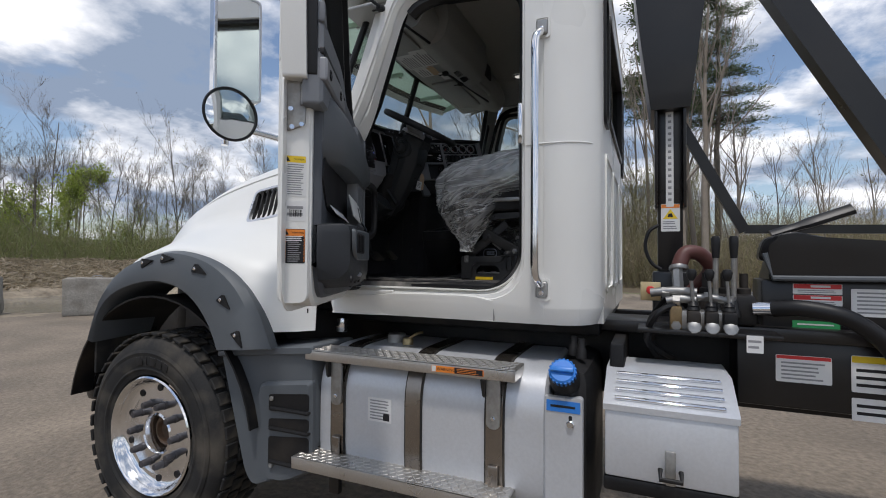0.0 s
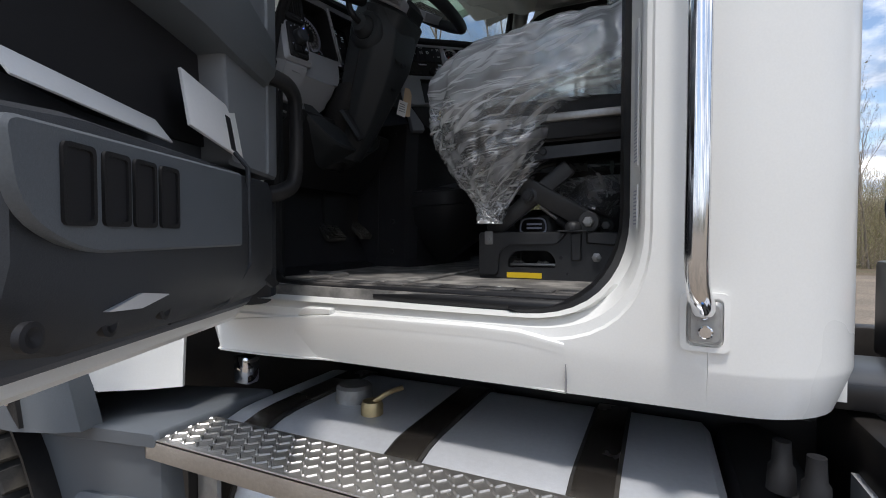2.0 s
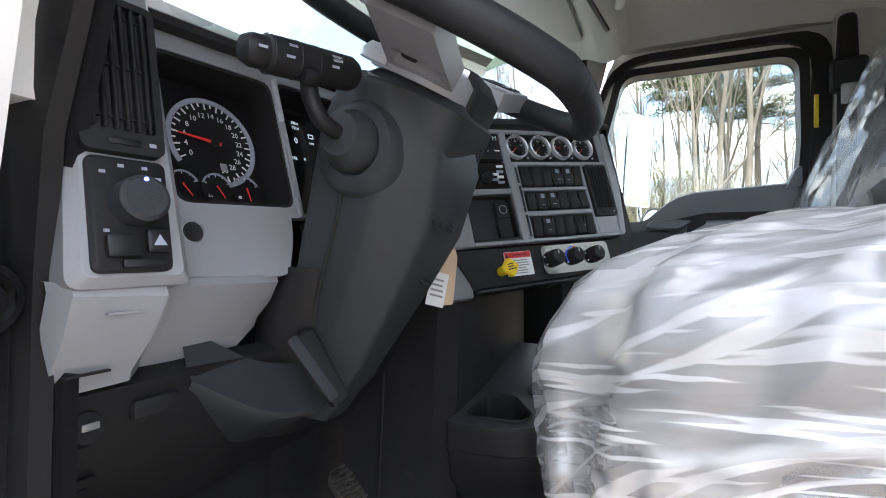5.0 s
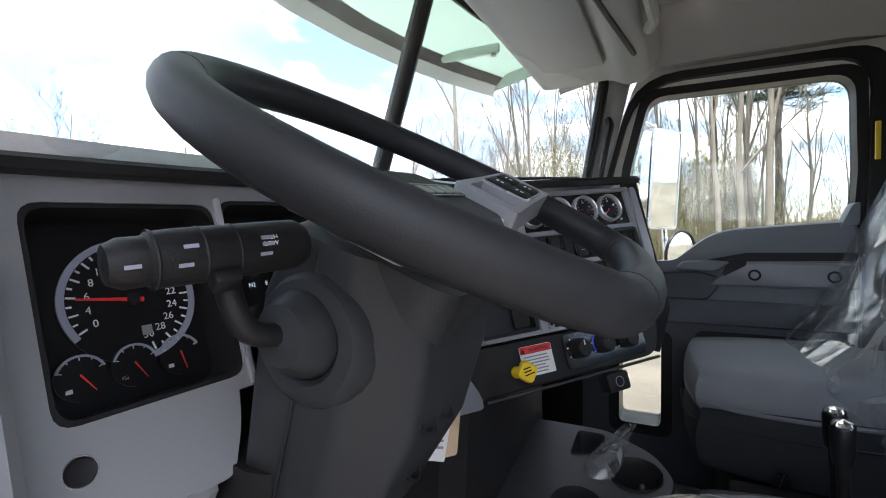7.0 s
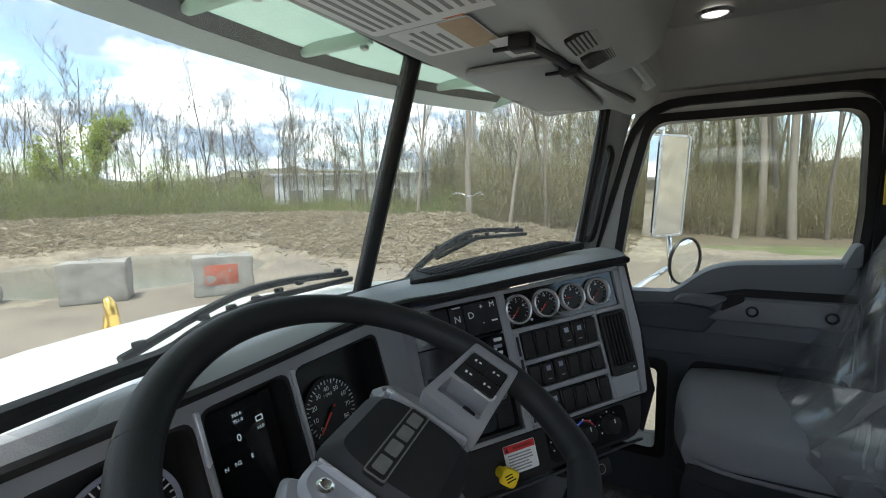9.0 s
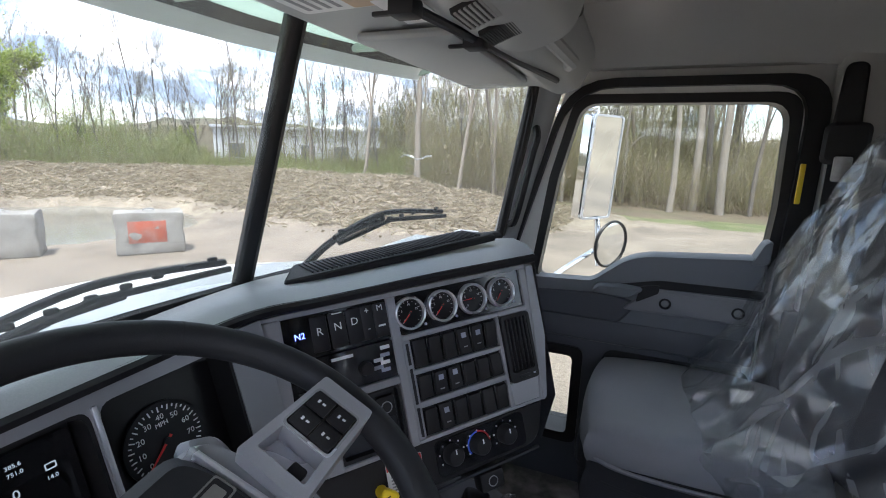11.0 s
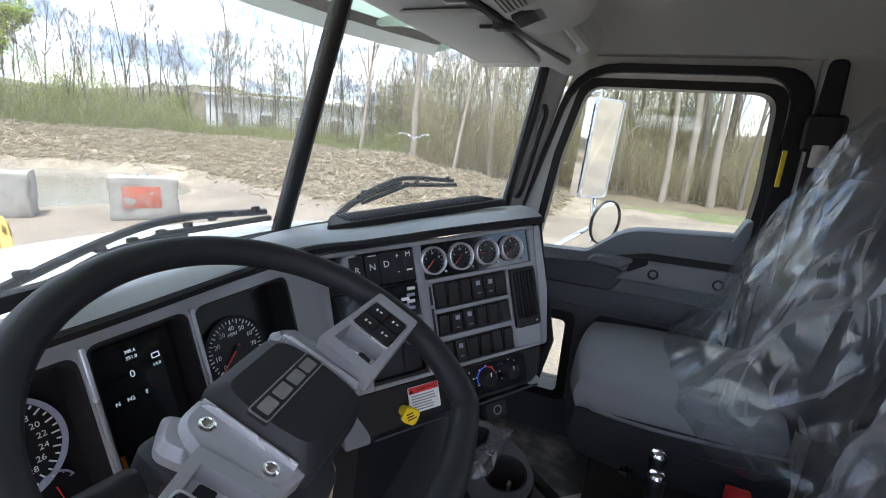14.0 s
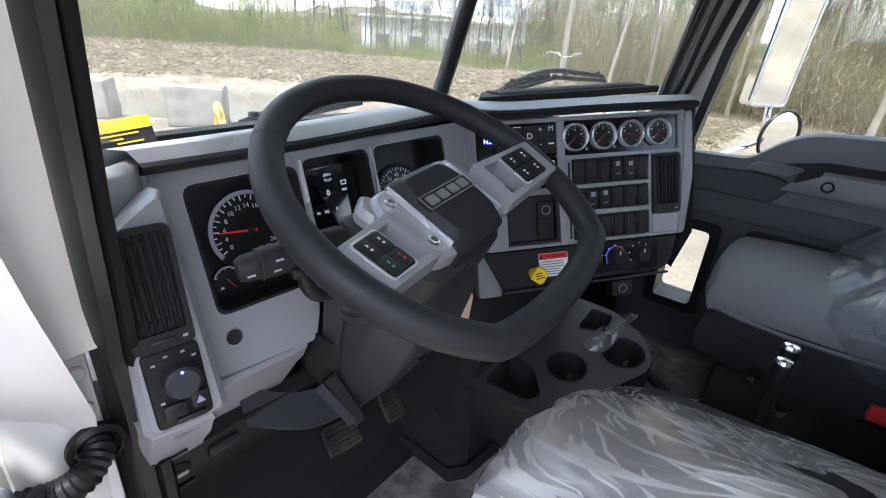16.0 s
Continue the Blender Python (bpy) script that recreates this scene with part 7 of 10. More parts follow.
    if is_driver:
        # map pocket, bulging lower trim, sloping arm rest
        rows = []
        for x, z0, z1, w in ((0.045, 1.33, 1.545, 0.10), (0.06, 1.322, 1.560, 0.135), (0.15, 1.322, 1.562, 0.168), (0.35, 1.328, 1.552, 0.190), (0.40, 1.330, 1.552, 0.203), (0.71, 1.338, 1.552, 0.206), (0.775, 1.368, 1.548, 0.190), (0.798, 1.41, 1.54, 0.11)):
            rows.append([(x, z0, 0.09), (x, z0 + 0.006, w - 0.035), (x, z0 + 0.03, w - 0.008), (x, z0 + 0.06, w), (x, z1 - 0.03, w), (x, z1 - 0.008, w - 0.008), (x, z1, w - 0.03), (x, z1, 0.09)])
        part("lower_bulge", bmof(loft, rows, True, True, M), M_TRIM, d, "bulging dark lower trim")
        part("lower_seam", bmof(tube, [tuple(M @ Vector(p)) for p in ((0.33, 1.585, 0.168), (0.325, 1.56, 0.187), (0.325, 1.40, 0.188), (0.40, 1.345, 0.180), (0.50, 1.335, 0.150))], 0.004, 8), M_TRIM, d)
        # flat black plate: the pocket's inner shade put into its colour
        part("pocket_back", bmof(prism, rounded([(0.26, 1.60), (0.56, 1.585), (0.72, 1.60), (0.79, 1.69), (0.76, 1.775), (0.32, 1.80), (0.30, 1.70)], 0.03, 4), 0.098, 0.106, M), M_INK, d, "map pocket back, blackened for the shade inside")
        g = part("switch_insert", bmof(prism, rounded([(0.405, 1.432), (0.73, 1.432), (0.79, 1.462), (0.80, 1.530), (0.405, 1.540)], [0.004, 0.05, 0.03, 0.012, 0.004], 5), 0.198, 0.209, M, 0.003), M_GREYPL, d, "grey-green panel with four slots")
        for x in (0.605, 0.648, 0.690, 0.735):
            part("slot", bmof(hoop, rrect(x - 0.018, 1.455, x + 0.018, 1.52, 0.006, 3), rrect(x - 0.014, 1.459, x + 0.014, 1.516, 0.005, 3), 0.207, 0.212, M), M_BLKPL, g)
            part("slot_dark", bmof(prism, rrect(x - 0.015, 1.458, x + 0.015, 1.517, 0.005, 3), 0.2075, 0.2095, M), M_INK, g)
        rows = []
        for x, zc, hh, w in ((0.785, 1.875, 0.115, 0.105), (0.735, 1.862, 0.115, 0.150), (0.60, 1.850, 0.105, 0.175), (0.42, 1.835, 0.090, 0.185), (0.30, 1.815, 0.072, 0.185), (0.17, 1.80, 0.055, 0.185), (0.10, 1.79, 0.045, 0.155)):
            rows.append([(x, zc - hh, 0.09), (x, zc - hh * 0.9, w - 0.02), (x, zc - hh * 0.5, w), (x, zc + hh * 0.4, w), (x, zc + hh * 0.8, w - 0.025), (x, zc + hh, 0.09)])
        part("arm_rest", bmof(loft, rows, True, True, M), M_GREYPL, d, "sloping slate-grey arm rest")
        part("upper_panel", bmof(prism, rounded([(0.055, 1.57), (0.30, 1.57), (0.33, 1.80), (0.34, 1.98), (0.055, 1.98)], 0.012, 4), 0.098, 0.150, M, 0.006), M_TRIMGREY, d, "plain blue-grey panel")
        part("edge_trim", bmof(box, (0.034, 1.425, 0.085), (0.045, 0.27, 0.10), 0.012, M), M_TRIM, d)
        part("upper_ridge", bmof(prism, [(0.122, 1.575), (0.132, 1.575), (0.132, 1.975), (0.122, 1.975)], 0.150, 0.156, M, 0.003), M_TRIMGREY, d)
        part("foot_lamp", bmof(prism, rounded([(0.60, 1.384), (0.65, 1.376), (0.70, 1.380), (0.65, 1.391)], 0.004, 3), 0.198, 0.207, M), M_BRIGHT, d, "clear low marker lamp")
        for x, z in ((0.765, 1.372), (0.68, 1.366), (0.59, 1.366)):
            part("trim_screw", bmof(lathe, [(0.012, 0), (0.012, 0.006), (0.008, 0.007), (0.0001, 0.003)], 14, M @ Matrix.Translation((x, z, 0.190))), M_INK, d)
        part("lower_recess", bmof(prism, rounded([(0.10, 1.345), (0.20, 1.385), (0.22, 1.372), (0.14, 1.340)], 0.006, 3), 0.160, 0.1665, M), M_INK, d)
        # grab handle with finger ribs
        line = bezier([(0.165, 1.778, 0.105), (0.140, 1.776, 0.150), (0.105, 1.770, 0.182), (0.076, 1.752, 0.193), (0.068, 1.725, 0.194), (0.066, 1.68, 0.195), (0.066, 1.62, 0.195), (0.068, 1.585, 0.193), (0.076, 1.556, 0.186), (0.098, 1.538, 0.160), (0.112, 1.530, 0.11)], 4)
        n = len(line)
        rows, side = [], Vector((0, 1, 0))
        for k, p in enumerate(line):
            d1 = (line[min(k + 1, n - 1)] - line[max(k - 1, 0)]).normalized()
            side = (side - d1 * side.dot(d1)).normalized()
            e = d1.cross(side)
            hw = 0.0175 - 0.0050 * math.sin(math.pi * k / (n - 1))
            rows.append([tuple(M @ (p + side * a + e * b)) for a, b in rrect(-hw, -hw, hw, hw, hw * 0.7, 3)])
        h = part("grab_handle", bmof(loft, rows, True, True), M_BLKPL, d, "ribbed dark grab handle", 50)
        for z in (1.738, 1.590):
            part("grip_ring", bmof(hoop, rrect(0.0525, 0.1815, 0.0795, 0.2085, 0.009, 3), rrect(0.057, 0.186, 0.075, 0.204, 0.007, 3), z - 0.0012, z + 0.0012, M @ axes((0, 0, 0), (1, 0, 0), (0, 0, 1), (0, 1, 0))), M_INK, h)
        for i in range(7):
            part("finger_slot", bmof(box, (0.0630, 1.608 + i * 0.0185, 0.2028), (0.020, 0.005, 0.0105), 0.002, M, 1), M_INK, h)
        # paper in the pocket
        k = thing("paper_folder", "white folded papers tucked in the door pocket", "paper")
        part("sheet", bmof(box, (0, 0, 0), (0.25, 0.040, 0.003), 0.001, M @ Matrix.Translation((0.585, 1.594, 0.125)) @ pose(0, 0, 0, -38, 0, 2)), M_PAPER, k)
        Q = M @ Matrix.Translation((0.365, 1.632, 0.150)) @ pose(0, 0, 0, -14, 6, 10)
        part("booklet", bmof(box, (0, 0, 0), (0.15, 0.090, 0.005), 0.001, Q), M_PAPER, k)
        part("print_mark", bmof(prism, rrect(-0.052, -0.040, -0.036, 0.022, 0.001), 0.0025, 0.0032, Q), M_INK, k)
        # jamb: latch and stickers on the rear edge
        J = axes(M @ Vector((0.822, 0, 0.026)), M.to_3x3() @ Vector((-0.24, 0, 0.97)), (0, 0, 1), M.to_3x3() @ Vector((0.97, 0, 0.24)))
        part("jamb_face", bmof(prism, rounded([(-0.047, 1.30), (0.045, 1.30), (0.048, 2.05), (-0.050, 2.05)], [0.03, 0.03, 0, 0], 4), -0.05, 0.006, J, 0.006), M_WHITE, d)
        part("jamb_upper", bmof(prism, [(-0.050, 2.04), (0.048, 2.04), (0.048, 2.66), (-0.050, 2.66)], -0.05, 0.006, J, 0.004), M_WHITE, d)
        T = lambda z, x=0.003: J @ Matrix.Translation((x, z, 0.0062))
        s = sticker(d, T(1.688), 0.060, 0.125, head=M_YELLOW, head_h=0.022, lines=14, text="CAUTION", name="caution_sticker", label="white sticker with yellow caution heading", seed=31)
        s = sticker(d, T(1.581), 0.060, 0.062, lines=2, name="bar_code_sticker", label="pale sticker with a bar code", seed=32)
        for i in range(11):
            part("code_bar", bmof(prism, rrect(-0.017 + i * 0.0034, -0.018, -0.017 + i * 0.0034 + 0.0012 * (1 + i % 2), 0.004, 0.0002, 2), 0.001, 0.0016, T(1.581)), M_INK, s)
        s = sticker(d, T(1.474), 0.060, 0.104, base=M_INK, head=M_ORANGE, head_h=0.021, lines=12, ink=M_GREYINK, text="WARNING", name="warning_sticker", label="black sticker with orange warning heading", seed=33, margin=0.16)
        part("title_print", bmof(bars, -0.026, 0.026, (0.029, 0.023, 0.017), 0.003, T(1.474), 0.0018, 3), M_PAPER, s)
        for i in range(9):
            for x in (-0.029, 0.026):
                part("hazard_stripe", bmof(prism, [(x, -0.047 + i * 0.009), (x + 0.003, -0.044 + i * 0.009), (x + 0.003, -0.039 + i * 0.009), (x, -0.042 + i * 0.009)], 0.0008, 0.0014, T(1.474)), M_ORANGE, s)
        part("upper_print", bmof(bars, -0.02, 0.03, [2.32 - i * 0.012 for i in range(9)], 0.005, J, 0.0075, 5), M_GREYINK, d)
        part("code_square", bmof(prism, rrect(-0.012, 2.125, 0.018, 2.155, 0.001), 0.006, 0.0075, J), M_GREYINK, d)
        part("code_square", bmof(prism, rrect(-0.012, 2.175, 0.018, 2.205, 0.001), 0.006, 0.0075, J), M_GREYINK, d)
        l = part("latch", bmof(prism, rounded([(-0.025, 1.82), (0.030, 1.845), (0.034, 1.99), (0.018, 2.02), (-0.028, 2.035)], 0.01, 4), 0.004, 0.016, J, 0.003), M_STEELG, d, "pressed zinc door latch")
        for x, z in ((-0.010, 1.835), (0.018, 1.845), (-0.014, 2.012), (0.014, 2.005), (-0.014, 1.89)):
            part("latch_screw", bmof(disc, (x, z, 0.015), 0.008, 0.004, J, 12, 0.001), M_POLISH, l)
        part("striker_jaw", bmof(prism, rounded([(0.012, 1.90), (0.045, 1.91), (0.040, 1.93), (0.045, 1.955), (0.012, 1.97)], 0.006, 3), 0.012, 0.024, J, 0.002), M_STEELG, l)
        part("drain_slot", bmof(prism, rrect(-0.006, 1.268, 0.002, 1.282, 0.002), 0.014, 0.0165, M @ Matrix.Translation((0.80, 0, 0.05))), M_INK, d)
    else:
        part("lock_button", bmof(prism, rrect(0.29, 1.955, 0.36, 1.975, 0.006), 0.112, 0.120, M, 0.002), M_BRIGHT, d)
        part("front_ledge", bmof(prism, rounded([(0.07, 1.925), (0.50, 1.925), (0.55, 1.995), (0.47, 2.015), (0.07, 1.99)], 0.015, 4), 0.10, 0.122, M, 0.006), M_DOORTRIM, d)
        part("pull_handle", bmof(prism, rounded([(0.41, 2.020), (0.52, 2.012), (0.56, 2.045), (0.50, 2.050), (0.43, 2.045)], 0.012, 4), 0.10, 0.150, M, 0.006), M_TRIMGREY, d, "grey pull handle")
        part("handle_gap", bmof(prism, rounded([(0.54, 2.00), (0.60, 2.035), (0.60, 2.06), (0.55, 2.05)], 0.008, 3), 0.10, 0.1285, M), M_INK, d)
        part("lower_moulding", bmof(prism, rounded([(0.40, 1.85), (0.86, 1.85), (0.86, 1.93), (0.07, 1.93), (0.07, 1.86)], 0.012, 4), 0.10, 0.118, M, 0.006), M_DOORTRIM, d)
        # thin black plate painted in for the shade of a door pocket
        part("pocket_recess", bmof(prism, rounded([(0.44, 1.70), (0.86, 1.70), (0.86, 1.83), (0.47, 1.83)], 0.03, 4), 0.104, 0.108, M), M_INK, d)
    # mirrors on their arms belong to the door
    return d


driver_door = door("driver_door", DOOR_DRIVER, "open white cab door with dark inner trim and stickers", True)
door("passenger_door", DOOR_PASSENGER, "closed cab door with large window and dark trim", False)


def mirrors(name, M, rect_c, round_c, n, label):
    m = thing(name, label, "mirror", "door mirrors")
    n = Vector(n).normalized()
    F = facing(rect_c, n)
    part("housing", bmof(prism, rrect(-0.092, -0.215, 0.092, 0.215, 0.02, 4), -0.05, 0.0, F, 0.01), M_POLISH, m, "bright mirror housing")
    part("glass", bmof(prism, rrect(-0.084, -0.207, 0.084, 0.207, 0.015, 4), 0.0, 0.004, F), M_MIRROR, m)
    part("rim", bmof(hoop, rrect(-0.092, -0.215, 0.092, 0.215, 0.02, 4), rrect(-0.084, -0.207, 0.084, 0.207, 0.015, 4), 0.0, 0.007, F), M_BRIGHT, m)
    G = facing(round_c, n)
    part("round_back", bmof(lathe, [(0.0001, -0.045), (0.06, -0.04), (0.095, -0.015), (0.103, 0.0)], 32, G), M_POLISH, m)
    part("round_glass", bmof(lathe, [(0.0001, 0.012), (0.04, 0.0105), (0.07, 0.0065), (0.096, 0.0005)], 32, G), M_MIRROR, m, "convex round mirror")
    part("round_rim", bmof(lathe, [(0.095, 0.0), (0.097, 0.006), (0.103, 0.006), (0.106, 0.0), (0.103, -0.006)], 40, G), M_HOSE, m)
    a, b = Vector(rect_c), Vector(round_c)
    back = -n * 0.06
    part("post", bmof(tube, [a + back + Vector((0, 0, 0.25)), b + back + Vector((0, 0, -0.11))], 0.014, 10), M_POLISH, m)
    for z, tgt in ((0.24, Vector(M @ Vector((0.20, 2.56, -0.01)))), (-0.03, Vector(M @ Vector((0.16, 1.90, -0.01))))):
        p = (a if z > 0 else b) + back + Vector((0, 0, z))
        part("arm", bmof(tube, bezier([p, p.lerp(tgt, 0.5) + Vector((0, 0, 0.01)), tgt], 6), 0.013, 10), M_POLISH, m)
    part("clamp", bmof(tube, [b, b + back], 0.012, 8), M_BLKPL, m)
    return m


mirrors("driver_mirror", DOOR_DRIVER, (-1.575, -0.828, 2.29), (-1.545, -0.886, 1.995), (0.93, -0.36, 0.02), "bright rectangular and round door mirrors")
mirrors("passenger_mirror", DOOR_PASSENGER, (-1.075, 1.985, 2.375), (-1.01, 2.02, 2.052), (0.82, -0.57, -0.065), "bright rectangular and round door mirrors")


def handrail():
    r = thing("cab_handrail", "polished vertical grab rail beside the door opening", "handrail")
    pts = bezier([(-0.445, -0.372, 2.345), (-0.45, -0.405, 2.325), (-0.46, -0.430, 2.28), (-0.46, -0.432, 2.1), (-0.46, -0.432, 1.6), (-0.46, -0.430, 1.40), (-0.45, -0.405, 1.352), (-0.447, -0.378, 1.338)], 5)
    part("rail", bmof(tube, pts, 0.0155, 14), M_POLISH, r)
    for z in (2.36, 1.322):
        F = axes((-0.445, SKIN, z), (1, 0, 0), (0, 0, 1), (0, -1, 0))
        part("mount_recess", bmof(hoop, rrect(-0.032, -0.043, 0.032, 0.043, 0.012, 4), rrect(-0.024, -0.035, 0.024, 0.035, 0.010, 4), 0.0, 0.006, F), M_WHITE, r)
        mt = part("mount", bmof(prism, rrect(-0.022, -0.031, 0.022, 0.031, 0.01, 4), 0.0, 0.012, F, 0.004), M_STEELG, r)
        part("bolt", bmof(disc, (0, -0.012, 0.013), 0.010, 0.008, F, 10, 0.002), M_POLISH, mt)
    part("striker", bmof(box, (-0.528, -0.385, 1.98), (0.018, 0.03, 0.16), 0.004), M_POLISH, r)


handrail()


# ---- floor ----
def cab_floor():
    bm = bmof(prism, [(-1.51, -0.325), (-0.44, -0.325), (-0.34, -0.27), (-0.285, -0.16), (-0.285, 1.28), (-0.34, 1.39), (-0.44, 1.445), (-1.51, 1.445)], FLOOR - 0.04, FLOOR)
    single("floor", bm, M_FLOORMAT, "dusty black rubber cab floor mat", "floor", kind="structure")
    # raised welt of the mat in front of the driver seat
    q = part("trim_mat_welt", bmof(tube, bezier([(-1.46, -0.026, FLOOR), (-1.36, -0.040, FLOOR), (-1.312, -0.049, FLOOR), (-1.300, -0.090, FLOOR), (-1.279, -0.164, FLOOR), (-1.186, -0.205, FLOOR), (-1.109, -0.204, FLOOR), (-1.055, -0.190, FLOOR), (-1.038, -0.10, FLOOR), (-1.040, 0.10, FLOOR), (-1.042, 0.41, FLOOR)], 6), 0.008, 8), M_FLOORMAT)
    tagged(q, "raised welt of the rubber mat", "floor mat", kind="structure")
    s = thing("sill_plate", "ribbed black plastic sill plate along the door opening", "sill plate")
    part("plate", bmof(box, (-0.90, -0.262, FLOOR + 0.002), (0.72, 0.085, 0.012), 0.004), M_SILLPL, s)
    part("sill_seal", bmof(tube, bezier([(-1.408, -0.236, 1.42), (-1.398, -0.242, 1.365), (-1.345, -0.268, 1.333), (-1.26, -0.292, 1.326), (-1.10, -0.308, 1.322), (-0.80, -0.318, 1.322), (-0.56, -0.318, 1.322)], 6), 0.015, 10), M_HOSE, s, "black rubber sill seal")
    part("sill_gap", bmof(tube, bezier([(-1.34, -0.262, 1.336), (-1.24, -0.290, 1.336), (-1.09, -0.300, 1.336), (-0.56, -0.302, 1.336)], 6), 0.006, 8), M_INK, s)
    for i in range(8):
        for j in range(7):
            part("rib", bmof(box, (-1.185 + i * 0.078 if i < 4 else -0.873 + (i - 4) * 0.078, -0.294 + j * 0.0065, FLOOR + 0.009), (0.072, 0.0032, 0.004), 0.001, None, 1), M_SILLPL, s)
    for x in (-1.075, -0.80):
        part("screw", bmof(disc, (x, -0.232, FLOOR + 0.007), 0.008, 0.003, None, 12, 0.001), M_STEELG, s)
    # toe board and the bulge of the floor at the kick panel
    q = part("trim_toe_board", bmof(loft, [[(-1.42, y, FLOOR - 0.01), (-1.50, y, FLOOR + 0.02), (-1.58, y, FLOOR + 0.16), (-1.60, y, FLOOR + 0.5)] for y in (-0.30, 0.05, 0.40)]), M_FOOT)
    tagged(q, "dark moulded toe board under the dash", "toe board", kind="structure")
    q = part("trim_kick_panel", bmof(box, (-1.48, -0.232, 1.60), (0.16, 0.04, 0.56), 0.015), M_FOOT)
    tagged(q, "dark kick panel beside the pedals", "kick panel", kind="structure")
    q = part("trim_kick_panel", bmof(box, (-1.44, 1.385, 1.66), (0.26, 0.04, 0.66), 0.015), M_FOOT)
    tagged(q, "dark kick panel in the passenger footwell", "kick panel", kind="structure")
    q = part("trim_toe_board", bmof(loft, [[(-1.40, y, FLOOR - 0.01), (-1.48, y, FLOOR + 0.02), (-1.56, y, FLOOR + 0.16), (-1.58, y, FLOOR + 0.62)] for y in (0.90, 1.15, 1.40)]), M_FOOT)
    tagged(q, "dark moulded toe board in the passenger footwell", "toe board", kind="structure")


cab_floor()


def pedal(name, c, w, h, n, label, rows):
    p = thing(name, label, "pedal", "pedals")
    F = facing(c, n)
    part("pad", bmof(prism, rounded([(-w / 2, -h / 2), (w / 2, -h / 2), (w * 0.46, h / 2), (-w * 0.46, h / 2)], 0.01, 4), -0.008, 0.006, F, 0.003), M_RUBBER, p)
    for i in range(rows):
        for k in range(3):
            part("grip_block", bmof(box, ((k - 1) * w * 0.30, -h / 2 + h * (i + 0.5) / rows, 0.008), (w * 0.26, h / rows * 0.66, 0.006), 0.0015, F, 1), M_RUBBER, p)
    part("lever", bmof(tube, bezier([tuple(F @ Vector((0, 0, -0.01))), tuple(F @ Vector((0, 0.10, -0.06))), tuple(F @ Vector((0.01, 0.30, -0.03)))], 6), 0.011, 8), M_CHASSIS, p)


pedal("brake_pedal", (-1.540, 0.182, 1.456), 0.090, 0.070, (0.62, -0.10, 0.75), "worn black rubber brake pedal", 6)
pedal("accelerator_pedal", (-1.528, 0.330, 1.468), 0.055, 0.095, (0.55, -0.12, 0.80), "ribbed black accelerator pedal", 9)


# ---- seats ----
def cushion(name, parent, c, size, material, label="", crown=0.03, M=None, n=10):
    """A padded block: rounded plan and a crowned top."""
    bm = bmesh.new()
    t = bmesh.new()
    bmesh.ops.create_cube(t, size=1.0)
    bmesh.ops.subdivide_edges(t, edges=t.edges[:], cuts=n, use_grid_fill=True)
    for v in t.verts:
        p = v.co * 2
        q = Vector((p.x * math.sqrt(1 - p.y ** 2 * 0.16 - p.z ** 2 * 0.10), p.y * math.sqrt(1 - p.x ** 2 * 0.12 - p.z ** 2 * 0.10), p.z * math.sqrt(1 - p.x ** 2 * 0.22 - p.y ** 2 * 0.22)))
        q.z += crown * (1 - p.x ** 2) * (1 - p.y ** 2) / size[2] * (1 if p.z > 0 else 0)
        v.co = Vector((q.x * size[0] / 2, q.y * size[1] / 2, q.z * size[2] / 2)) + Vector(c)
    merge(bm, t, M)
    return part(name, bm, material, parent, label, 60)


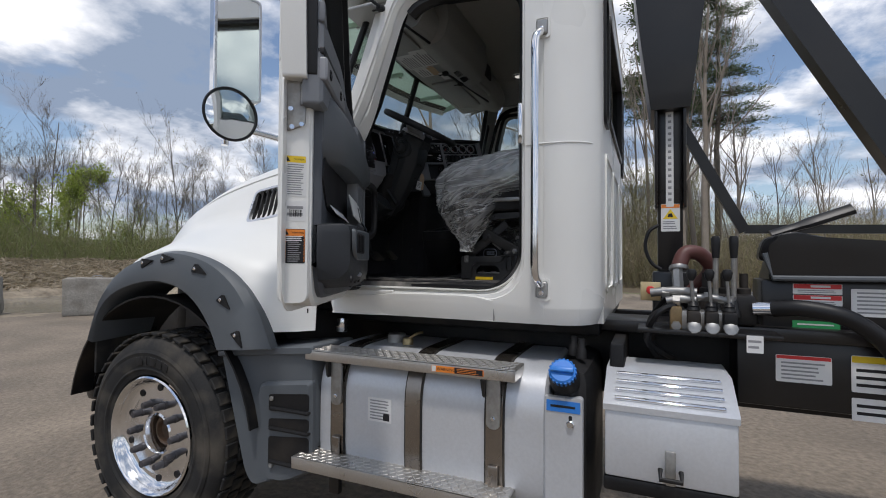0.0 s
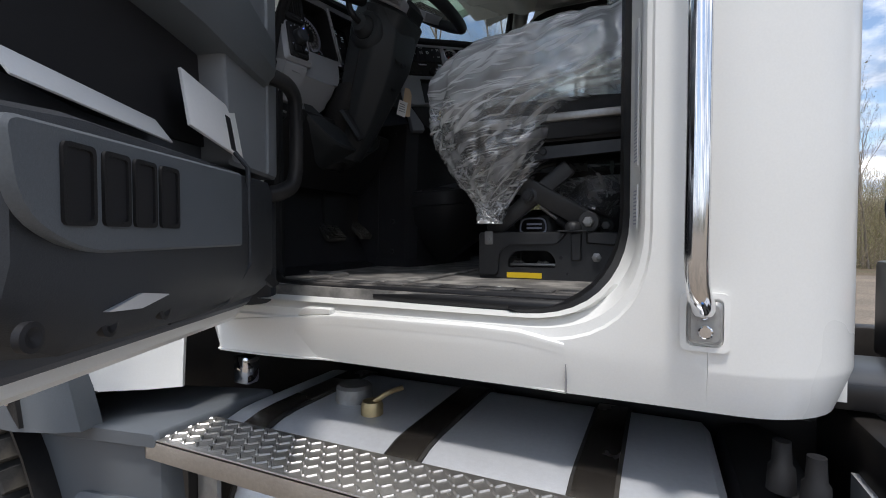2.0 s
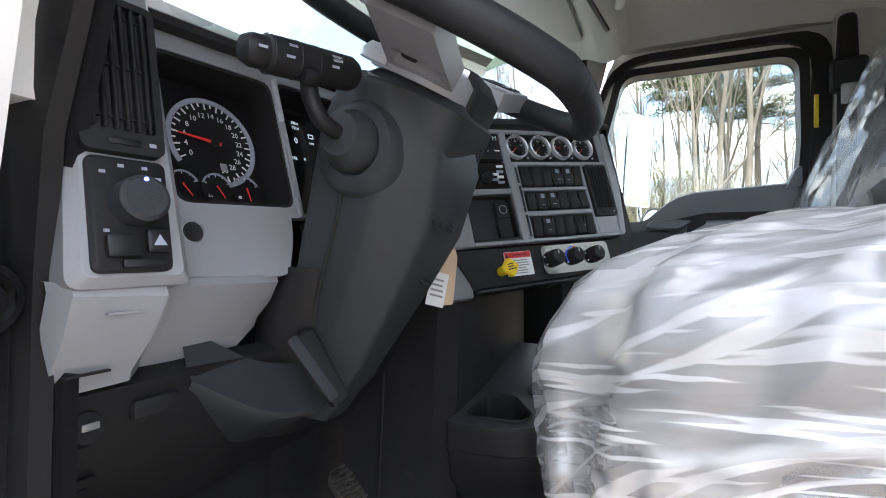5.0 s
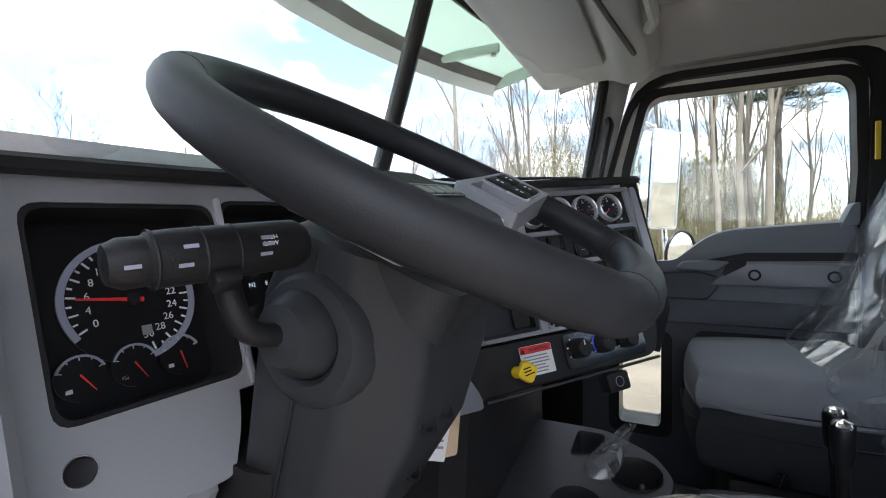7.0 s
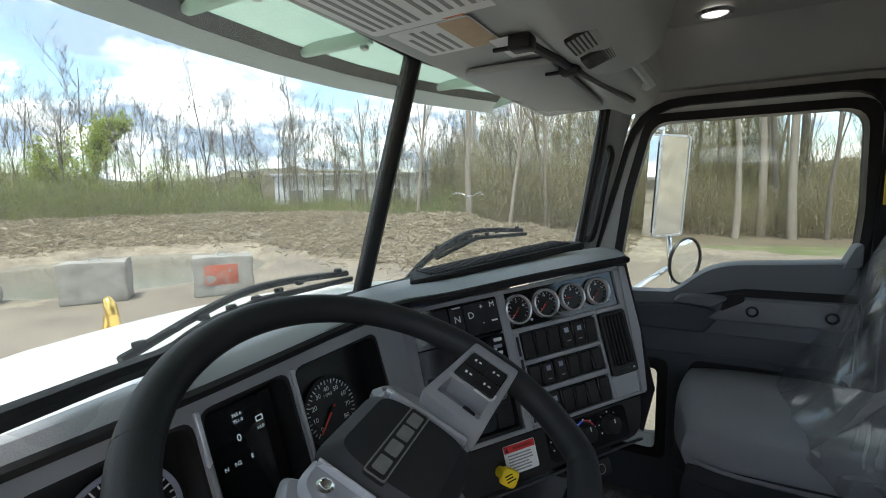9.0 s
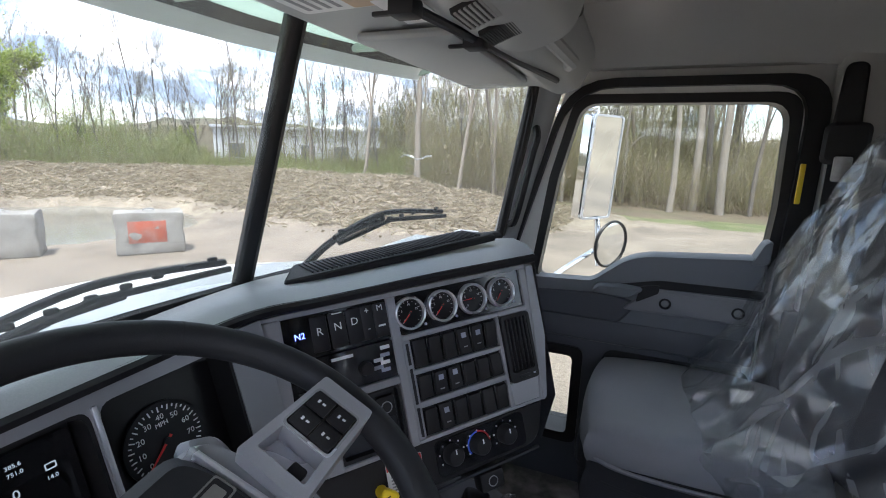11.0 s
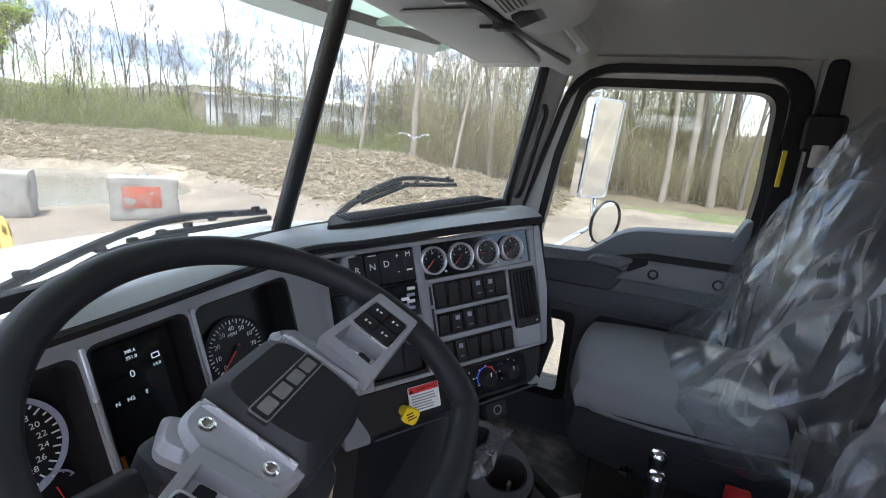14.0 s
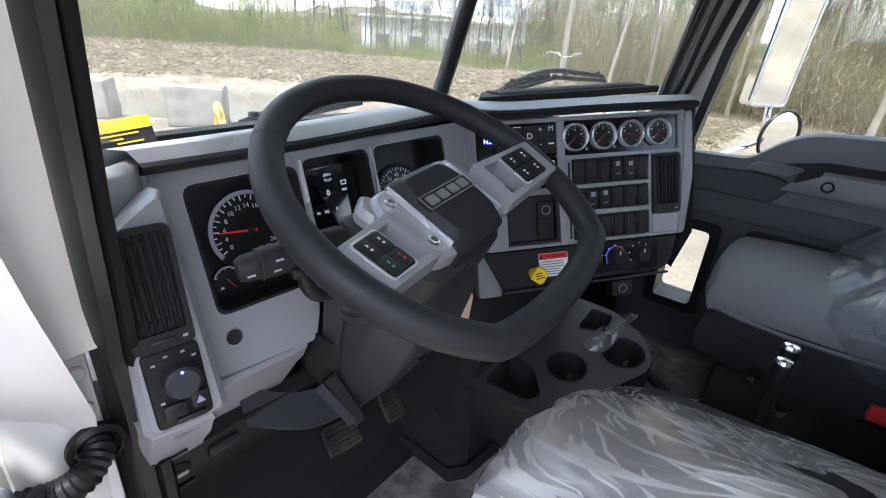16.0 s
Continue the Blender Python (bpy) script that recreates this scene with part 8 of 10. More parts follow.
def wrap(parent, rows, label, seed, loose=0.012, nu=64, nv=40, material=None, pleat=0.5, rough=0.5, soft=False):
    """Crumpled polythene over a form given by rings of points: flat facets in two sizes, with long folds."""
    rng = random.Random(seed)
    k = len(rows[0])
    fine = [bezier(row + [row[0]], max(2, nu // k))[:-1] for row in rows]
    nu = len(fine[0])
    per = max(2, nv // (len(rows) - 1))
    cols = [bezier([row[i] for row in fine], per) for i in range(nu)]
    nv = len(cols[0])
    P = []
    for a in range(nv):
        ring = [cols[i][a] for i in range(nu)]
        c = sum(ring, Vector()) / nu
        out = []
        for i, p in enumerate(ring):
            o = (p - c).normalized()
            q = 2 * math.pi * i / nu
            # long folds: round the form, and drawn together down it
            f = 1 - 2.6 * abs(noise.noise(Vector((math.cos(q) * 1.1, math.sin(q) * 1.1, a * 0.15 + seed + 0.5 * math.sin(q * 2)))))
            g = 1 - 2.6 * abs(noise.noise(Vector((math.cos(q) * 5.5, math.sin(q) * 5.5, a * 0.035 + seed * 2))))
            low = 1 - a / nv
            d = loose * (rough * rng.uniform(-1, 1) + pleat * f * (1.2 - low) + 1.4 * pleat * g * (0.35 + low))
            t = (ring[(i + 1) % nu] - ring[i - 1]) * 0.3 * rough * rng.uniform(-1, 1)
            v = (cols[i][min(a + 1, nv - 1)] - cols[i][max(a - 1, 0)]) * 0.3 * rough * rng.uniform(-1, 1)
            out.append(p + o * d + t + (v if 0 < a < nv - 1 else Vector()))
        P.append(out)
    V = [p for row in P for p in row]
    tris = []
    for a in range(nv - 1):
        for i in range(nu):
            q = (a * nu + i, a * nu + (i + 1) % nu, (a + 1) * nu + (i + 1) % nu, (a + 1) * nu + i)
            tris += [(q[0], q[1], q[2]), (q[0], q[2], q[3])] if rng.random() < 0.5 else [(q[0], q[1], q[3]), (q[1], q[2], q[3])]
    mids, F = {}, []
    plan = [(1.7 * i / nu, 1.1 * a / nv) for a in range(nv) for i in range(nu)]      # round the form, and up it

    def mid(i, j):
        key = (min(i, j), max(i, j))
        if key not in mids:
            e = (V[i] - V[j]).length
            V.append((V[i] + V[j]) / 2 + Vector((rng.uniform(-1, 1), rng.uniform(-1, 1), rng.uniform(-1, 1))) * min(e * 0.09, loose * 0.3) * rough)
            mids[key] = len(V) - 1
            (u0, v0), (u1, v1) = plan[i], plan[j]
            if abs(u0 - u1) > 0.85:
                u0, u1 = max(u0, u1), min(u0, u1) + 1.7
            plan.append(((u0 + u1) / 2, (v0 + v1) / 2))
        return mids[key]
    for x, y, z in tris:
        p, q, r = mid(x, y), mid(y, z), mid(z, x)
        F += [(x, p, r), (p, y, q), (r, q, z), (p, q, r)]
    me = sheet_mesh("plastic_wrap", V, F, material or M_FILMS, soft)
    uv = me.uv_layers.new(name="plan")
    for poly in me.polygons:
        us = [plan[v] for v in poly.vertices]
        far = max(q[0] for q in us) - min(q[0] for q in us) > 0.85
        for li, (u, v) in zip(poly.loop_indices, us):
            uv.data[li].uv = (u + 1.7 if far and u < 0.85 else u, v)
    ob = new("plastic_wrap", me)
    ob.parent = parent
    return tagged(ob, label)


def ringpts(x0, x1, y0, y1, z, tilt=0.0):
    c = [(x0, (y0 + y1) / 2), (x0 + 0.03, y0 + 0.03), ((x0 + x1) / 2, y0), (x1 - 0.02, y0 + 0.03), (x1, (y0 + y1) / 2), (x1 - 0.02, y1 - 0.03), ((x0 + x1) / 2, y1), (x0 + 0.03, y1 - 0.03)]
    return [Vector((x, y, z + tilt * (x - x0))) for x, y in c]


def driver_seat():
    s = thing("driving_chair", "black air-suspension driver seat wrapped in clear plastic", "seat")
    # suspension base
    for y in (0.045, 0.46):
        F = axes((0, y, 0), (1, 0, 0), (0, 0, 1), (0, -1, 0))
        side = part("base_side", bmof(hoop, rounded([(-0.945, FLOOR), (-0.52, FLOOR), (-0.52, 1.42), (-0.56, 1.455), (-0.80, 1.457), (-0.945, 1.457)], [0.005, 0.005, 0.03, 0.03, 0.01, 0.012], 4), rounded([(-0.866, 1.364), (-0.742, 1.366), (-0.742, 1.388), (-0.760, 1.410), (-0.848, 1.408), (-0.866, 1.386)], [0.006, 0.006, 0.012, 0.014, 0.014, 0.012], 4), -0.012, 0.0, F), M_BASEPT, s)
        # pressed rib standing round the cut-out, along the top and down the front
        part("pressed_rib", bmof(prism, rounded([(-0.944, FLOOR + 0.006), (-0.892, FLOOR + 0.006), (-0.888, 1.405), (-0.862, 1.426), (-0.732, 1.428), (-0.712, 1.457), (-0.944, 1.457)], [0.006, 0.012, 0.03, 0.03, 0.02, 0.004, 0.01], 4), -0.002, 0.011, F, 0.005), M_BASEPT, side)
        part("rear_rib", bmof(prism, rounded([(-0.668, 1.428), (-0.52, 1.418), (-0.52, 1.448), (-0.60, 1.456), (-0.668, 1.456)], 0.008, 4), -0.002, 0.010, F, 0.005), M_BASEPT, side)
        part("knob_post", bmof(prism, rrect(-0.704, FLOOR + 0.05, -0.678, 1.455, 0.006, 3), -0.002, 0.006, F, 0.003), M_BASEPT, side)
        part("knob_flange", bmof(box, (-0.698, 1.459, 0.006), (0.070, 0.004, 0.034), 0.001, F), M_BASEPT, side)
        part("knob", bmof(lathe, [(0.020, 0.0), (0.021, 0.006), (0.018, 0.016), (0.011, 0.021), (0.0001, 0.023)], 20, Matrix.Translation((-0.698, y - 0.006, 1.461))), M_BASEPT, side)
        part("base_hole", bmof(disc, (-0.728, 1.392, 0.0004), 0.0045, 0.0008, F, 10), M_INK, side)
        part("base_hole", bmof(disc, (-0.712, 1.352, 0.0004), 0.0035, 0.0008, F, 10), M_INK, side)
        part("slide_rail", bmof(box, (-0.805, FLOOR + 0.037, -0.022), (0.118, 0.007, 0.014), 0.002, F), M_ZINC, side)
        for x in (-0.842, -0.778):
            part("rail_spring", bmof(tube, [tuple(F @ Vector((x - 0.014 + 0.0014 * k, FLOOR + 0.042 + 0.005 * math.sin(k * 1.9), -0.022 + 0.005 * math.cos(k * 1.9)))) for k in range(21)], 0.0013, 5), M_ZINC, side)
        part("yellow_label", bmof(prism, rrect(-0.868, FLOOR + 0.003, -0.776, FLOOR + 0.017, 0.001), -0.001, 0.002, F), M_YELLOW, side, "small yellow label")
        part("clip", bmof(prism, rrect(-0.926, 1.424, -0.903, 1.460, 0.004, 3), 0.010, 0.014, F, 0.002), M_ZINC, side)
        part("clip_screw", bmof(lathe, [(0.009, 0), (0.009, 0.003), (0.006, 0.004), (0.006, 0.009), (0.0001, 0.010)], 8, F @ Matrix.Translation((-0.915, 1.437, 0.014))), M_ZINC, side)
        part("plate_bolt", bmof(lathe, [(0.012, 0), (0.012, 0.002), (0.0085, 0.003), (0.0085, 0.009), (0.004, 0.010), (0.004, 0.014), (0.0001, 0.014)], 6, F @ Matrix.Translation((-0.643, 1.394, 0.0))), M_ZINC, side)
        # crossed scissor arms
        for a, b, dz, hw in (((-0.915, 1.462), (-0.722, 1.616), -0.034, 0.022), ((-0.900, 1.622), (-0.662, 1.481), -0.016, 0.024)):
            d = Vector((b[0] - a[0], b[1] - a[1]))
            G = F @ Matrix.Translation((*a, 0.0)) @ Matrix.Rotation(math.atan2(d.y, d.x), 4, "Z")
            part("scissor_arm", bmof(prism, rrect(-0.012, -hw, d.length + 0.012, hw, 0.010, 4), dz, dz + 0.010, G, 0.003), M_BASEPT, side)
        part("arm_eye", bmof(disc, (-0.662, 1.481, -0.004), 0.026, 0.010, F, 24, 0.003), M_BASEPT, side)
        for x, z, r, d0, m in ((-0.812, 1.550, 0.021, -0.006, M_BASEPT), (-0.662, 1.481, 0.019, 0.001, M_ZINC)):
            part("pivot_bolt", bmof(lathe, [(r, 0), (r, 0.003), (r * 0.80, 0.004), (r * 0.72, 0.005), (r * 0.72, 0.014), (r * 0.60, 0.016), (r * 0.42, 0.016), (r * 0.42, 0.022), (0.0001, 0.0225)], 6 if m is M_ZINC else 16, F @ Matrix.Translation((x, z, d0))), m, side)
    part("cross_film", bmof(loft, [[(-0.78 + 0.18 * a + 0.01 * math.sin(b * 5), 0.12 + 0.05 * math.sin(a * 6 + b), 1.60 - 0.07 * b - 0.03 * a * b + 0.008 * math.sin(a * 11)) for a in (0, 0.2, 0.4, 0.6, 0.8, 1.0)] for b in (0, 0.5, 1.0)]), M_FILM, s, "loose flap of clear plastic")
    part("air_hose", bmof(tube, bezier([(-0.86, 0.10, 1.575), (-0.83, 0.09, 1.60), (-0.79, 0.08, 1.625), (-0.75, 0.09, 1.635)], 6), 0.006, 8), M_HOSE, s)
    LG = axes((-0.821, 0.135, 1.475), (1, 0, 0), (0, 0.15, 1), (0, -1, 0.15))
    part("spring_mark", bmof(hoop, rounded([(-0.040, -0.022), (0.040, -0.022), (0.034, 0.022), (-0.034, 0.022)], 0.018, 4), rounded([(-0.036, -0.018), (0.036, -0.018), (0.030, 0.018), (-0.030, 0.018)], 0.015, 4), 0, 0.001, LG), M_GREYRING, s, "plain pale outline mark")
    for k in (-0.007, 0.004):
        part("spring_mark_bar", bmof(box, (0.003, k, 0.0005), (0.042, 0.005, 0.001), 0.0, LG), M_GREYRING, s)
    part("base_floor", bmof(box, (-0.74, 0.25, FLOOR + 0.012), (0.40, 0.40, 0.024), 0.004), M_CHASSIS, s)
    part("air_bag", bmof(lathe, [(0.0001, 0.165), (0.060, 0.162), (0.080, 0.145), (0.086, 0.11), (0.080, 0.06), (0.07, 0.0)], 28, Matrix.Translation((-0.80, 0.235, FLOOR + 0.024))), M_HOSE, s, "round black air spring")
    part("damper", bmof(tube, [(-0.79, 0.085, 1.525), (-0.725, 0.085, 1.475)], 0.006, 10), M_STEELG, s)
    part("damper_end", bmof(tube, [(-0.745, 0.085, 1.490), (-0.715, 0.085, 1.468)], 0.011, 10), M_BLKPL, s)
    # upper frame and pan
    for y in (0.035, 0.46):
        fr = part("upper_rail", bmof(prism, rounded([(-0.96, 1.632), (-0.55, 1.648), (-0.55, 1.676), (-0.96, 1.664)], 0.006, 3), -0.02, 0.0, axes((0, y, 0), (1, 0, 0), (0, 0, 1), (0, -1, 0))), M_BASEPT, s)
        for x in (-0.936, -0.903, -0.772):
            part("rail_bolt", bmof(disc, (x, 1.651 + (x + 0.94) * 0.035, 0.0), 0.009, 0.006, axes((0, y, 0), (1, 0, 0), (0, 0, 1), (0, -1, 0)), 12, 0.002), M_ZINC if x < -0.8 else M_BASEPT, fr)
    part("seat_pan", bmof(box, (-0.77, 0.25, 1.703), (0.50, 0.43, 0.05), 0.012), M_BLKPL, s)
    part("side_bar", bmof(box, (-0.72, 0.008, 1.733), (0.52, 0.016, 0.020), 0.005, Matrix.Identity(4)), M_STEELG, s)
    cushion("cushion", s, (-0.77, 0.23, 1.735), (0.50, 0.44, 0.11), M_CLOTHDK, "black cloth seat cushion")
    Bk = Matrix.Translation((-0.515, 0.25, 1.86)) @ Matrix.Rotation(radians(12), 4, "Y")
    cushion("backrest", s, (0, 0, 0.33), (0.14, 0.50, 0.70), M_CLOTHDK, "black cloth backrest", 0.02, Bk)
    cushion("headrest", s, (0.0, 0, 0.74), (0.11, 0.30, 0.20), M_CLOTHDK, "", 0.01, Bk)
    # wrap: over the cushion, its loose corner hanging at the front
    rows = [
        ringpts(-0.916, -0.895, -0.004, 0.016, 1.478), ringpts(-0.945, -0.872, -0.012, 0.05, 1.535), ringpts(-1.02, -0.810, -0.035, 0.15, 1.62), ringpts(-1.06, -0.775, -0.045, 0.28, 1.69), ringpts(-1.08, -0.72, -0.045, 0.46, 1.765),
        ringpts(-1.085, -0.50, -0.045, 0.54, 1.83), ringpts(-1.05, -0.50, -0.03, 0.53, 1.905, 0.06), ringpts(-0.98, -0.52, 0.0, 0.50, 1.935, 0.10), ringpts(-0.86, -0.60, 0.10, 0.40, 1.955, 0.1), ringpts(-0.78, -0.70, 0.2, 0.3, 1.96, 0.1)]
    rows = [[p + Vector((0, 0, -0.52 * max(0.0, p.y - 0.09) * min(1.0, max(0.0, (p.z - 1.70) / 0.12)))) for p in row] for row in rows]
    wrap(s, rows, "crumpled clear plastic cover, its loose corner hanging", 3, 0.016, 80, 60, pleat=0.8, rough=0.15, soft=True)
    rows = []
    for z, hw, dp in ((1.90, 0.28, 0.13), (2.05, 0.29, 0.13), (2.25, 0.285, 0.12), (2.42, 0.26, 0.11), (2.52, 0.20, 0.09), (2.64, 0.17, 0.08), (2.72, 0.12, 0.05)):
        cx = -0.515 + (z - 1.86) * 0.21
        rows.append([Vector((cx - dp, 0.25, z)), Vector((cx - dp, 0.25 - hw * 0.7, z)), Vector((cx, 0.25 - hw, z)), Vector((cx + dp, 0.25 - hw * 0.7, z)), Vector((cx + dp, 0.25, z)), Vector((cx + dp, 0.25 + hw * 0.7, z)), Vector((cx, 0.25 + hw, z)), Vector((cx - dp, 0.25 + hw * 0.7, z))])
    wrap(s, rows, "clear plastic cover on the backrest", 8, 0.014, material=M_FILMB)
    return s


driver_seat()


def passenger_seat():
    s = thing("passenger_chair", "grey and black cloth passenger seat wrapped in clear plastic", "seat")
    yc = 1.14
    part("pedestal", bmof(box, (-0.70, yc, FLOOR + 0.12), (0.44, 0.40, 0.24), 0.02), M_CHASSIS, s)
    cushion("cushion_base", s, (-0.735, yc, 1.665), (0.54, 0.50, 0.17), M_CLOTHDK, "black cushion side")
    cushion("cushion_top", s, (-0.745, yc, 1.765), (0.52, 0.47, 0.13), M_CLOTH, "grey woven cushion top")
    part("piping", bmof(tube, bezier([(-0.50, yc - 0.236, 1.742), (-0.80, yc - 0.243, 1.735), (-0.97, yc - 0.205, 1.742), (-1.0, yc, 1.748), (-0.97, yc + 0.205, 1.742)], 6), 0.005, 6), M_SILVER, s)
    part("cushion_seam", bmof(tube, bezier([(-0.50, yc - 0.243, 1.700), (-0.80, yc - 0.250, 1.694), (-0.985, yc - 0.21, 1.700), (-1.012, yc, 1.704)], 6), 0.003, 6), M_CLOTHDK, s)
    Bk = Matrix.Translation((-0.47, yc, 1.80)) @ Matrix.Rotation(radians(9), 4, "Y")
    cushion("backrest", s, (0, 0, 0.27), (0.13, 0.46, 0.62), M_CLOTHDK, "black cloth backrest", 0.02, Bk)
    cushion("headrest", s, (0.0, 0, 0.63), (0.10, 0.24, 0.17), M_CLOTHDK, "", 0.01, Bk)
    rows = []
    for z, hw, d0, d1 in ((1.70, 0.28, 0.20, 0.12), (1.80, 0.29, 0.30, 0.12), (1.88, 0.285, 0.26, 0.12), (2.0, 0.275, 0.20, 0.11), (2.15, 0.26, 0.17, 0.10), (2.28, 0.235, 0.14, 0.09), (2.38, 0.18, 0.11, 0.08), (2.46, 0.145, 0.095, 0.075), (2.53, 0.10, 0.06, 0.05), (2.575, 0.02, 0.015, 0.015), (2.66, 0.035, 0.02, 0.02), (2.73, 0.02, 0.02, 0.02)):
        cx = -0.47 + (z - 1.80) * 0.155
        rows.append([Vector((cx - d0, yc, z)), Vector((cx - d0 * 0.9, yc - hw * 0.75, z)), Vector((cx, yc - hw, z)), Vector((cx + d1, yc - hw * 0.7, z)), Vector((cx + d1, yc, z)), Vector((cx + d1, yc + hw * 0.7, z)), Vector((cx, yc + hw, z)), Vector((cx - d0 * 0.9, yc + hw * 0.75, z))])
    wrap(s, rows, "crumpled clear plastic cover on the backrest", 5, 0.022, 32, 30, M_FILMB, 0.7, 0.42)
    part("knob", bmof(lathe, [(0.0001, 0.02), (0.016, 0.018), (0.018, 0.0)], 16, axes((-0.83, yc - 0.255, 1.62), (1, 0, 0), (0, 0, 1), (0, -1, 0))), M_POLISH, s, "shiny seat knob")
    part("knob", bmof(lathe, [(0.0001, 0.02), (0.016, 0.018), (0.018, 0.0)], 16, axes((-0.76, yc - 0.26, 1.56), (1, 0, 0), (0, 0, 1), (0, -1, 0))), M_POLISH, s, "shiny seat knob")
    part("belt_buckle", bmof(box, (-0.60, yc - 0.29, 1.655), (0.05, 0.02, 0.035), 0.004), M_RED, s, "red belt buckle button")
    return s


passenger_seat()


def seat_belt(y, sgn):
    b = thing("seat_belt", "black seat belt hanging from the rear pillar", "seat belt", "seat belts")
    part("anchor", bmof(prism, rounded([(-0.03, -0.10), (0.03, -0.10), (0.022, 0.10), (-0.022, 0.10)], 0.02, 4), 0.0, 0.02, facing((-0.475, y, 2.56), (-0.25, -sgn, 0)), 0.006), M_BLKPL, b)
    part("guide", bmof(prism, rrect(-0.045, -0.055, 0.045, 0.045, 0.02, 4), 0.0, 0.03, facing((-0.475, y - sgn * 0.015, 2.475), (-0.25, -sgn, 0)), 0.008), M_BLKPL, b)
    part("webbing", bmof(box, (-0.48, y - sgn * 0.02, 2.05), (0.048, 0.004, 0.80), 0.001), M_INK, b)
    part("tongue", bmof(prism, rrect(-0.018, -0.03, 0.018, 0.03, 0.006, 4), 0.03, 0.036, facing((-0.475, y - sgn * 0.015, 2.41), (-0.25, -sgn, 0)), 0.002), M_STEELG, b, "steel belt tongue")
    part("yellow_tag", bmof(box, (-0.555, y - sgn * 0.03, 2.37), (0.012, 0.006, 0.10), 0.002), M_YELLOW, b, "yellow tag")


seat_belt(1.355, 1)
seat_belt(both(1.355), -1)


# ---- dashboard ----
FR = facing((-1.24, 0.555, 2.08), (0.715, -0.64, 0.282), 5.6)      # centre panel: x to the passenger, y up, z to the driver
FL = facing((-1.41, 0.10, 2.05), (0.959, -0.117, 0.258), 3.0)      # instrument panel
WH = axes((-1.196, 0.075, 2.153), (0.02, 1, 0.02), (-0.883, 0, 0.469), (0.469, -0.03, 0.883)) @ pose(0, 0, 0, 0, 0, 1.5)      # steering wheel


def at(F, x, y, z=0.0):
    return F @ Vector((x, y, z))


def rim_of(F, outer, inner, z0, z1, material, name, parent, label=""):
    return part(name, bmof(hoop, outer, inner, z0, z1, F), material, parent, label)


def dial(parent, F, r, start, sweep, ticks, numbers, needle, name, label, num_size=0.3, ring=None, cap=True):
    """A round instrument: face, scale, figures and needle. Angles in degrees, anticlockwise from the right."""
    g = part(name, bmof(disc, (0, 0, 0), r, 0.002, F, 40), M_GAUGE, parent, label)
    if ring:
        lo, hi = sorted((radians(start + 4), radians(start + sweep - 4)))
        part("scale_ring", bmof(lathe, [(r * 0.90, 0.0022), (r * 0.90, 0.004), (r, 0.004), (r, 0.0022)], 48, F, (lo, hi)), ring, g)
    bm = bmesh.new()
    for i in range(ticks + 1):
        a = radians(start + sweep * i / ticks)
        big = i % 2 == 0
        box(bm, (r * (0.82 if big else 0.85), 0, 0.0032), (r * (0.13 if big else 0.07), r * 0.028, 0.001), 0.0, F @ Matrix.Rotation(a, 4, "Z"))
    tagged(part("scale", bm, M_MARK, g), kind="stuff")
    for i, t in enumerate(numbers):
        a = radians(start + sweep * i / (len(numbers) - 1))
        if t:
            words(t, r * num_size, F @ Matrix.Translation((math.cos(a) * r * 0.62, math.sin(a) * r * 0.62, 0.003)), M_MARK, g, "figure", 0.0002)
    a = radians(needle)
    R = F @ Matrix.Rotation(a, 4, "Z")
    part("needle", bmof(prism, [(-r * 0.16, -r * 0.035), (r * 0.78, -r * 0.012), (r * 0.78, r * 0.012), (-r * 0.16, r * 0.035)], 0.0045, 0.006, R), M_NEEDLE, g, "red needle")
    if cap:
        part("needle_cap", bmof(disc, (0, 0, 0.004), r * 0.09, 0.004, F, 14), M_INK, g)
    return g


def vent(parent, F, w, h, slats, vertical=True):
    v = part("air_vent", bmof(hoop, rrect(-w / 2, -h / 2, w / 2, h / 2, 0.008, 4), rrect(-w / 2 + 0.006, -h / 2 + 0.018, w / 2 - 0.006, h / 2 - 0.006, 0.004, 4), -0.012, 0.006, F), M_BLKPL, parent, "black louvred air vent")
    part("duct", bmof(prism, rrect(-w / 2 + 0.005, -h / 2 + 0.016, w / 2 - 0.005, h / 2 - 0.005, 0.004, 4), -0.004, 0.0005, F), M_INK, v)
    for i in range(slats):
        x = -w / 2 + 0.006 + (w - 0.012) * (i + 0.5) / slats
        part("louvre", bmof(box, (x, 0.006, 0.003), (0.0032, h - 0.026, 0.009), 0.0012, F, 1), M_BLKPL, v)
    for i in range(3):
        part("cross_bar", bmof(box, (0, -h / 2 + 0.03 + (h - 0.045) * i / 2, 0.0015), (w - 0.014, 0.002, 0.003), 0.0, F), M_BLKPL, v)
    part("thumb_wheel", bmof(box, (0, -h / 2 + 0.009, 0.004), (w * 0.42, 0.007, 0.008), 0.003, F), M_HOSE, v)
    part("wheel_mark", bmof(box, (w * 0.34, -h / 2 + 0.009, 0.0062), (0.005, 0.003, 0.001), 0.0, F), M_GREYRING, v)
    return v


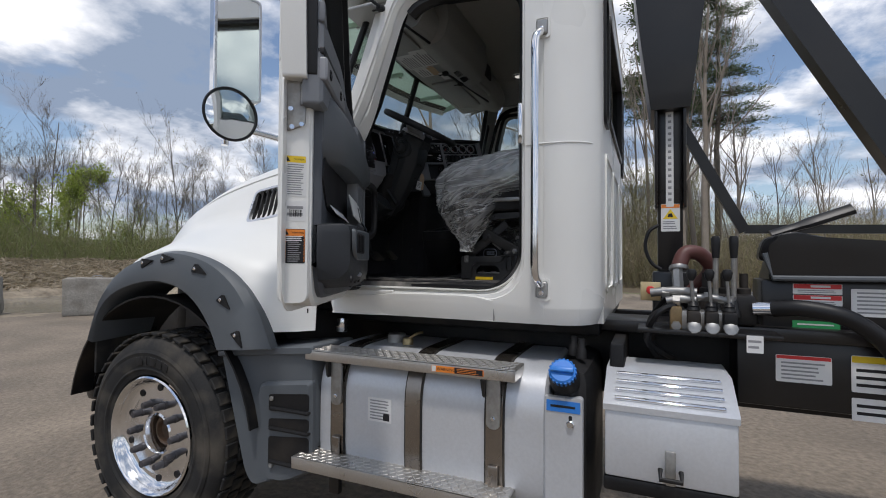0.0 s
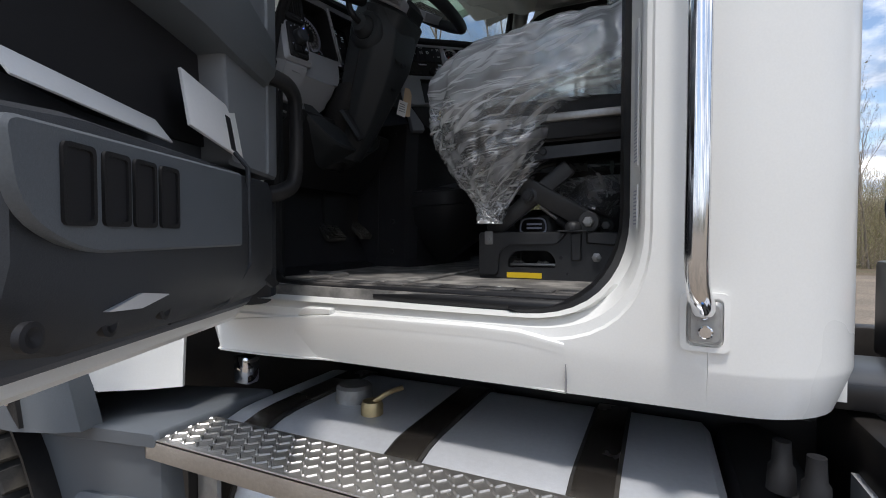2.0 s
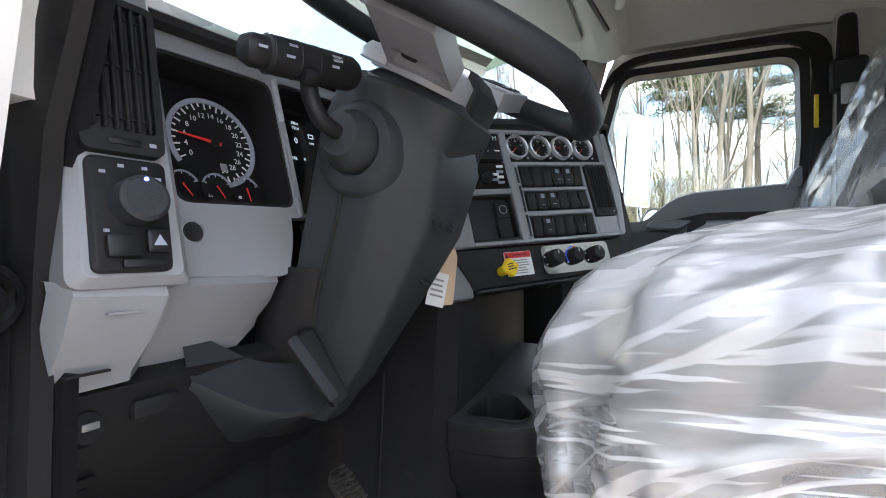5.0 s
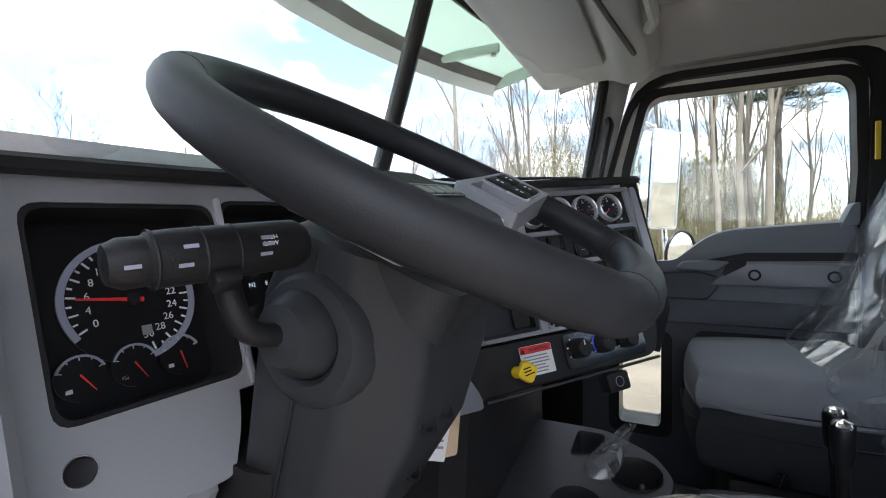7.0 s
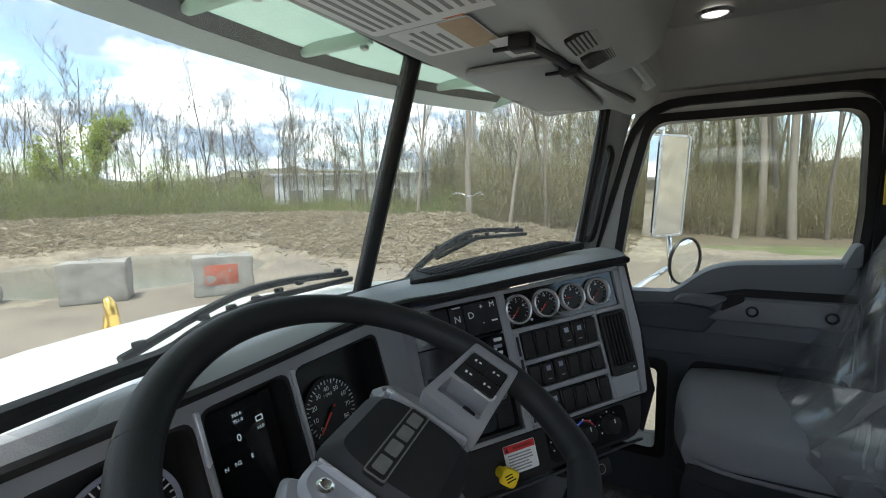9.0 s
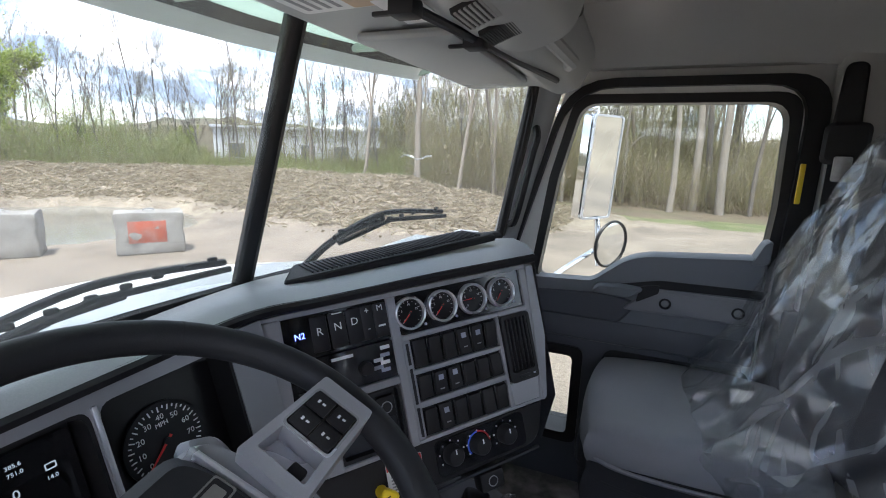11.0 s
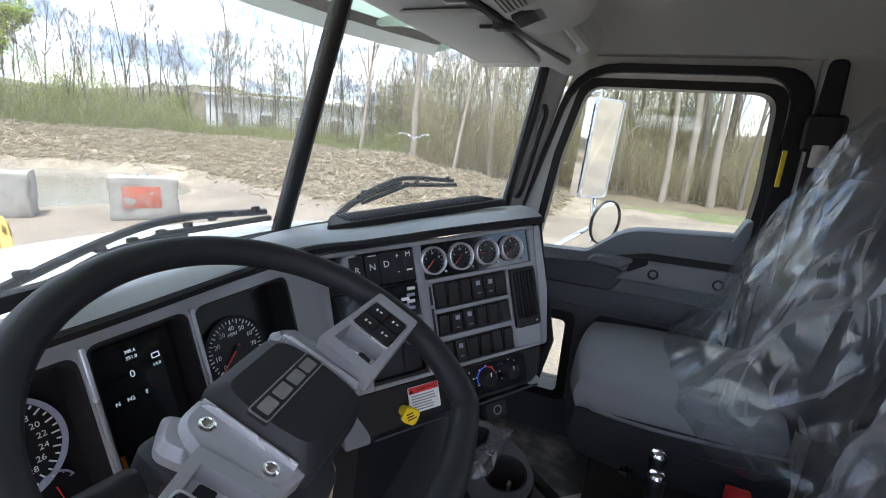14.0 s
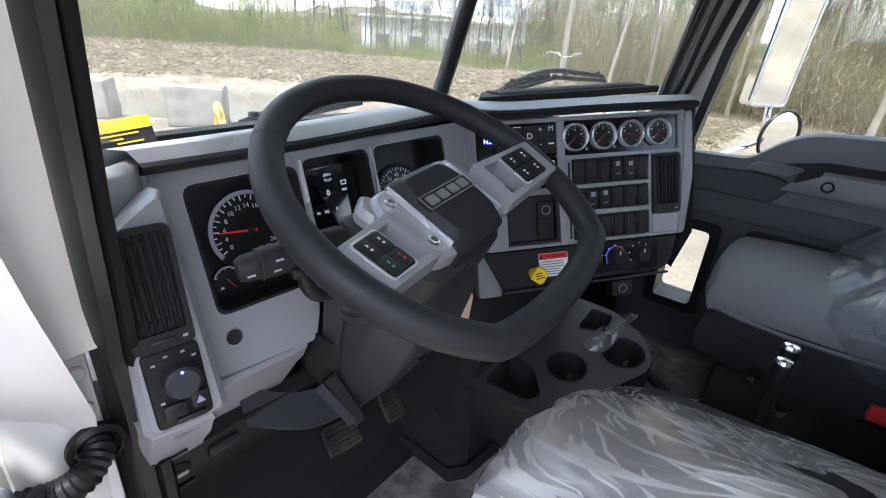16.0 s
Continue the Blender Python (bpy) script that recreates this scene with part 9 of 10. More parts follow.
def dashboard():
    d = thing("dashboard", "grey and silver truck dashboard with gauges and switches", "dashboard")
    # --- instrument panel ---
    cell = lambda a, b: rrect(a[0], a[1], b[0], b[1], 0.016, 4)
    for k, (a, b) in enumerate((((-0.216, -0.075), (-0.063, 0.097)), ((-0.056, -0.085), (0.062, 0.102)), ((0.070, -0.085), (0.228, 0.102)))):
        x0, x1 = ((-0.246, -0.0595), (-0.0595, 0.066), (0.066, 0.285))[k]
        rim_of(FL, rrect(x0, -0.088, x1, 0.118, 0.0005, 4), cell(a, b), -0.012, 0.0, M_SILVER, "face_plate", d, "satin silver face plate")
        rim_of(FL, cell(a, b), cell((a[0] + 0.004, a[1] + 0.004), (b[0] - 0.004, b[1] - 0.004)), -0.05, -0.002, M_BLKPL, "recess_wall", d)
        part("recess_floor", bmof(prism, cell(a, b), -0.056, -0.050, FL), M_GAUGE, d)
    part("lower_face", bmof(prism, rounded([(-0.246, -0.160), (-0.094, -0.160), (-0.078, -0.118), (-0.074, -0.088), (-0.246, -0.088)], [0.002, 0.01, 0.02, 0, 0], 4), -0.012, 0.0, FL), M_SILVER, d, "satin silver lower face")
    part("lower_face_gap", bmof(prism, rounded([(-0.036, -0.088), (0.285, -0.088), (0.285, -0.16), (-0.036, -0.16)], 0.002, 2), -0.03, -0.014, FL), M_TRIM, d)
    for x in (-0.0585, 0.066):
        part("bright_bar", bmof(box, (x, 0.008, 0.002), (0.006, 0.19, 0.006), 0.002, FL @ Matrix.Translation((0, 0, 0))), M_BRIGHT, d, "bright dividing bar")
    h = part("screw_hole", bmof(lathe, [(0.0105, 0.0), (0.0105, 0.0015), (0.009, 0.003), (0.006, 0.0022), (0.0001, 0.002)], 20, FL @ Matrix.Translation((-0.205, -0.1065, 0.0))), M_INK, d)
    part("ring_glint", bmof(lathe, [(0.0105, 0.001), (0.0110, 0.0018), (0.0115, 0.0008)], 20, FL @ Matrix.Translation((-0.205, -0.1065, 0.0))), M_BRIGHT, h)
    # rev counter and small gauges
    D = FL @ Matrix.Translation((-0.132, 0.018, -0.046))
    dial(d, D, 0.057, 208, -284, 30, ["0", "4", "6", "8", "10", "12", "14", "16", "18", "20", "22", "24", "26", "28", "30"], 172, "rev_counter", "round rev counter with white figures", 0.165, M_GREYRING)
    part("icon", bmof(box, (0.008, -0.030, 0.003), (0.009, 0.009, 0.001), 0.001, D), M_GREYINK, d)
    for x, n in ((-0.180, 122), (-0.139, 118), (-0.0995, 100)):
        dial(d, FL @ Matrix.Translation((x, -0.041, -0.0445)), 0.0190, 155, -130, 4, ["", ""], n + 180, "small_gauge", "small gauge with red needle", 0.3, M_GREYRING, cap=False)
        part("icon", bmof(box, (x - 0.010, -0.050, -0.043), (0.005, 0.0035, 0.001), 0.0, FL), M_MARK, d)
    # information screen
    s = part("information_screen", bmof(prism, rrect(-0.050, -0.070, 0.054, 0.085, 0.006, 4), -0.049, -0.040, FL), M_PIANO, d, "black information screen with pale text")
    S = lambda x, y: FL @ Matrix.Translation((x, y, -0.0396))
    for t, x, y, z in (("0", 0.0, 0.043, 0.013), ("751.0", 0.004, 0.063, 0.006), ("385.6", 0.004, 0.071, 0.006), ("14.0", 0.030, 0.043, 0.006), ("N", -0.024, 0.015, 0.007), ("N2", -0.009, 0.015, 0.007), ("E", 0.010, 0.015, 0.007)):
        words(t, z, S(x, y), M_SCREEN, s, "screen_text", 0.0002)
    part("battery_icon", bmof(hoop, rrect(0.026, 0.051, 0.036, 0.058, 0.001), rrect(0.0272, 0.0522, 0.0348, 0.0568, 0.001), -0.0399, -0.0394, FL), M_SCREEN, s)
    part("orange_tag", bmof(prism, rrect(-0.052, -0.078, -0.034, -0.045, 0.001), -0.039, -0.0375, FL), M_ORANGE, d, "small orange and white tag")
    # speedometer
    D = FL @ Matrix.Translation((0.143, 0.014, -0.046))
    dial(d, D, 0.050, 220, -260, 32, ["0", "10", "20", "30", "40", "50", "60", "70", "80"], 222, "speedometer", "round speedometer with white figures", 0.20, M_BLKPL)
    words("MPH", 0.008, D @ Matrix.Translation((0, 0.022, 0.003)), M_MARK, d)
    # --- end panel beside the door: vent and light switch ---
    E = facing((-1.366, -0.193, 2.010), (0.97, -0.16, 0.19), 1)
    part("end_panel", bmof(prism, rounded([(-0.044, -0.122), (0.046, -0.122), (0.030, 0.150), (-0.034, 0.112)], [0.012, 0.008, 0.01, 0.02], 5), -0.05, 0.0, E, 0.008), M_SILVER, d, "rounded silver end panel")
    vent(d, E @ Matrix.Translation((-0.004, 0.048, 0.004)), 0.060, 0.132, 6)
    lp = part("light_switch_panel", bmof(prism, rrect(-0.030, -0.112, 0.027, -0.021, 0.007, 4), -0.002, 0.006, E, 0.002), M_BLKPL, d, "black light switch panel with round knob")
    part("knob", bmof(lathe, [(0.0001, 0.020), (0.015, 0.020), (0.0182, 0.017), (0.0195, 0.0)], 28, E @ Matrix.Translation((0.002, -0.057, 0.006))), M_TRIM, lp)
    part("knob_led", bmof(disc, (0.002, -0.043, 0.026), 0.0016, 0.001, E, 8), M_BLUELED, lp)
    for x, y in ((-0.020, -0.034), (-0.007, -0.028), (0.010, -0.028), (0.020, -0.036), (-0.020, -0.080)):
        part("icon", bmof(box, (x, y, 0.0064), (0.0042, 0.0024, 0.001), 0.0, E), M_GREYRING, lp)
    part("rocker", bmof(box, (-0.010, -0.092, 0.008), (0.024, 0.018, 0.008), 0.003, E), M_HOSE, lp)
    hz = part("hazard_switch", bmof(box, (0.015, -0.088, 0.008), (0.018, 0.020, 0.007), 0.003, E), M_HOSE, lp)
    part("hazard_mark", bmof(prism, [(0.010, -0.092), (0.020, -0.092), (0.015, -0.083)], 0.0116, 0.0122, E), M_GREYRING, hz)
    part("dimmer", bmof(box, (0.004, -0.106, 0.008), (0.032, 0.007, 0.006), 0.002, E), M_HOSE, lp)
    # knee panel under the instruments, falling back towards the toe board
    rows = []
    for y, x0, z0, x1, z1 in ((-0.236, -1.385, 1.895, -1.415, 1.800), (-0.230, -1.362, 1.893, -1.400, 1.798), (-0.165, -1.350, 1.890, -1.398, 1.800), (-0.152, -1.372, 1.892, -1.412, 1.801), (-0.140, -1.389, 1.893, -1.425, 1.802), (-0.030, -1.382, 1.893, -1.420, 1.806), (-0.004, -1.386, 1.893, -1.420, 1.826), (0.002, -1.400, 1.893, -1.430, 1.830)):
        rows.append([(x0 - 0.03, y, z0), (x0, y, z0 - 0.002), (x0 + 0.003, y, z0 - 0.010), ((x0 * 0.55 + x1 * 0.45) + 0.006, y, z0 * 0.5 + z1 * 0.5), (x1 + 0.004, y, z1 + 0.012), (x1, y, z1 + 0.002), (x1 - 0.04, y, z1)])
    part("knee_panel", bmof(loft, rows), M_SILVER, d, "satin silver knee panel", 30)
    part("knee_slot", bmof(box, (-1.358, -0.192, 1.868), (0.004, 0.030, 0.0016), 0.0), M_GREYINK, d)
    part("knee_slot", bmof(box, (-1.386, -0.205, 1.818), (0.004, 0.034, 0.002), 0.0), M_INK, d)
    # --- centre panel ---
    P = rounded([(-0.215, -0.137), (0.236, -0.138), (0.256, -0.02), (0.256, 0.122), (-0.236, 0.117)], [0.004, 0.02, 0.03, 0.02, 0.002], 4)
    part("centre_backing", bmof(prism, P, -0.10, -0.022, FR), M_TRIM, d)
    part("side_cheek", bmof(prism, rounded([(0.238, -0.137), (0.262, -0.02), (0.262, 0.118), (0.245, 0.118), (0.236, -0.02), (0.225, -0.137)], 0.006, 3), -0.12, 0.004, FR, 0.003), M_SILVER, d, "satin silver cheek")
    # silver lattice between the openings
    lat = [(-0.236, 0.112, 0.245, 0.120), (-0.236, -0.137, -0.205, 0.112), (-0.205, -0.030, -0.037, -0.018), (-0.205, -0.137, -0.150, -0.030), (-0.150, -0.137, -0.037, -0.130), (-0.037, -0.137, -0.022, 0.112),
           (-0.022, 0.0355, 0.168, 0.0435), (-0.022, -0.0245, 0.168, -0.0165), (-0.022, -0.0805, 0.168, -0.0705), (-0.022, -0.137, 0.231, -0.1305), (-0.022, -0.1305, -0.009, 0.0355), (0.161, -0.1305, 0.168, 0.0355), (0.168, -0.1305, 0.236, -0.0907), (0.231, -0.0907, 0.245, 0.112), (0.168, 0.034, 0.245, 0.0435)]
    for x0, y0, x1, y1 in lat:
        part("face_bar", bmof(box, ((x0 + x1) / 2, (y0 + y1) / 2, -0.009), (x1 - x0 + 0.0006, y1 - y0 + 0.0006, 0.018), 0.0016, FR, 1), M_SILVER, d)
    for y0, y1 in ((-0.006, 0.03), (-0.072, -0.012), (-0.126, -0.078)):
        part("dark_slot", bmof(box, (-0.0155, (y0 + y1) / 2, 0.0), (0.005, y1 - y0, 0.003), 0.001, FR), M_INK, d)
    # gauges in their black strip
    strip = part("gauge_strip", bmof(prism, rrect(-0.021, 0.0440, 0.237, 0.1125, 0.008, 4), -0.02, -0.006, FR), M_PIANO, d, "gloss black gauge strip")
    for i, n in enumerate((225, 225, 180, 230)):
        G = FR @ Matrix.Translation((0.0005 + 0.061 * i, 0.0785, -0.005))
        g = dial(d, G, 0.0235, 225, -270, 12, ["0", "5", "10", "15", ""], n, "round_gauge", "small round gauge with silver bezel", 0.24)
        part("bezel", bmof(lathe, [(0.0235, 0.0), (0.0235, 0.010), (0.0255, 0.012), (0.0275, 0.010), (0.0280, 0.0)], 36, G), M_BRIGHT, g, "satin silver bezel")
        part("lamp", bmof(disc, (0.026, -0.024, 0.0), 0.0025, 0.002, G, 8), M_GREYRING, g)
    # rocker switches
    for row, (y0, y1) in enumerate(((-0.0165, 0.0355), (-0.0705, -0.0245), (-0.1305, -0.0805))):
        part("switch_bed", bmof(prism, rrect(-0.009, y0, 0.161, y1, 0.004, 3), -0.02, -0.008, FR), M_INK, d)
        for i in range(6):
            x = -0.009 + 0.170 * (i + 0.5) / 6
            T = FR @ Matrix.Translation((x, (y0 + y1) / 2, -0.004)) @ Matrix.Rotation(radians(6 if (i + row) % 3 else -4), 4, "X")
            sw = part("rocker_switch", bmof(box, (0, 0, 0), (0.0225, y1 - y0 - 0.006, 0.014), 0.0035, T), M_BLKPL, d, "black rocker switch")
            part("edge_bead", bmof(box, (-0.0125, 0, -0.001), (0.0022, y1 - y0 - 0.007, 0.008), 0.001, T, 1), M_PIANO, sw)
            if (row, i) in ((0, 3), (0, 4), (1, 1), (1, 2), (2, 1)):
                part("legend", bmof(box, (0, 0.010, 0.0072), (0.009, 0.009, 0.0008), 0.0, T), M_GREYRING, sw)
                part("legend_line", bmof(box, (0, -0.010, 0.0072), (0.008, 0.002, 0.0008), 0.0, T), M_GREYINK, sw)
    vent(d, FR @ Matrix.Translation((0.1995, -0.028, 0.0)), 0.062, 0.124, 6)
    # gear selector pad, radio, cubby
    K = lambda x, y, z=-0.003: FR @ Matrix.Translation((x, y, z))
    pad = part("gear_selector_pad", bmof(prism, rrect(-0.204, 0.046, -0.0375, 0.1115, 0.003, 3), -0.018, -0.006, FR), M_PIANO, d, "black gear selector keypad with lit display")
    words("N2", 0.013, K(-0.180, 0.081, -0.0055), M_BLUELED, pad, "display_text")
    for x in (-0.150, -0.121, -0.094, -0.072, -0.050):
        part("key", bmof(box, (x, 0.079, -0.005), (0.022 if x > -0.09 else 0.026, 0.056, 0.005), 0.003, FR), M_INK, pad)
    for t, x, y, z in (("R", -0.150, 0.082, 0.017), ("N", -0.121, 0.084, 0.017), ("D", -0.094, 0.086, 0.017), ("+", -0.072, 0.098, 0.015), ("M", -0.050, 0.099, 0.014), ("-", -0.072, 0.070, 0.015)):
        words(t, z, K(x, y, -0.0022), M_MARK, pad, "key_letter", 0.0003)
    part("key_bar", bmof(bars, -0.056, -0.044, (0.070,), 0.003, FR, -0.0020, 0, 0), M_MARK, pad)
    part("key_bar", bmof(bars, -0.128, -0.112, (0.105,), 0.002, FR, -0.0020, 0, 0), M_MARK, pad)
    rad = part("radio", bmof(prism, rrect(-0.204, -0.017, -0.0375, 0.043, 0.003, 3), -0.018, -0.005, FR), M_PIANO, d, "black radio face with small keys")
    part("volume_knob", bmof(lathe, [(0.0001, 0.012), (0.010, 0.012), (0.012, 0.0)], 18, K(-0.088, 0.008, -0.005)), M_BLKPL, rad)
    part("mark_bar", bmof(bars, -0.14, -0.105, (0.034,), 0.005, FR, -0.0045, 0, 0), M_MARK, rad)
    for i, (x, y) in enumerate(((-0.052, 0.034), (-0.054, 0.022), (-0.055, 0.010), (-0.056, -0.002), (-0.066, 0.016), (-0.068, 0.004))):
        part("radio_key", bmof(box, (x, y, -0.004), (0.016, 0.006, 0.003), 0.001, FR), M_GREYRING if i % 2 else M_MARK, rad)
    for i in range(4):
        part("radio_key", bmof(box, (-0.19 + i * 0.016, -0.006, -0.004), (0.012, 0.006, 0.003), 0.001, FR), M_BLKPL, rad)
    cub = rim_of(FR, rrect(-0.150, -0.130, -0.040, -0.030, 0.004, 3), rrect(-0.146, -0.124, -0.044, -0.034, 0.004, 3), -0.08, -0.004, M_BLKPL, "cubby", d, "open black cubby with socket")
    part("cubby_back", bmof(prism, rrect(-0.147, -0.126, -0.043, -0.033, 0.004, 3), -0.085, -0.078, FR), M_INK, cub)
    part("socket_cover", bmof(box, (-0.066, -0.062, -0.012), (0.032, 0.036, 0.012), 0.004, FR), M_BLKPL, cub)
    part("socket_mark", bmof(lathe, [(0.008, 0.0), (0.008, 0.001), (0.0095, 0.001), (0.0095, 0.0)], 18, K(-0.066, -0.062, -0.0056)), M_GREYINK, cub)
    part("socket_stalk", bmof(box, (-0.066, -0.10, -0.014), (0.034, 0.042, 0.010), 0.004, FR), M_BLKPL, cub)
    # lower black panel: parking brake, warning label, heater knobs
    low = part("lower_panel", bmof(prism, rounded([(-0.165, -0.222), (0.215, -0.215), (0.238, -0.141), (-0.205, -0.139)], [0.006, 0.03, 0.01, 0.004], 4), -0.09, -0.012, FR, 0.004), M_BLKPL, d, "black lower panel")
    part("panel_rim", bmof(box, (0.02, -0.2235, -0.008), (0.37, 0.005, 0.008), 0.002, FR @ Matrix.Rotation(0.015, 4, "Z")), M_TRIM, low)
    part("silver_edge", bmof(box, (-0.19, -0.185, -0.03), (0.05, 0.10, 0.03), 0.006, FR @ Matrix.Rotation(0.0, 4, "Z")), M_TRIMGREY, d)
    W = FR @ Matrix.Translation((-0.053, -0.177, -0.0115))
    sticker(d, W, 0.064, 0.050, head=M_RED, head_h=0.013, lines=6, text="WARNING", text_mat=M_INK, name="warning_label", label="white label with red warning heading", seed=41)
    kb = part("parking_brake_knob", bmof(prism, rounded([(0.0, -0.021), (0.021, 0.0), (0.0, 0.021), (-0.021, 0.0)], 0.008, 3), 0.0, 0.011, FR @ Matrix.Translation((-0.098, -0.190, 0.018)) @ pose(0, 0, 0, 0, 0, 8), 0.003), M_YELLOW, d, "yellow diamond parking brake knob")
    part("knob_stem", bmof(tube, [at(FR, -0.098, -0.190, -0.012), at(FR, -0.098, -0.190, 0.019)], 0.010, 14), M_YELLOW, kb)
    part("knob_print", bmof(bars, -0.009, 0.009, (0.006, 0.001, -0.004), 0.002, FR @ Matrix.Translation((-0.098, -0.190, 0.0295)) @ pose(0, 0, 0, 0, 0, 8), 0.0005, 2), M_INK, kb)
    hv = part("heater_panel", bmof(prism, rrect(0.004, -0.207, 0.185, -0.146, 0.012, 4), -0.012, -0.008, FR), M_PIANO, d, "black heater control panel")
    for i, x in enumerate((0.033, 0.0865, 0.142)):
        k = part("heater_knob", bmof(lathe, [(0.0001, 0.020), (0.013, 0.020), (0.0165, 0.016), (0.018, 0.0)], 26, K(x, -0.174, -0.008)), M_BLKPL, hv, "round black heater knob")
        part("pointer", bmof(box, (0, 0.009, 0.0205), (0.002, 0.008, 0.001), 0.0, K(x, -0.174, -0.008)), M_MARK, k)
        for j in range(7):
            a = radians(210 - j * 40)
            part("dot", bmof(box, (0.0235 * math.cos(a), 0.0235 * math.sin(a), 0.0), (0.0025, 0.0025, 0.0015), 0.0, K(x, -0.174, -0.0075)), M_MARK, k)
    for m, a0, a1 in ((M_BLUELED, 90, 215), (M_RED, -35, 90)):
        part("temperature_arc", bmof(lathe, [(0.0200, 0.0), (0.0200, 0.001), (0.0228, 0.001), (0.0228, 0.0)], 20, K(0.0865, -0.174, -0.0075), (radians(a0), radians(a1))), mat("temperature_print", (0.05, 0.12, 0.7) if m is M_BLUELED else (0.65, 0.03, 0.04), 0.4), hv)
    part("socket", bmof(box, (0.10, -0.245, -0.02), (0.05, 0.034, 0.03), 0.006, FR), M_BLKPL, d)
    part("socket_mark", bmof(lathe, [(0.008, 0.0), (0.008, 0.001), (0.0095, 0.001), (0.0095, 0.0)], 18, K(0.10, -0.245, -0.005)), M_GREYINK, d)
    # paper tag hanging at the column
    tg = thing("paper_tag", "buff and white paper tag hanging under the dash", "tag")
    T = facing((-1.272, 0.232, 1.888), (0.75, -0.6, 0.1), -8)
    part("tag", bmof(prism, rounded([(-0.014, -0.05), (0.016, -0.045), (0.016, 0.03), (0.006, 0.05), (-0.010, 0.05)], 0.004, 3), 0.0, 0.001, T), M_BUFF, tg)
    part("slip", bmof(prism, rrect(-0.026, -0.052, 0.004, 0.0, 0.001), 0.0015, 0.0022, T @ pose(0, 0, 0, 0, 0, -6)), M_PAPER, tg)
    part("print", bmof(bars, -0.022, 0.001, (-0.012, -0.020, -0.028, -0.036), 0.003, T @ pose(0, 0, 0, 0, 0, -6), 0.003, 6), M_GREYINK, tg)
    # --- brow and dash top ---
    brow = [at(FL, -0.253, 0.126, 0.016), at(FL, -0.06, 0.125, 0.018), at(FL, 0.12, 0.130, 0.021), at(FL, 0.262, 0.133, 0.026), at(FR, -0.13, 0.130, 0.020), at(FR, 0.06, 0.132, 0.018), at(FR, 0.262, 0.130, 0.018)]
    line = bezier([tuple(p) for p in brow], 5)
    rows = [[p + Vector((-0.004, 0, -0.011)) for p in line], [p + Vector((0.002, 0, -0.008)) for p in line], [p + Vector((0.004, 0, 0.0)) for p in line], [p + Vector((-0.004, 0, 0.005)) for p in line]]
    bm = bmof(loft, rows)
    loft(bm, [[p + Vector((-0.004, 0, -0.011)) for p in line], [p + Vector((-0.075, 0.0, -0.011)) for p in line]])
    part("brow", bm, M_INK, d, "black brow over the instruments")
    n = len(line)
    rows = []
    for i, p in enumerate(line):
        t = i / (n - 1)
        y_end = -0.235 + 1.52 * t
        x_end = -1.63 + (0.14 if y_end < MID else 0.30) * (abs(y_end - MID) / 0.75) ** 1.6
        end = Vector((x_end, y_end, 2.150))
        a = p + Vector((-0.002, 0, 0.004))
        up = 0.024
        rows.append([a, a.lerp(end, 0.12) + Vector((0, 0, up * 0.7)), a.lerp(end, 0.35) + Vector((0, 0, up)), a.lerp(end, 0.7) + Vector((0, 0, up * 0.7)), end])
    part("dash_top", bmof(loft, rows), M_DASHTOP, d, "grey grained dash top", 50)
    # right end of the dash and glove area down to the toe board
    e = [at(FR, 0.262, 0.130, 0.010), at(FR, 0.262, -0.137, 0.0), at(FR, 0.225, -0.215, -0.02)]
    far = [Vector((-1.33, 1.285, 2.15)), Vector((-1.30, 1.285, 1.95)), Vector((-1.35, 1.285, 1.80))]
    part("passenger_side_face", bmof(loft, [e, [a.lerp(b, 0.5) + Vector((-0.03, 0, 0)) for a, b in zip(e, far)], far]), M_TRIM, d)
    part("end_cap", bmof(loft, [[at(FL, -0.272, 0.10, 0.02), at(FL, -0.275, -0.02, 0.0), Vector((-1.42, -0.215, 1.81))], [Vector((-1.55, -0.25, 2.15)), Vector((-1.55, -0.26, 2.0)), Vector((-1.55, -0.26, 1.81))]]), M_DASHTOP, d)
    # rounded shoulder between the brow and the door post
    rows = [[at(FL, -0.250, 0.040, -0.004), (-1.425, -0.185, 2.090), (-1.412, -0.232, 2.080)], [at(FL, -0.252, 0.085, -0.004), (-1.428, -0.182, 2.130), (-1.405, -0.230, 2.125)],
            [at(FL, -0.253, 0.116, 0.002), (-1.430, -0.180, 2.156), (-1.404, -0.226, 2.152)], [at(FL, -0.250, 0.129, 0.0), (-1.442, -0.178, 2.166), (-1.416, -0.222, 2.163)],
            [Vector((-1.500, -0.130, 2.170)), (-1.480, -0.165, 2.166), (-1.462, -0.215, 2.158)], [Vector((-1.565, -0.115, 2.140)), (-1.545, -0.150, 2.130), (-1.530, -0.205, 2.110)]]
    cols = [bezier([tuple(r[k]) for r in rows], 4) for k in range(3)]
    part("left_shoulder", bmof(loft, cols), M_DASHTOP, d, "grey rounded dash end beside the door post", 60)
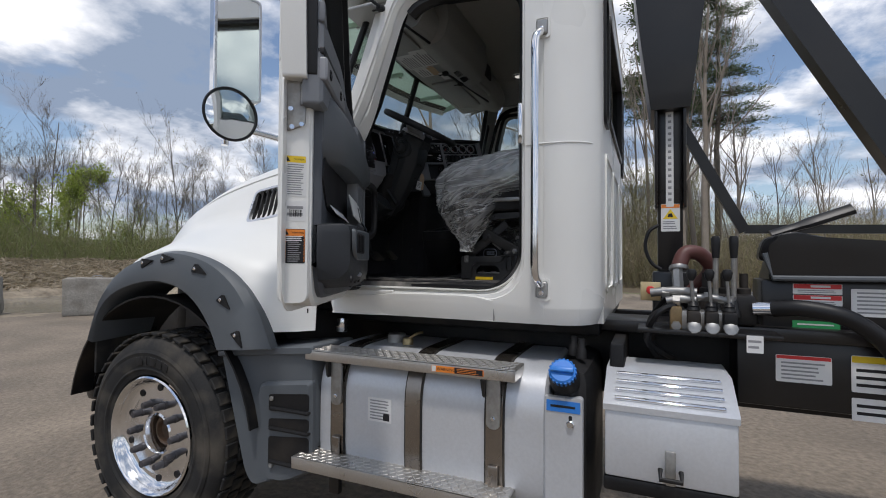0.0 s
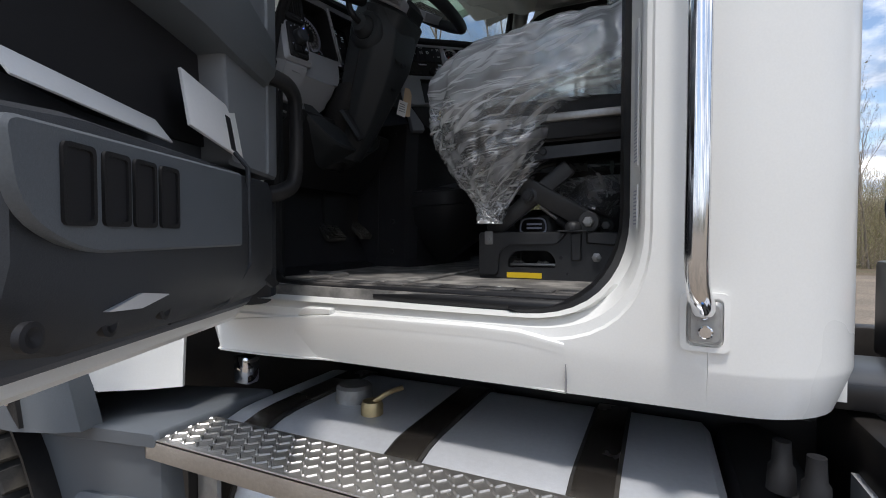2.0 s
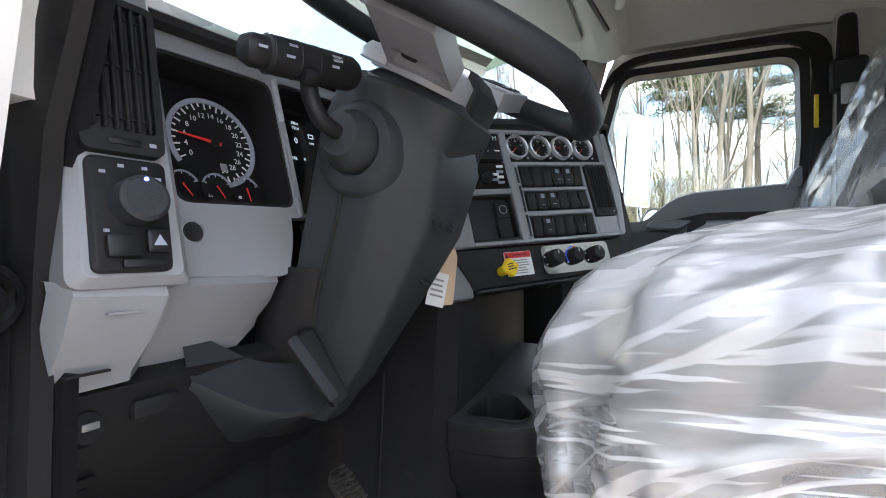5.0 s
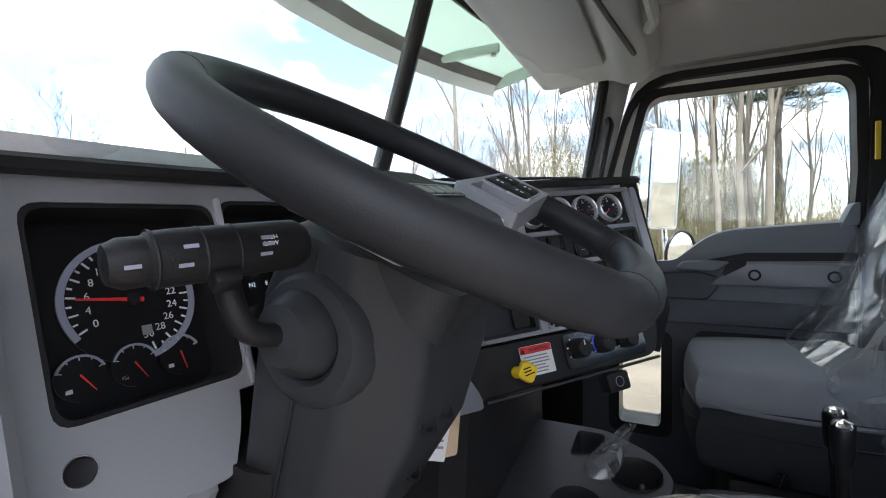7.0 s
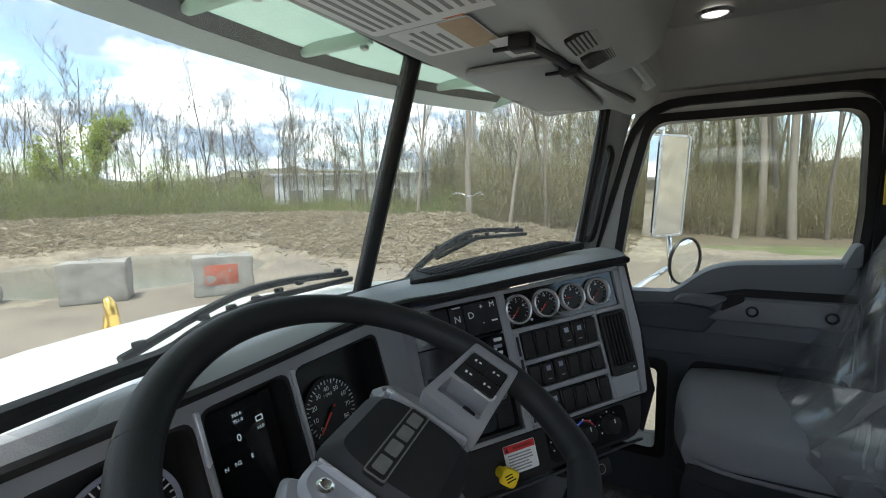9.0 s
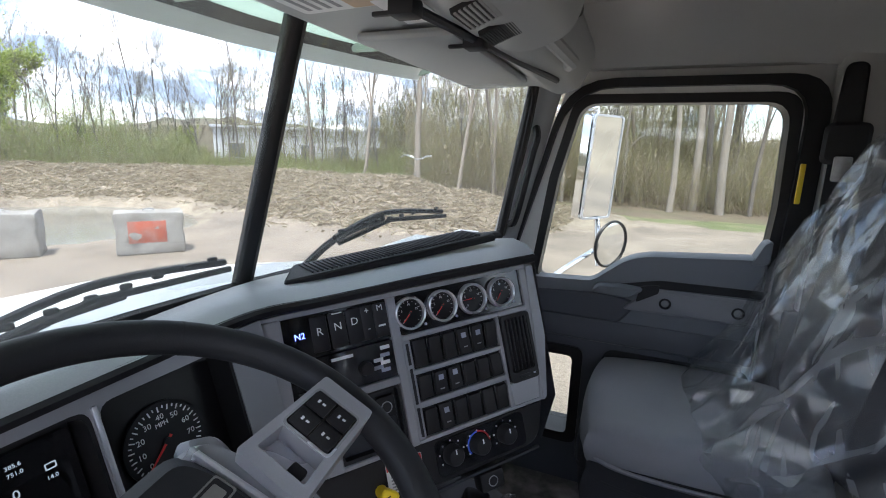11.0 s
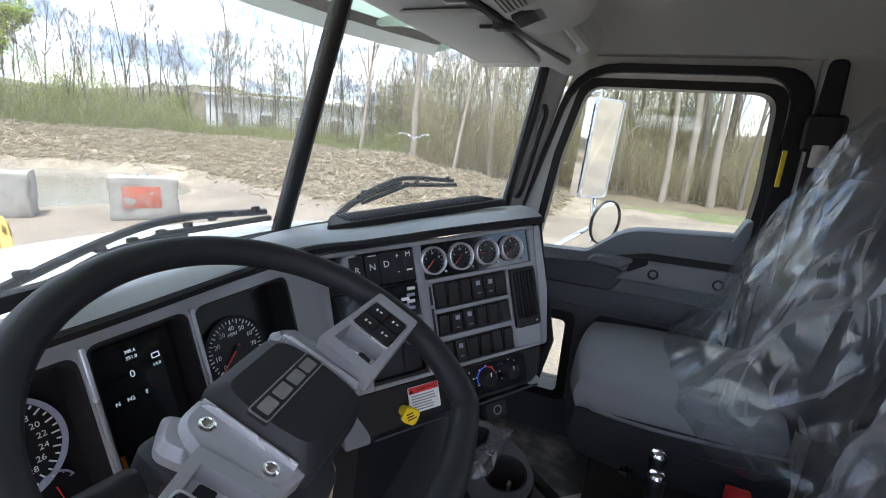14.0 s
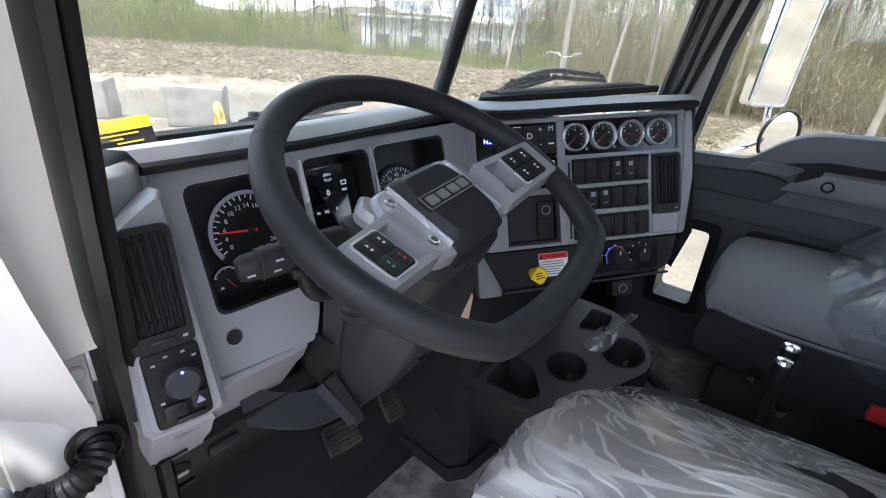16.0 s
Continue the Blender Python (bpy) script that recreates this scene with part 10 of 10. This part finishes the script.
    # defroster grilles on top
    for a, b, w in (((-1.462, 0.47, 2.212), (-1.235, 0.87, 2.250), 0.085),):
        u = (Vector(b) - Vector(a)).normalized()
        L = (Vector(b) - Vector(a)).length
        G = axes((Vector(a) + Vector(b)) / 2, u, Vector((0, 0, 1)).cross(u), u.cross(Vector((0, 0, 1)).cross(u)))
        g = part("defroster_grille", bmof(prism, rounded([(-L / 2, -w * 0.5), (L / 2, -w * 0.5), (L * 0.44, w * 0.5), (-L * 0.40, w * 0.5)], 0.008, 3), -0.010, 0.004, G, 0.003), M_BLKPL, d, "black ribbed defroster outlet")
        for i in range(44):
            x = -L * 0.39 + L * 0.82 * (i + 0.5) / 44
            part("rib", bmof(box, (x, 0.0, 0.005), (0.0035, w * 0.72, 0.004), 0.001, G, 1), M_INK, g)
    return d


dashboard()


def steering():
    w = thing("steering_wheel", "dark leather steering wheel with silver spokes", "steering wheel")
    R, pts, n = 0.2045, [], 96
    WT = WH @ pose(0, 0, 0, 0, 0, 6.0)
    for i in range(n):
        a = 2 * math.pi * i / n
        x, y = R * math.cos(a), R * math.sin(a)
        if y < -0.155:      # flattened towards the driver
            y = -0.155 - (-(y + 0.155)) * 0.32
        pts.append(WT @ Vector((x, y, 0.0)))
    part("rim", bmof(tube, pts, 0.0168, 16, True), M_LEATHER, w, "stitched dark leather rim")
    for i in (12, 36, 63, 81):
        p, q = pts[i], pts[(i + 1) % n]
        part("seam", bmof(tube, [p, p.lerp(q, 0.12)], 0.0171, 16), M_INK, w)
    WC = WH @ pose(0, 0, 0, 0, 0, 7.7)
    HB = WC @ Matrix.Translation((0.009, 0.004, 0))
    hub = part("hub_pad", bmof(prism, rounded([(-0.052, -0.066), (0.060, -0.066), (0.068, -0.030), (0.068, 0.030), (0.058, 0.060), (-0.050, 0.060), (-0.058, 0.030), (-0.058, -0.030)], 0.020, 4), -0.105, -0.012, HB, 0.016), M_LEATHER, w, "dark grained horn pad")
    part("hub_boss", bmof(prism, rounded([(-0.085, -0.070), (0.085, -0.070), (0.095, 0.0), (0.085, 0.058), (-0.085, 0.058), (-0.095, 0.0)], 0.03, 4), -0.115, -0.048, HB, 0.014), M_SHROUD, w, "dark hub underside")
    for sx in (-1, 1):
        G = HB @ Matrix.Scale(sx, 4, (1, 0, 0))
        part("shoulder", bmof(prism, rounded([(0.048, -0.060), (0.082, -0.052), (0.094, -0.020), (0.094, 0.026), (0.082, 0.054), (0.048, 0.056)], [0.006, 0.016, 0.012, 0.012, 0.016, 0.006], 4), -0.052, -0.024, G, 0.007), M_SILVER, w, "satin silver hub shoulder")
        part("bright_bead", bmof(box, (0.064 if sx > 0 else 0.0575, 0.0, -0.021), (0.007 if sx > 0 else 0.003, 0.100, 0.010), 0.003, G), M_BRIGHT, w)
        part("shoulder_facet", bmof(prism, rounded([(0.060, 0.044), (0.098, 0.020), (0.104, 0.050), (0.074, 0.070)], 0.010, 4), -0.050, -0.032, G, 0.008), M_SILVER, w)
        S = WC @ Matrix.Translation((0, -0.007, 0.022) if sx > 0 else (0, -0.001, 0.007)) @ Matrix.Rotation(radians(186.8 if sx < 0 else -6.8), 4, "Z") @ Matrix.Translation((0.003 if sx < 0 else 0.008, 0, -0.044)) @ Matrix.Rotation(radians(-12.5), 4, "Y")
        sp = rim_of(S, rounded([(0.076, -0.038), (0.130, -0.034), (0.188, -0.031), (0.188, 0.031), (0.130, 0.034), (0.076, 0.038)], 0.004, 3), rounded([(0.090, -0.027), (0.118, -0.025), (0.1185, -0.024), (0.1185, 0.024), (0.118, 0.025), (0.090, 0.027)], 0.002, 3), -0.026, 0.0, M_SILVER, "spoke", w, "satin silver spoke with buttons")
        part("spoke_well", bmof(loft, [[Vector(S @ Vector(q)) for q in ((0.089, -0.028, -0.016), (0.119, -0.028, -0.026))], [Vector(S @ Vector(q)) for q in ((0.089, 0.028, -0.016), (0.119, 0.028, -0.026))]]), M_BRIGHT, sp)
        part("well_gap", bmof(prism, rounded([(0.092, -0.020), (0.108, -0.020), (0.108, -0.004), (0.092, -0.004)], 0.003, 3), -0.0205, -0.0150, S), M_INK, sp)
        bp = part("button_pad", bmof(prism, rounded([(0.122, -0.0265), (0.170, -0.0250), (0.170, 0.0250), (0.122, 0.0265)], 0.005, 4), -0.004, 0.0012, S, 0.0008), M_PIANO, sp)
        part("pad_rim", bmof(hoop, rounded([(0.1200, -0.0285), (0.172, -0.0270), (0.172, 0.0270), (0.1200, 0.0285)], 0.006, 4), rounded([(0.1220, -0.0265), (0.170, -0.0250), (0.170, 0.0250), (0.1220, 0.0265)], 0.005, 4), -0.002, 0.0018, S), M_BRIGHT, bp)
        keys = ((0.134, -0.0125, 0.021, 0.0235), (0.134, 0.0125, 0.021, 0.0235), (0.158, -0.0125, 0.021, 0.0225), (0.158, 0.0125, 0.021, 0.0225))
        for q, (x, y, wx, wy) in enumerate(keys):
            b = part("button", bmof(box, (x, y, 0.0018), (wx, wy, 0.0035), 0.0012, S), M_BLKPL, bp)
            m = M_REDMARK if (sx < 0 and q == 1) else M_GREENMARK if (sx < 0 and q == 3) else M_MARK
            part("button_mark", bmof(box, (x, y - 0.003, 0.0038), (0.002, 0.0035, 0.0006), 0.0, S), m, b)
            part("button_mark", bmof(box, (x, y + 0.003, 0.0038), (0.0035, 0.0025, 0.0006), 0.0, S), m, b)
        if sx < 0:
            for y in (-0.033, 0.032):
                part("hub_screw", bmof(lathe, [(0.0075, 0.0), (0.0075, 0.003), (0.0055, 0.004), (0.0035, 0.0025), (0.0001, 0.0025)], 16, HB @ Matrix.Translation((-0.071, y, -0.0245))), M_POLISH, w)
    BG = HB @ Matrix.Translation((0.003, 0.004, -0.026))
    em = part("badge", bmof(prism, rounded([(-0.050, -0.011), (0.050, -0.011), (0.050, 0.011), (-0.050, 0.011)], 0.003, 3), 0.011, 0.0155, BG), M_INK, hub, "plain dark badge with silver marks")
    part("badge_rim", bmof(hoop, rrect(-0.050, -0.011, 0.050, 0.011, 0.003, 3), rrect(-0.0485, -0.0095, 0.0485, 0.0095, 0.003, 3), 0.015, 0.0162, BG), M_STEELG, em)
    for x in (-0.034, -0.011, 0.012, 0.034):
        part("badge_mark", bmof(prism, rrect(x - 0.009, -0.0065, x + 0.009, 0.0065, 0.002, 3), 0.0152, 0.0165, BG), M_STEELG, em)
    # column
    c = thing("steering_column", "dark moulded steering column shroud with stalk", "steering column")
    rows = []
    for z, x, y, hy, hx, k in ((2.112, -1.245, 0.066, 0.062, 0.034, 0.55), (2.098, -1.240, 0.068, 0.084, 0.050, 0.62), (2.040, -1.248, 0.074, 0.094, 0.066, 0.62), (1.965, -1.272, 0.082, 0.092, 0.066, 0.55), (1.88, -1.318, 0.093, 0.078, 0.060, 0.5), (1.79, -1.372, 0.107, 0.060, 0.052, 0.5), (1.70, -1.435, 0.120, 0.045, 0.044, 0.5)):
        plan = rounded([(-hx, -hy), (0.30 * hx, -hy), (hx, -k * hy), (hx, k * hy), (0.30 * hx, hy), (-hx, hy)], [0.012, 0.008, 0.007, 0.007, 0.008, 0.012], 3)
        rows.append([(x + p, y + q, z - 0.35 * p) for p, q in plan])
    part("shroud", bmof(loft, rows, True, True), M_SHROUD, c, "", 35)
    part("shroud_seam", bmof(tube, [(0.5 * (r[3][0] + r[4][0]), r[4][1] - 0.0005, r[4][2]) for r in rows[1:-1]], 0.0018, 6), M_INK, c)
    part("stalk_collar", bmof(lathe, [(0.030, 0.006), (0.034, 0.010), (0.045, 0.008), (0.052, 0.0), (0.056, -0.02)], 30, axes((-1.266, -0.016, 2.030), (0, 0, 1), (1, 0, 0), (0.1, -1, 0.1))), M_SHROUD, c)
    for x, y, z in ((-1.205, 0.050, 1.955), (-1.205, 0.085, 1.955), (-1.243, 0.092, 1.89)):
        part("screw_recess", bmof(lathe, [(0.011, 0.0), (0.012, 0.004), (0.009, 0.004), (0.008, -0.004), (0.0001, -0.004)], 16, axes((x, y, z), (0, 1, 0), (-0.4, 0, 0.9), (0.9, 0, 0.4))), M_INK, c)
    part("boot", bmof(loft, [[(x + hx * math.cos(a), y + hy * math.sin(a), z) for a in [2 * math.pi * i / 20 for i in range(20)]] for z, x, y, hx, hy in ((1.90, -1.36, 0.075, 0.06, 0.07), (1.84, -1.40, 0.08, 0.065, 0.075), (1.76, -1.44, 0.09, 0.055, 0.06), (1.66, -1.49, 0.11, 0.045, 0.05))], True, True), M_BLKPL, c)
    ball = (-1.268, -0.022, 2.035)
    st = part("stalk_boss", bmof(lathe, [(0.0001, 0.03), (0.022, 0.026), (0.030, 0.012), (0.034, 0.0), (0.034, -0.03)], 24, axes(ball, (0, 0, 1), (1, 0, 0), (0.1, -1, 0.1))), M_SHROUD, c)
    arm = part("stalk_arm", bmof(tube, bezier([(-1.266, -0.045, 2.038), (-1.268, -0.070, 2.045), (-1.275, -0.078, 2.066), (-1.277, -0.080, 2.092)], 5), 0.0085, 10), M_BLKPL, c)
    A, B = Vector((-1.292, -0.140, 2.090)), Vector((-1.262, -0.028, 2.102))
    u = (B - A).normalized()
    K = axes(A, u.orthogonal(), u.cross(u.orthogonal()), u)
    kn = part("stalk_knob", bmof(lathe, [(0.0001, -0.004), (0.011, -0.003), (0.0145, 0.004), (0.0145, 0.016), (0.0165, 0.018), (0.0172, 0.03), (0.0172, 0.108), (0.014, 0.115), (0.0001, 0.116)], 26, K), M_BLKPL, c, "black multifunction stalk knob")
    for z in (0.018, 0.044, 0.064):
        part("groove", bmof(lathe, [(0.0174, z), (0.0178, z + 0.001), (0.0174, z + 0.002)], 26, K), M_INK, kn)
    toward = (Vector((-1.02, -0.28, 2.12)) - A)
    side = (toward - u * toward.dot(u)).normalized()
    Q = lambda z, t=0.0: axes(A + u * z + (Matrix.Rotation(t, 3, u) @ side) * 0.0174, -u if False else u, (Matrix.Rotation(t, 3, u) @ side).cross(u), Matrix.Rotation(t, 3, u) @ side)
    part("stalk_grip", bmof(box, (0, 0, 0.004), (0.017, 0.014, 0.010), 0.003, Q(0.054, 1.0)), M_BLKPL, kn)
    for z, t in ((0.032, 0.35), (0.036, -0.25), (0.080, 0.3), (0.082, -0.05), (0.082, -0.3), (0.006, 0.2)):
        part("symbol", bmof(box, (0, 0, 0.0003), (0.008, 0.0022, 0.0006), 0.0, Q(z, t)), M_GREYRING, kn)
    for k, t in ((0.084, -0.05), (0.084, -0.28)):
        words("LOW" if t > -0.1 else "HIGH", 0.0042, Q(k, t) @ Matrix.Translation((0, 0, 0.0004)), M_MARK, kn, "stalk_text", 0.0001)
    part("tilt_lever", bmof(prism, rounded([(-0.012, -0.05), (0.012, -0.05), (0.016, 0.05), (-0.010, 0.05)], 0.006, 3), 0.0, 0.012, facing((-1.352, 0.035, 1.775), (0.9, -0.3, 0.3), 25), 0.003), M_BLKPL, c)
    part("lever_plate", bmof(prism, rrect(-0.007, -0.045, 0.007, 0.045, 0.003), 0.0, 0.003, facing((-1.345, 0.015, 1.78), (0.9, -0.3, 0.3), 30)), M_TRIM, c)


steering()


def under_dash():
    """Engine cover, console tray and the parts below the dashboard."""
    c = thing("engine_cover", "dark moulded engine cover between the footwells", "engine cover")
    rows = []
    for z, x, y0, y1 in ((FLOOR, -1.315, 0.345, 0.98), (1.40, -1.318, 0.352, 0.97), (1.70, -1.328, 0.372, 0.95), (1.86, -1.325, 0.385, 0.93)):
        rows.append([Vector(p) for p in ((-1.62, y0 - 0.02, z), (-1.47, y0 + 0.005, z), (x - 0.03, y0, z), (x, y0 + 0.04, z), (x + 0.012, y0 + 0.17, z), (x + 0.012, y1 - 0.10, z), (x - 0.03, y1, z), (-1.62, y1 + 0.05, z))])
    part("cover", bmof(loft, rows), M_FOOT, c, "", 30)
    part("cover_lip", bmof(loft, [[r + Vector((0.012, -0.012, 0)) for r in rows[0]], [r + Vector((0.004, -0.004, 0.03)) for r in rows[0]]]), M_FOOT, c)
    part("cover_seam", bmof(tube, [(-1.462, 0.347, 1.36), (-1.462, 0.368, 1.86)], 0.003, 6), M_INK, c)
    for z in (1.39, 1.50, 1.66, 1.82):
        part("cover_screw", bmof(disc, (0, 0, 0), 0.008, 0.006, axes((-1.40, 0.350 + (z - 1.36) * 0.055, z), (1, 0, 0), (0, 0, 1), (0, -1, 0)), 12, 0.001), M_INK, c)
    t = thing("console_tray", "black plastic console tray with two cup holders", "console")
    deck = lambda x, y: 1.612 + 0.19 * (y - 0.40)
    outer = rounded([(-1.332, 0.375), (-1.190, 0.388), (-1.120, 0.455), (-1.015, 0.660), (-1.060, 0.740), (-1.160, 0.800), (-1.332, 0.800)], [0.01, 0.05, 0.06, 0.05, 0.03, 0.03, 0.01], 6)
    wells = [([(-1.178 + 0.044 * math.cos(radians(a)), 0.552 + 0.044 * math.sin(radians(a))) for a in range(0, 360, 15)], 0.075, 0.86),
             ([(-1.090 + 0.047 * math.cos(radians(a)), 0.668 + 0.047 * math.sin(radians(a))) for a in range(0, 360, 15)], 0.080, 0.86),
             (rounded([(-1.305, 0.405), (-1.205, 0.412), (-1.185, 0.440), (-1.235, 0.500), (-1.300, 0.505)], 0.012, 4), 0.055, 0.92),
             (rounded([(-1.215, 0.690), (-1.150, 0.715), (-1.160, 0.775), (-1.215, 0.775)], 0.012, 4), 0.05, 0.92)]
    bm = bmesh.new()
    edges = []
    for poly in [outer] + [w[0] for w in wells]:
        vs = [bm.verts.new((x, y, deck(x, y))) for x, y in poly]
        edges += [bm.edges.new((vs[i - 1], vs[i])) for i in range(len(vs))]
    bmesh.ops.triangle_fill(bm, use_beauty=True, edges=edges)
    part("deck", bm, M_CONDECK, t, "dark deck of the console")
    for poly, depth, k in wells:
        cx, cy = sum(p[0] for p in poly) / len(poly), sum(p[1] for p in poly) / len(poly)
        shrink = lambda q, dz: [(cx + (x - cx) * q, cy + (y - cy) * q, deck(x, y) + dz) for x, y in poly]
        wl = part("well", bmof(loft, [shrink(1.06, 0.0005), shrink(1.03, 0.004), shrink(0.98, 0.001), shrink(0.95, -0.010), shrink(k, -depth)], True), M_FOOT, t, "deep cup well" if len(poly) == 24 else "deep tray well", 40)
        part("well_floor", bmof(loft, [shrink(k, -depth), shrink(0.02, -depth)], True), M_INK, wl)
    side = lambda q, dz: [(-1.30 + (x + 1.30) * q, 0.60 + (y - 0.60) * q, deck(x, y) + dz) for x, y in outer]
    part("rim", bmof(loft, [side(1.0, 0.0), side(1.008, -0.003), side(1.012, -0.010), side(1.010, -0.050), side(0.985, -0.054)], True), M_FOOT, t, "", 40)
    part("tray_body", bmof(loft, [side(0.985, -0.054), side(0.975, -0.10), side(0.72, -0.19), side(0.30, -0.27)], True), M_FOOT, t, "", 40)
    part("cup_spring", bmof(box, (-1.165, 0.548, 1.612), (0.010, 0.020, 0.030), 0.004), M_RUBBER, t)
    part("cup_spring", bmof(box, (-1.078, 0.664, 1.632), (0.010, 0.020, 0.030), 0.004), M_RUBBER, t)
    b = thing("plastic_bag", "crumpled clear plastic bag in the console", "bag")
    rows = [[Vector((-1.155 + 0.4 * z + r * math.cos(a) * 0.5, 0.655 + z * 0.5 + r * math.sin(a) * 0.8, 1.664 + z * 0.55)) + Vector((noise.noise((a, z * 9, 1)), noise.noise((a, z * 9, 2)), 0)) * 0.02 for a in [2 * math.pi * i / 16 for i in range(16)]] for z, r in ((0.0, 0.05), (0.03, 0.055), (0.07, 0.040), (0.10, 0.024), (0.13, 0.02))]
    part("bag", bmof(loft, rows, True), M_FILM, b, "", 10)
    for x, y in ((-0.804, 0.626), (-0.810, 0.560)):
        l = thing("hand_lever", "black upright hand lever with a shiny chrome cap", "lever", "hand levers")
        part("stem", bmof(tube, bezier([(x + 0.03, y + 0.04, FLOOR), (x + 0.01, y + 0.01, 1.60), (x, y, 1.80)], 5), 0.009, 10), M_CHASSIS, l)
        part("grip", bmof(lathe, [(0.0001, 0.0), (0.012, 0.002), (0.015, 0.02), (0.016, 0.052), (0.014, 0.056)], 18, Matrix.Translation((x, y, 1.786))), M_HOSE, l)
        part("cap", bmof(lathe, [(0.0145, 0.055), (0.0150, 0.058), (0.012, 0.063), (0.0001, 0.065)], 20, Matrix.Translation((x, y, 1.786))), M_POLISH, l, "polished chrome cap")
    l = thing("floor_bar", "flat black bar lying on the passenger floor", "bar")
    part("bar", bmof(box, (-1.055, 1.076, FLOOR + 0.012), (0.030, 0.22, 0.022), 0.004, Matrix.Translation((-1.055, 1.076, 0)) @ Matrix.Rotation(radians(50), 4, "Z") @ Matrix.Translation((1.055, -1.076, 0))), M_BLKPL, l)
    p = thing("document_pack", "printed manuals in clear plastic on the cab floor", "manuals")
    part("booklet", bmof(box, (0, 0, 0), (0.16, 0.12, 0.02), 0.003, Matrix.Translation((-0.83, 1.04, FLOOR + 0.075)) @ pose(0, 0, 0, 0, 28, 20)), M_PAPER, p)
    part("booklet", bmof(box, (0, 0, 0), (0.14, 0.11, 0.02), 0.003, Matrix.Translation((-0.92, 0.98, FLOOR + 0.03)) @ pose(0, 0, 0, 4, 10, 50)), M_PAPER, p)
    # diagnostic port and hood release under the knee panel
    u = thing("under_dash_panel", "black panel under the dash with diagnostic port", "panel")
    part("panel", bmof(loft, [[(-1.425, y, 1.806), (-1.405, y, 1.796), (-1.410, y, 1.765), (-1.445, y, 1.70), (-1.53, y, 1.60)] for y in (-0.245, -0.12, 0.02, 0.20, 0.34)]), M_BLKPL, u)
    part("port", bmof(box, (-1.407, -0.135, 1.772), (0.012, 0.045, 0.018), 0.004), M_INK, u)
    part("release", bmof(lathe, [(0.0001, 0.012), (0.013, 0.010), (0.016, 0.0)], 16, axes((-1.412, -0.195, 1.766), (0, 1, 0), (-0.3, 0, 0.95), (0.95, 0, 0.3))), M_BLKPL, u)
    part("release_mark", bmof(box, (-1.398, -0.195, 1.771), (0.003, 0.014, 0.006), 0.001), M_STEELG, u)
    lip = bezier([(-1.405, -0.10, 1.783), (-1.392, -0.055, 1.752), (-1.382, -0.005, 1.726), (-1.375, 0.060, 1.716), (-1.372, 0.160, 1.722), (-1.385, 0.235, 1.752), (-1.42, 0.30, 1.790)], 6)
    part("column_bowl", bmof(loft, [[p + Vector((-0.02, 0, 0.06)) for p in lip], [p + Vector((-0.004, 0, 0.012)) for p in lip], [p + Vector((0.003, 0, 0.003)) for p in lip], [p + Vector((0.0, 0, -0.004)) for p in lip], [p + Vector((-0.03, 0, -0.018)) for p in lip], [p + Vector((-0.11, 0, -0.06)) for p in lip]]), M_SHROUD, u, "dark bowl under the steering column", 40)
    for i in range(5):
        part("louvre", bmof(box, (-1.438 - i * 0.011, -0.205, 1.712 - i * 0.014), (0.010, 0.07, 0.004), 0.001), M_INK, u)


under_dash()


def wiring_boot():
    b = thing("wiring_boot", "black corrugated wiring boot between pillar and door", "hose")
    pts = bezier([(-1.405, -0.272, 1.882), (-1.385, -0.275, 1.880), (-1.375, -0.292, 1.868), (-1.385, -0.318, 1.855), (-1.405, -0.345, 1.850)], 8)
    rs = [0.0145 + 0.0025 * (i % 2) for i in range(len(pts))]
    part("boot", bmof(tube, pts, rs, 14), M_HOSE, b)
    part("collar", bmof(lathe, [(0.022, 0), (0.028, 0.004), (0.028, 0.012), (0.022, 0.016)], 20, axes((-1.404, -0.272, 1.882), (0, 1, 0), (0, 0, 1), (1, 0, 0))), M_HOSE, b)
    k = thing("caution_tag", "yellow and black caution card on the windshield pillar", "tag")
    T = facing((-1.545, -0.165, 2.180), (0.92, -0.38, 0.1), 10)
    part("card", bmof(prism, rrect(-0.06, -0.026, 0.06, 0.018, 0.002), 0.0, 0.002, T), M_INK, k)
    part("band", bmof(prism, rrect(-0.06, 0.004, 0.06, 0.018, 0.002), 0.0015, 0.003, T), M_YELLOW, k)
    part("print", bmof(bars, -0.05, 0.05, (0.000, -0.005, -0.010), 0.0018, T, 0.003, 8), M_YELLOW, k)


wiring_boot()


# ---- each thing's origin at its base ----
def settle():
    for ob in [o for o in bpy.data.objects if o.type == "EMPTY" and o.parent is None and o.matrix_basis == Matrix.Identity(4)]:
        lo, hi = [1e9] * 3, [-1e9] * 3
        for ch in ob.children_recursive:
            if ch.type == "MESH" and ch.parent is ob:
                for corner in ch.bound_box:
                    p = ch.matrix_basis @ Vector(corner)
                    lo, hi = [min(a, b) for a, b in zip(lo, p)], [max(a, b) for a, b in zip(hi, p)]
        if lo[0] < hi[0]:
            base = Vector(((lo[0] + hi[0]) / 2, (lo[1] + hi[1]) / 2, lo[2]))
            ob.matrix_basis = Matrix.Translation(base)
            for ch in ob.children:
                ch.matrix_parent_inverse = Matrix.Translation(-base)


settle()
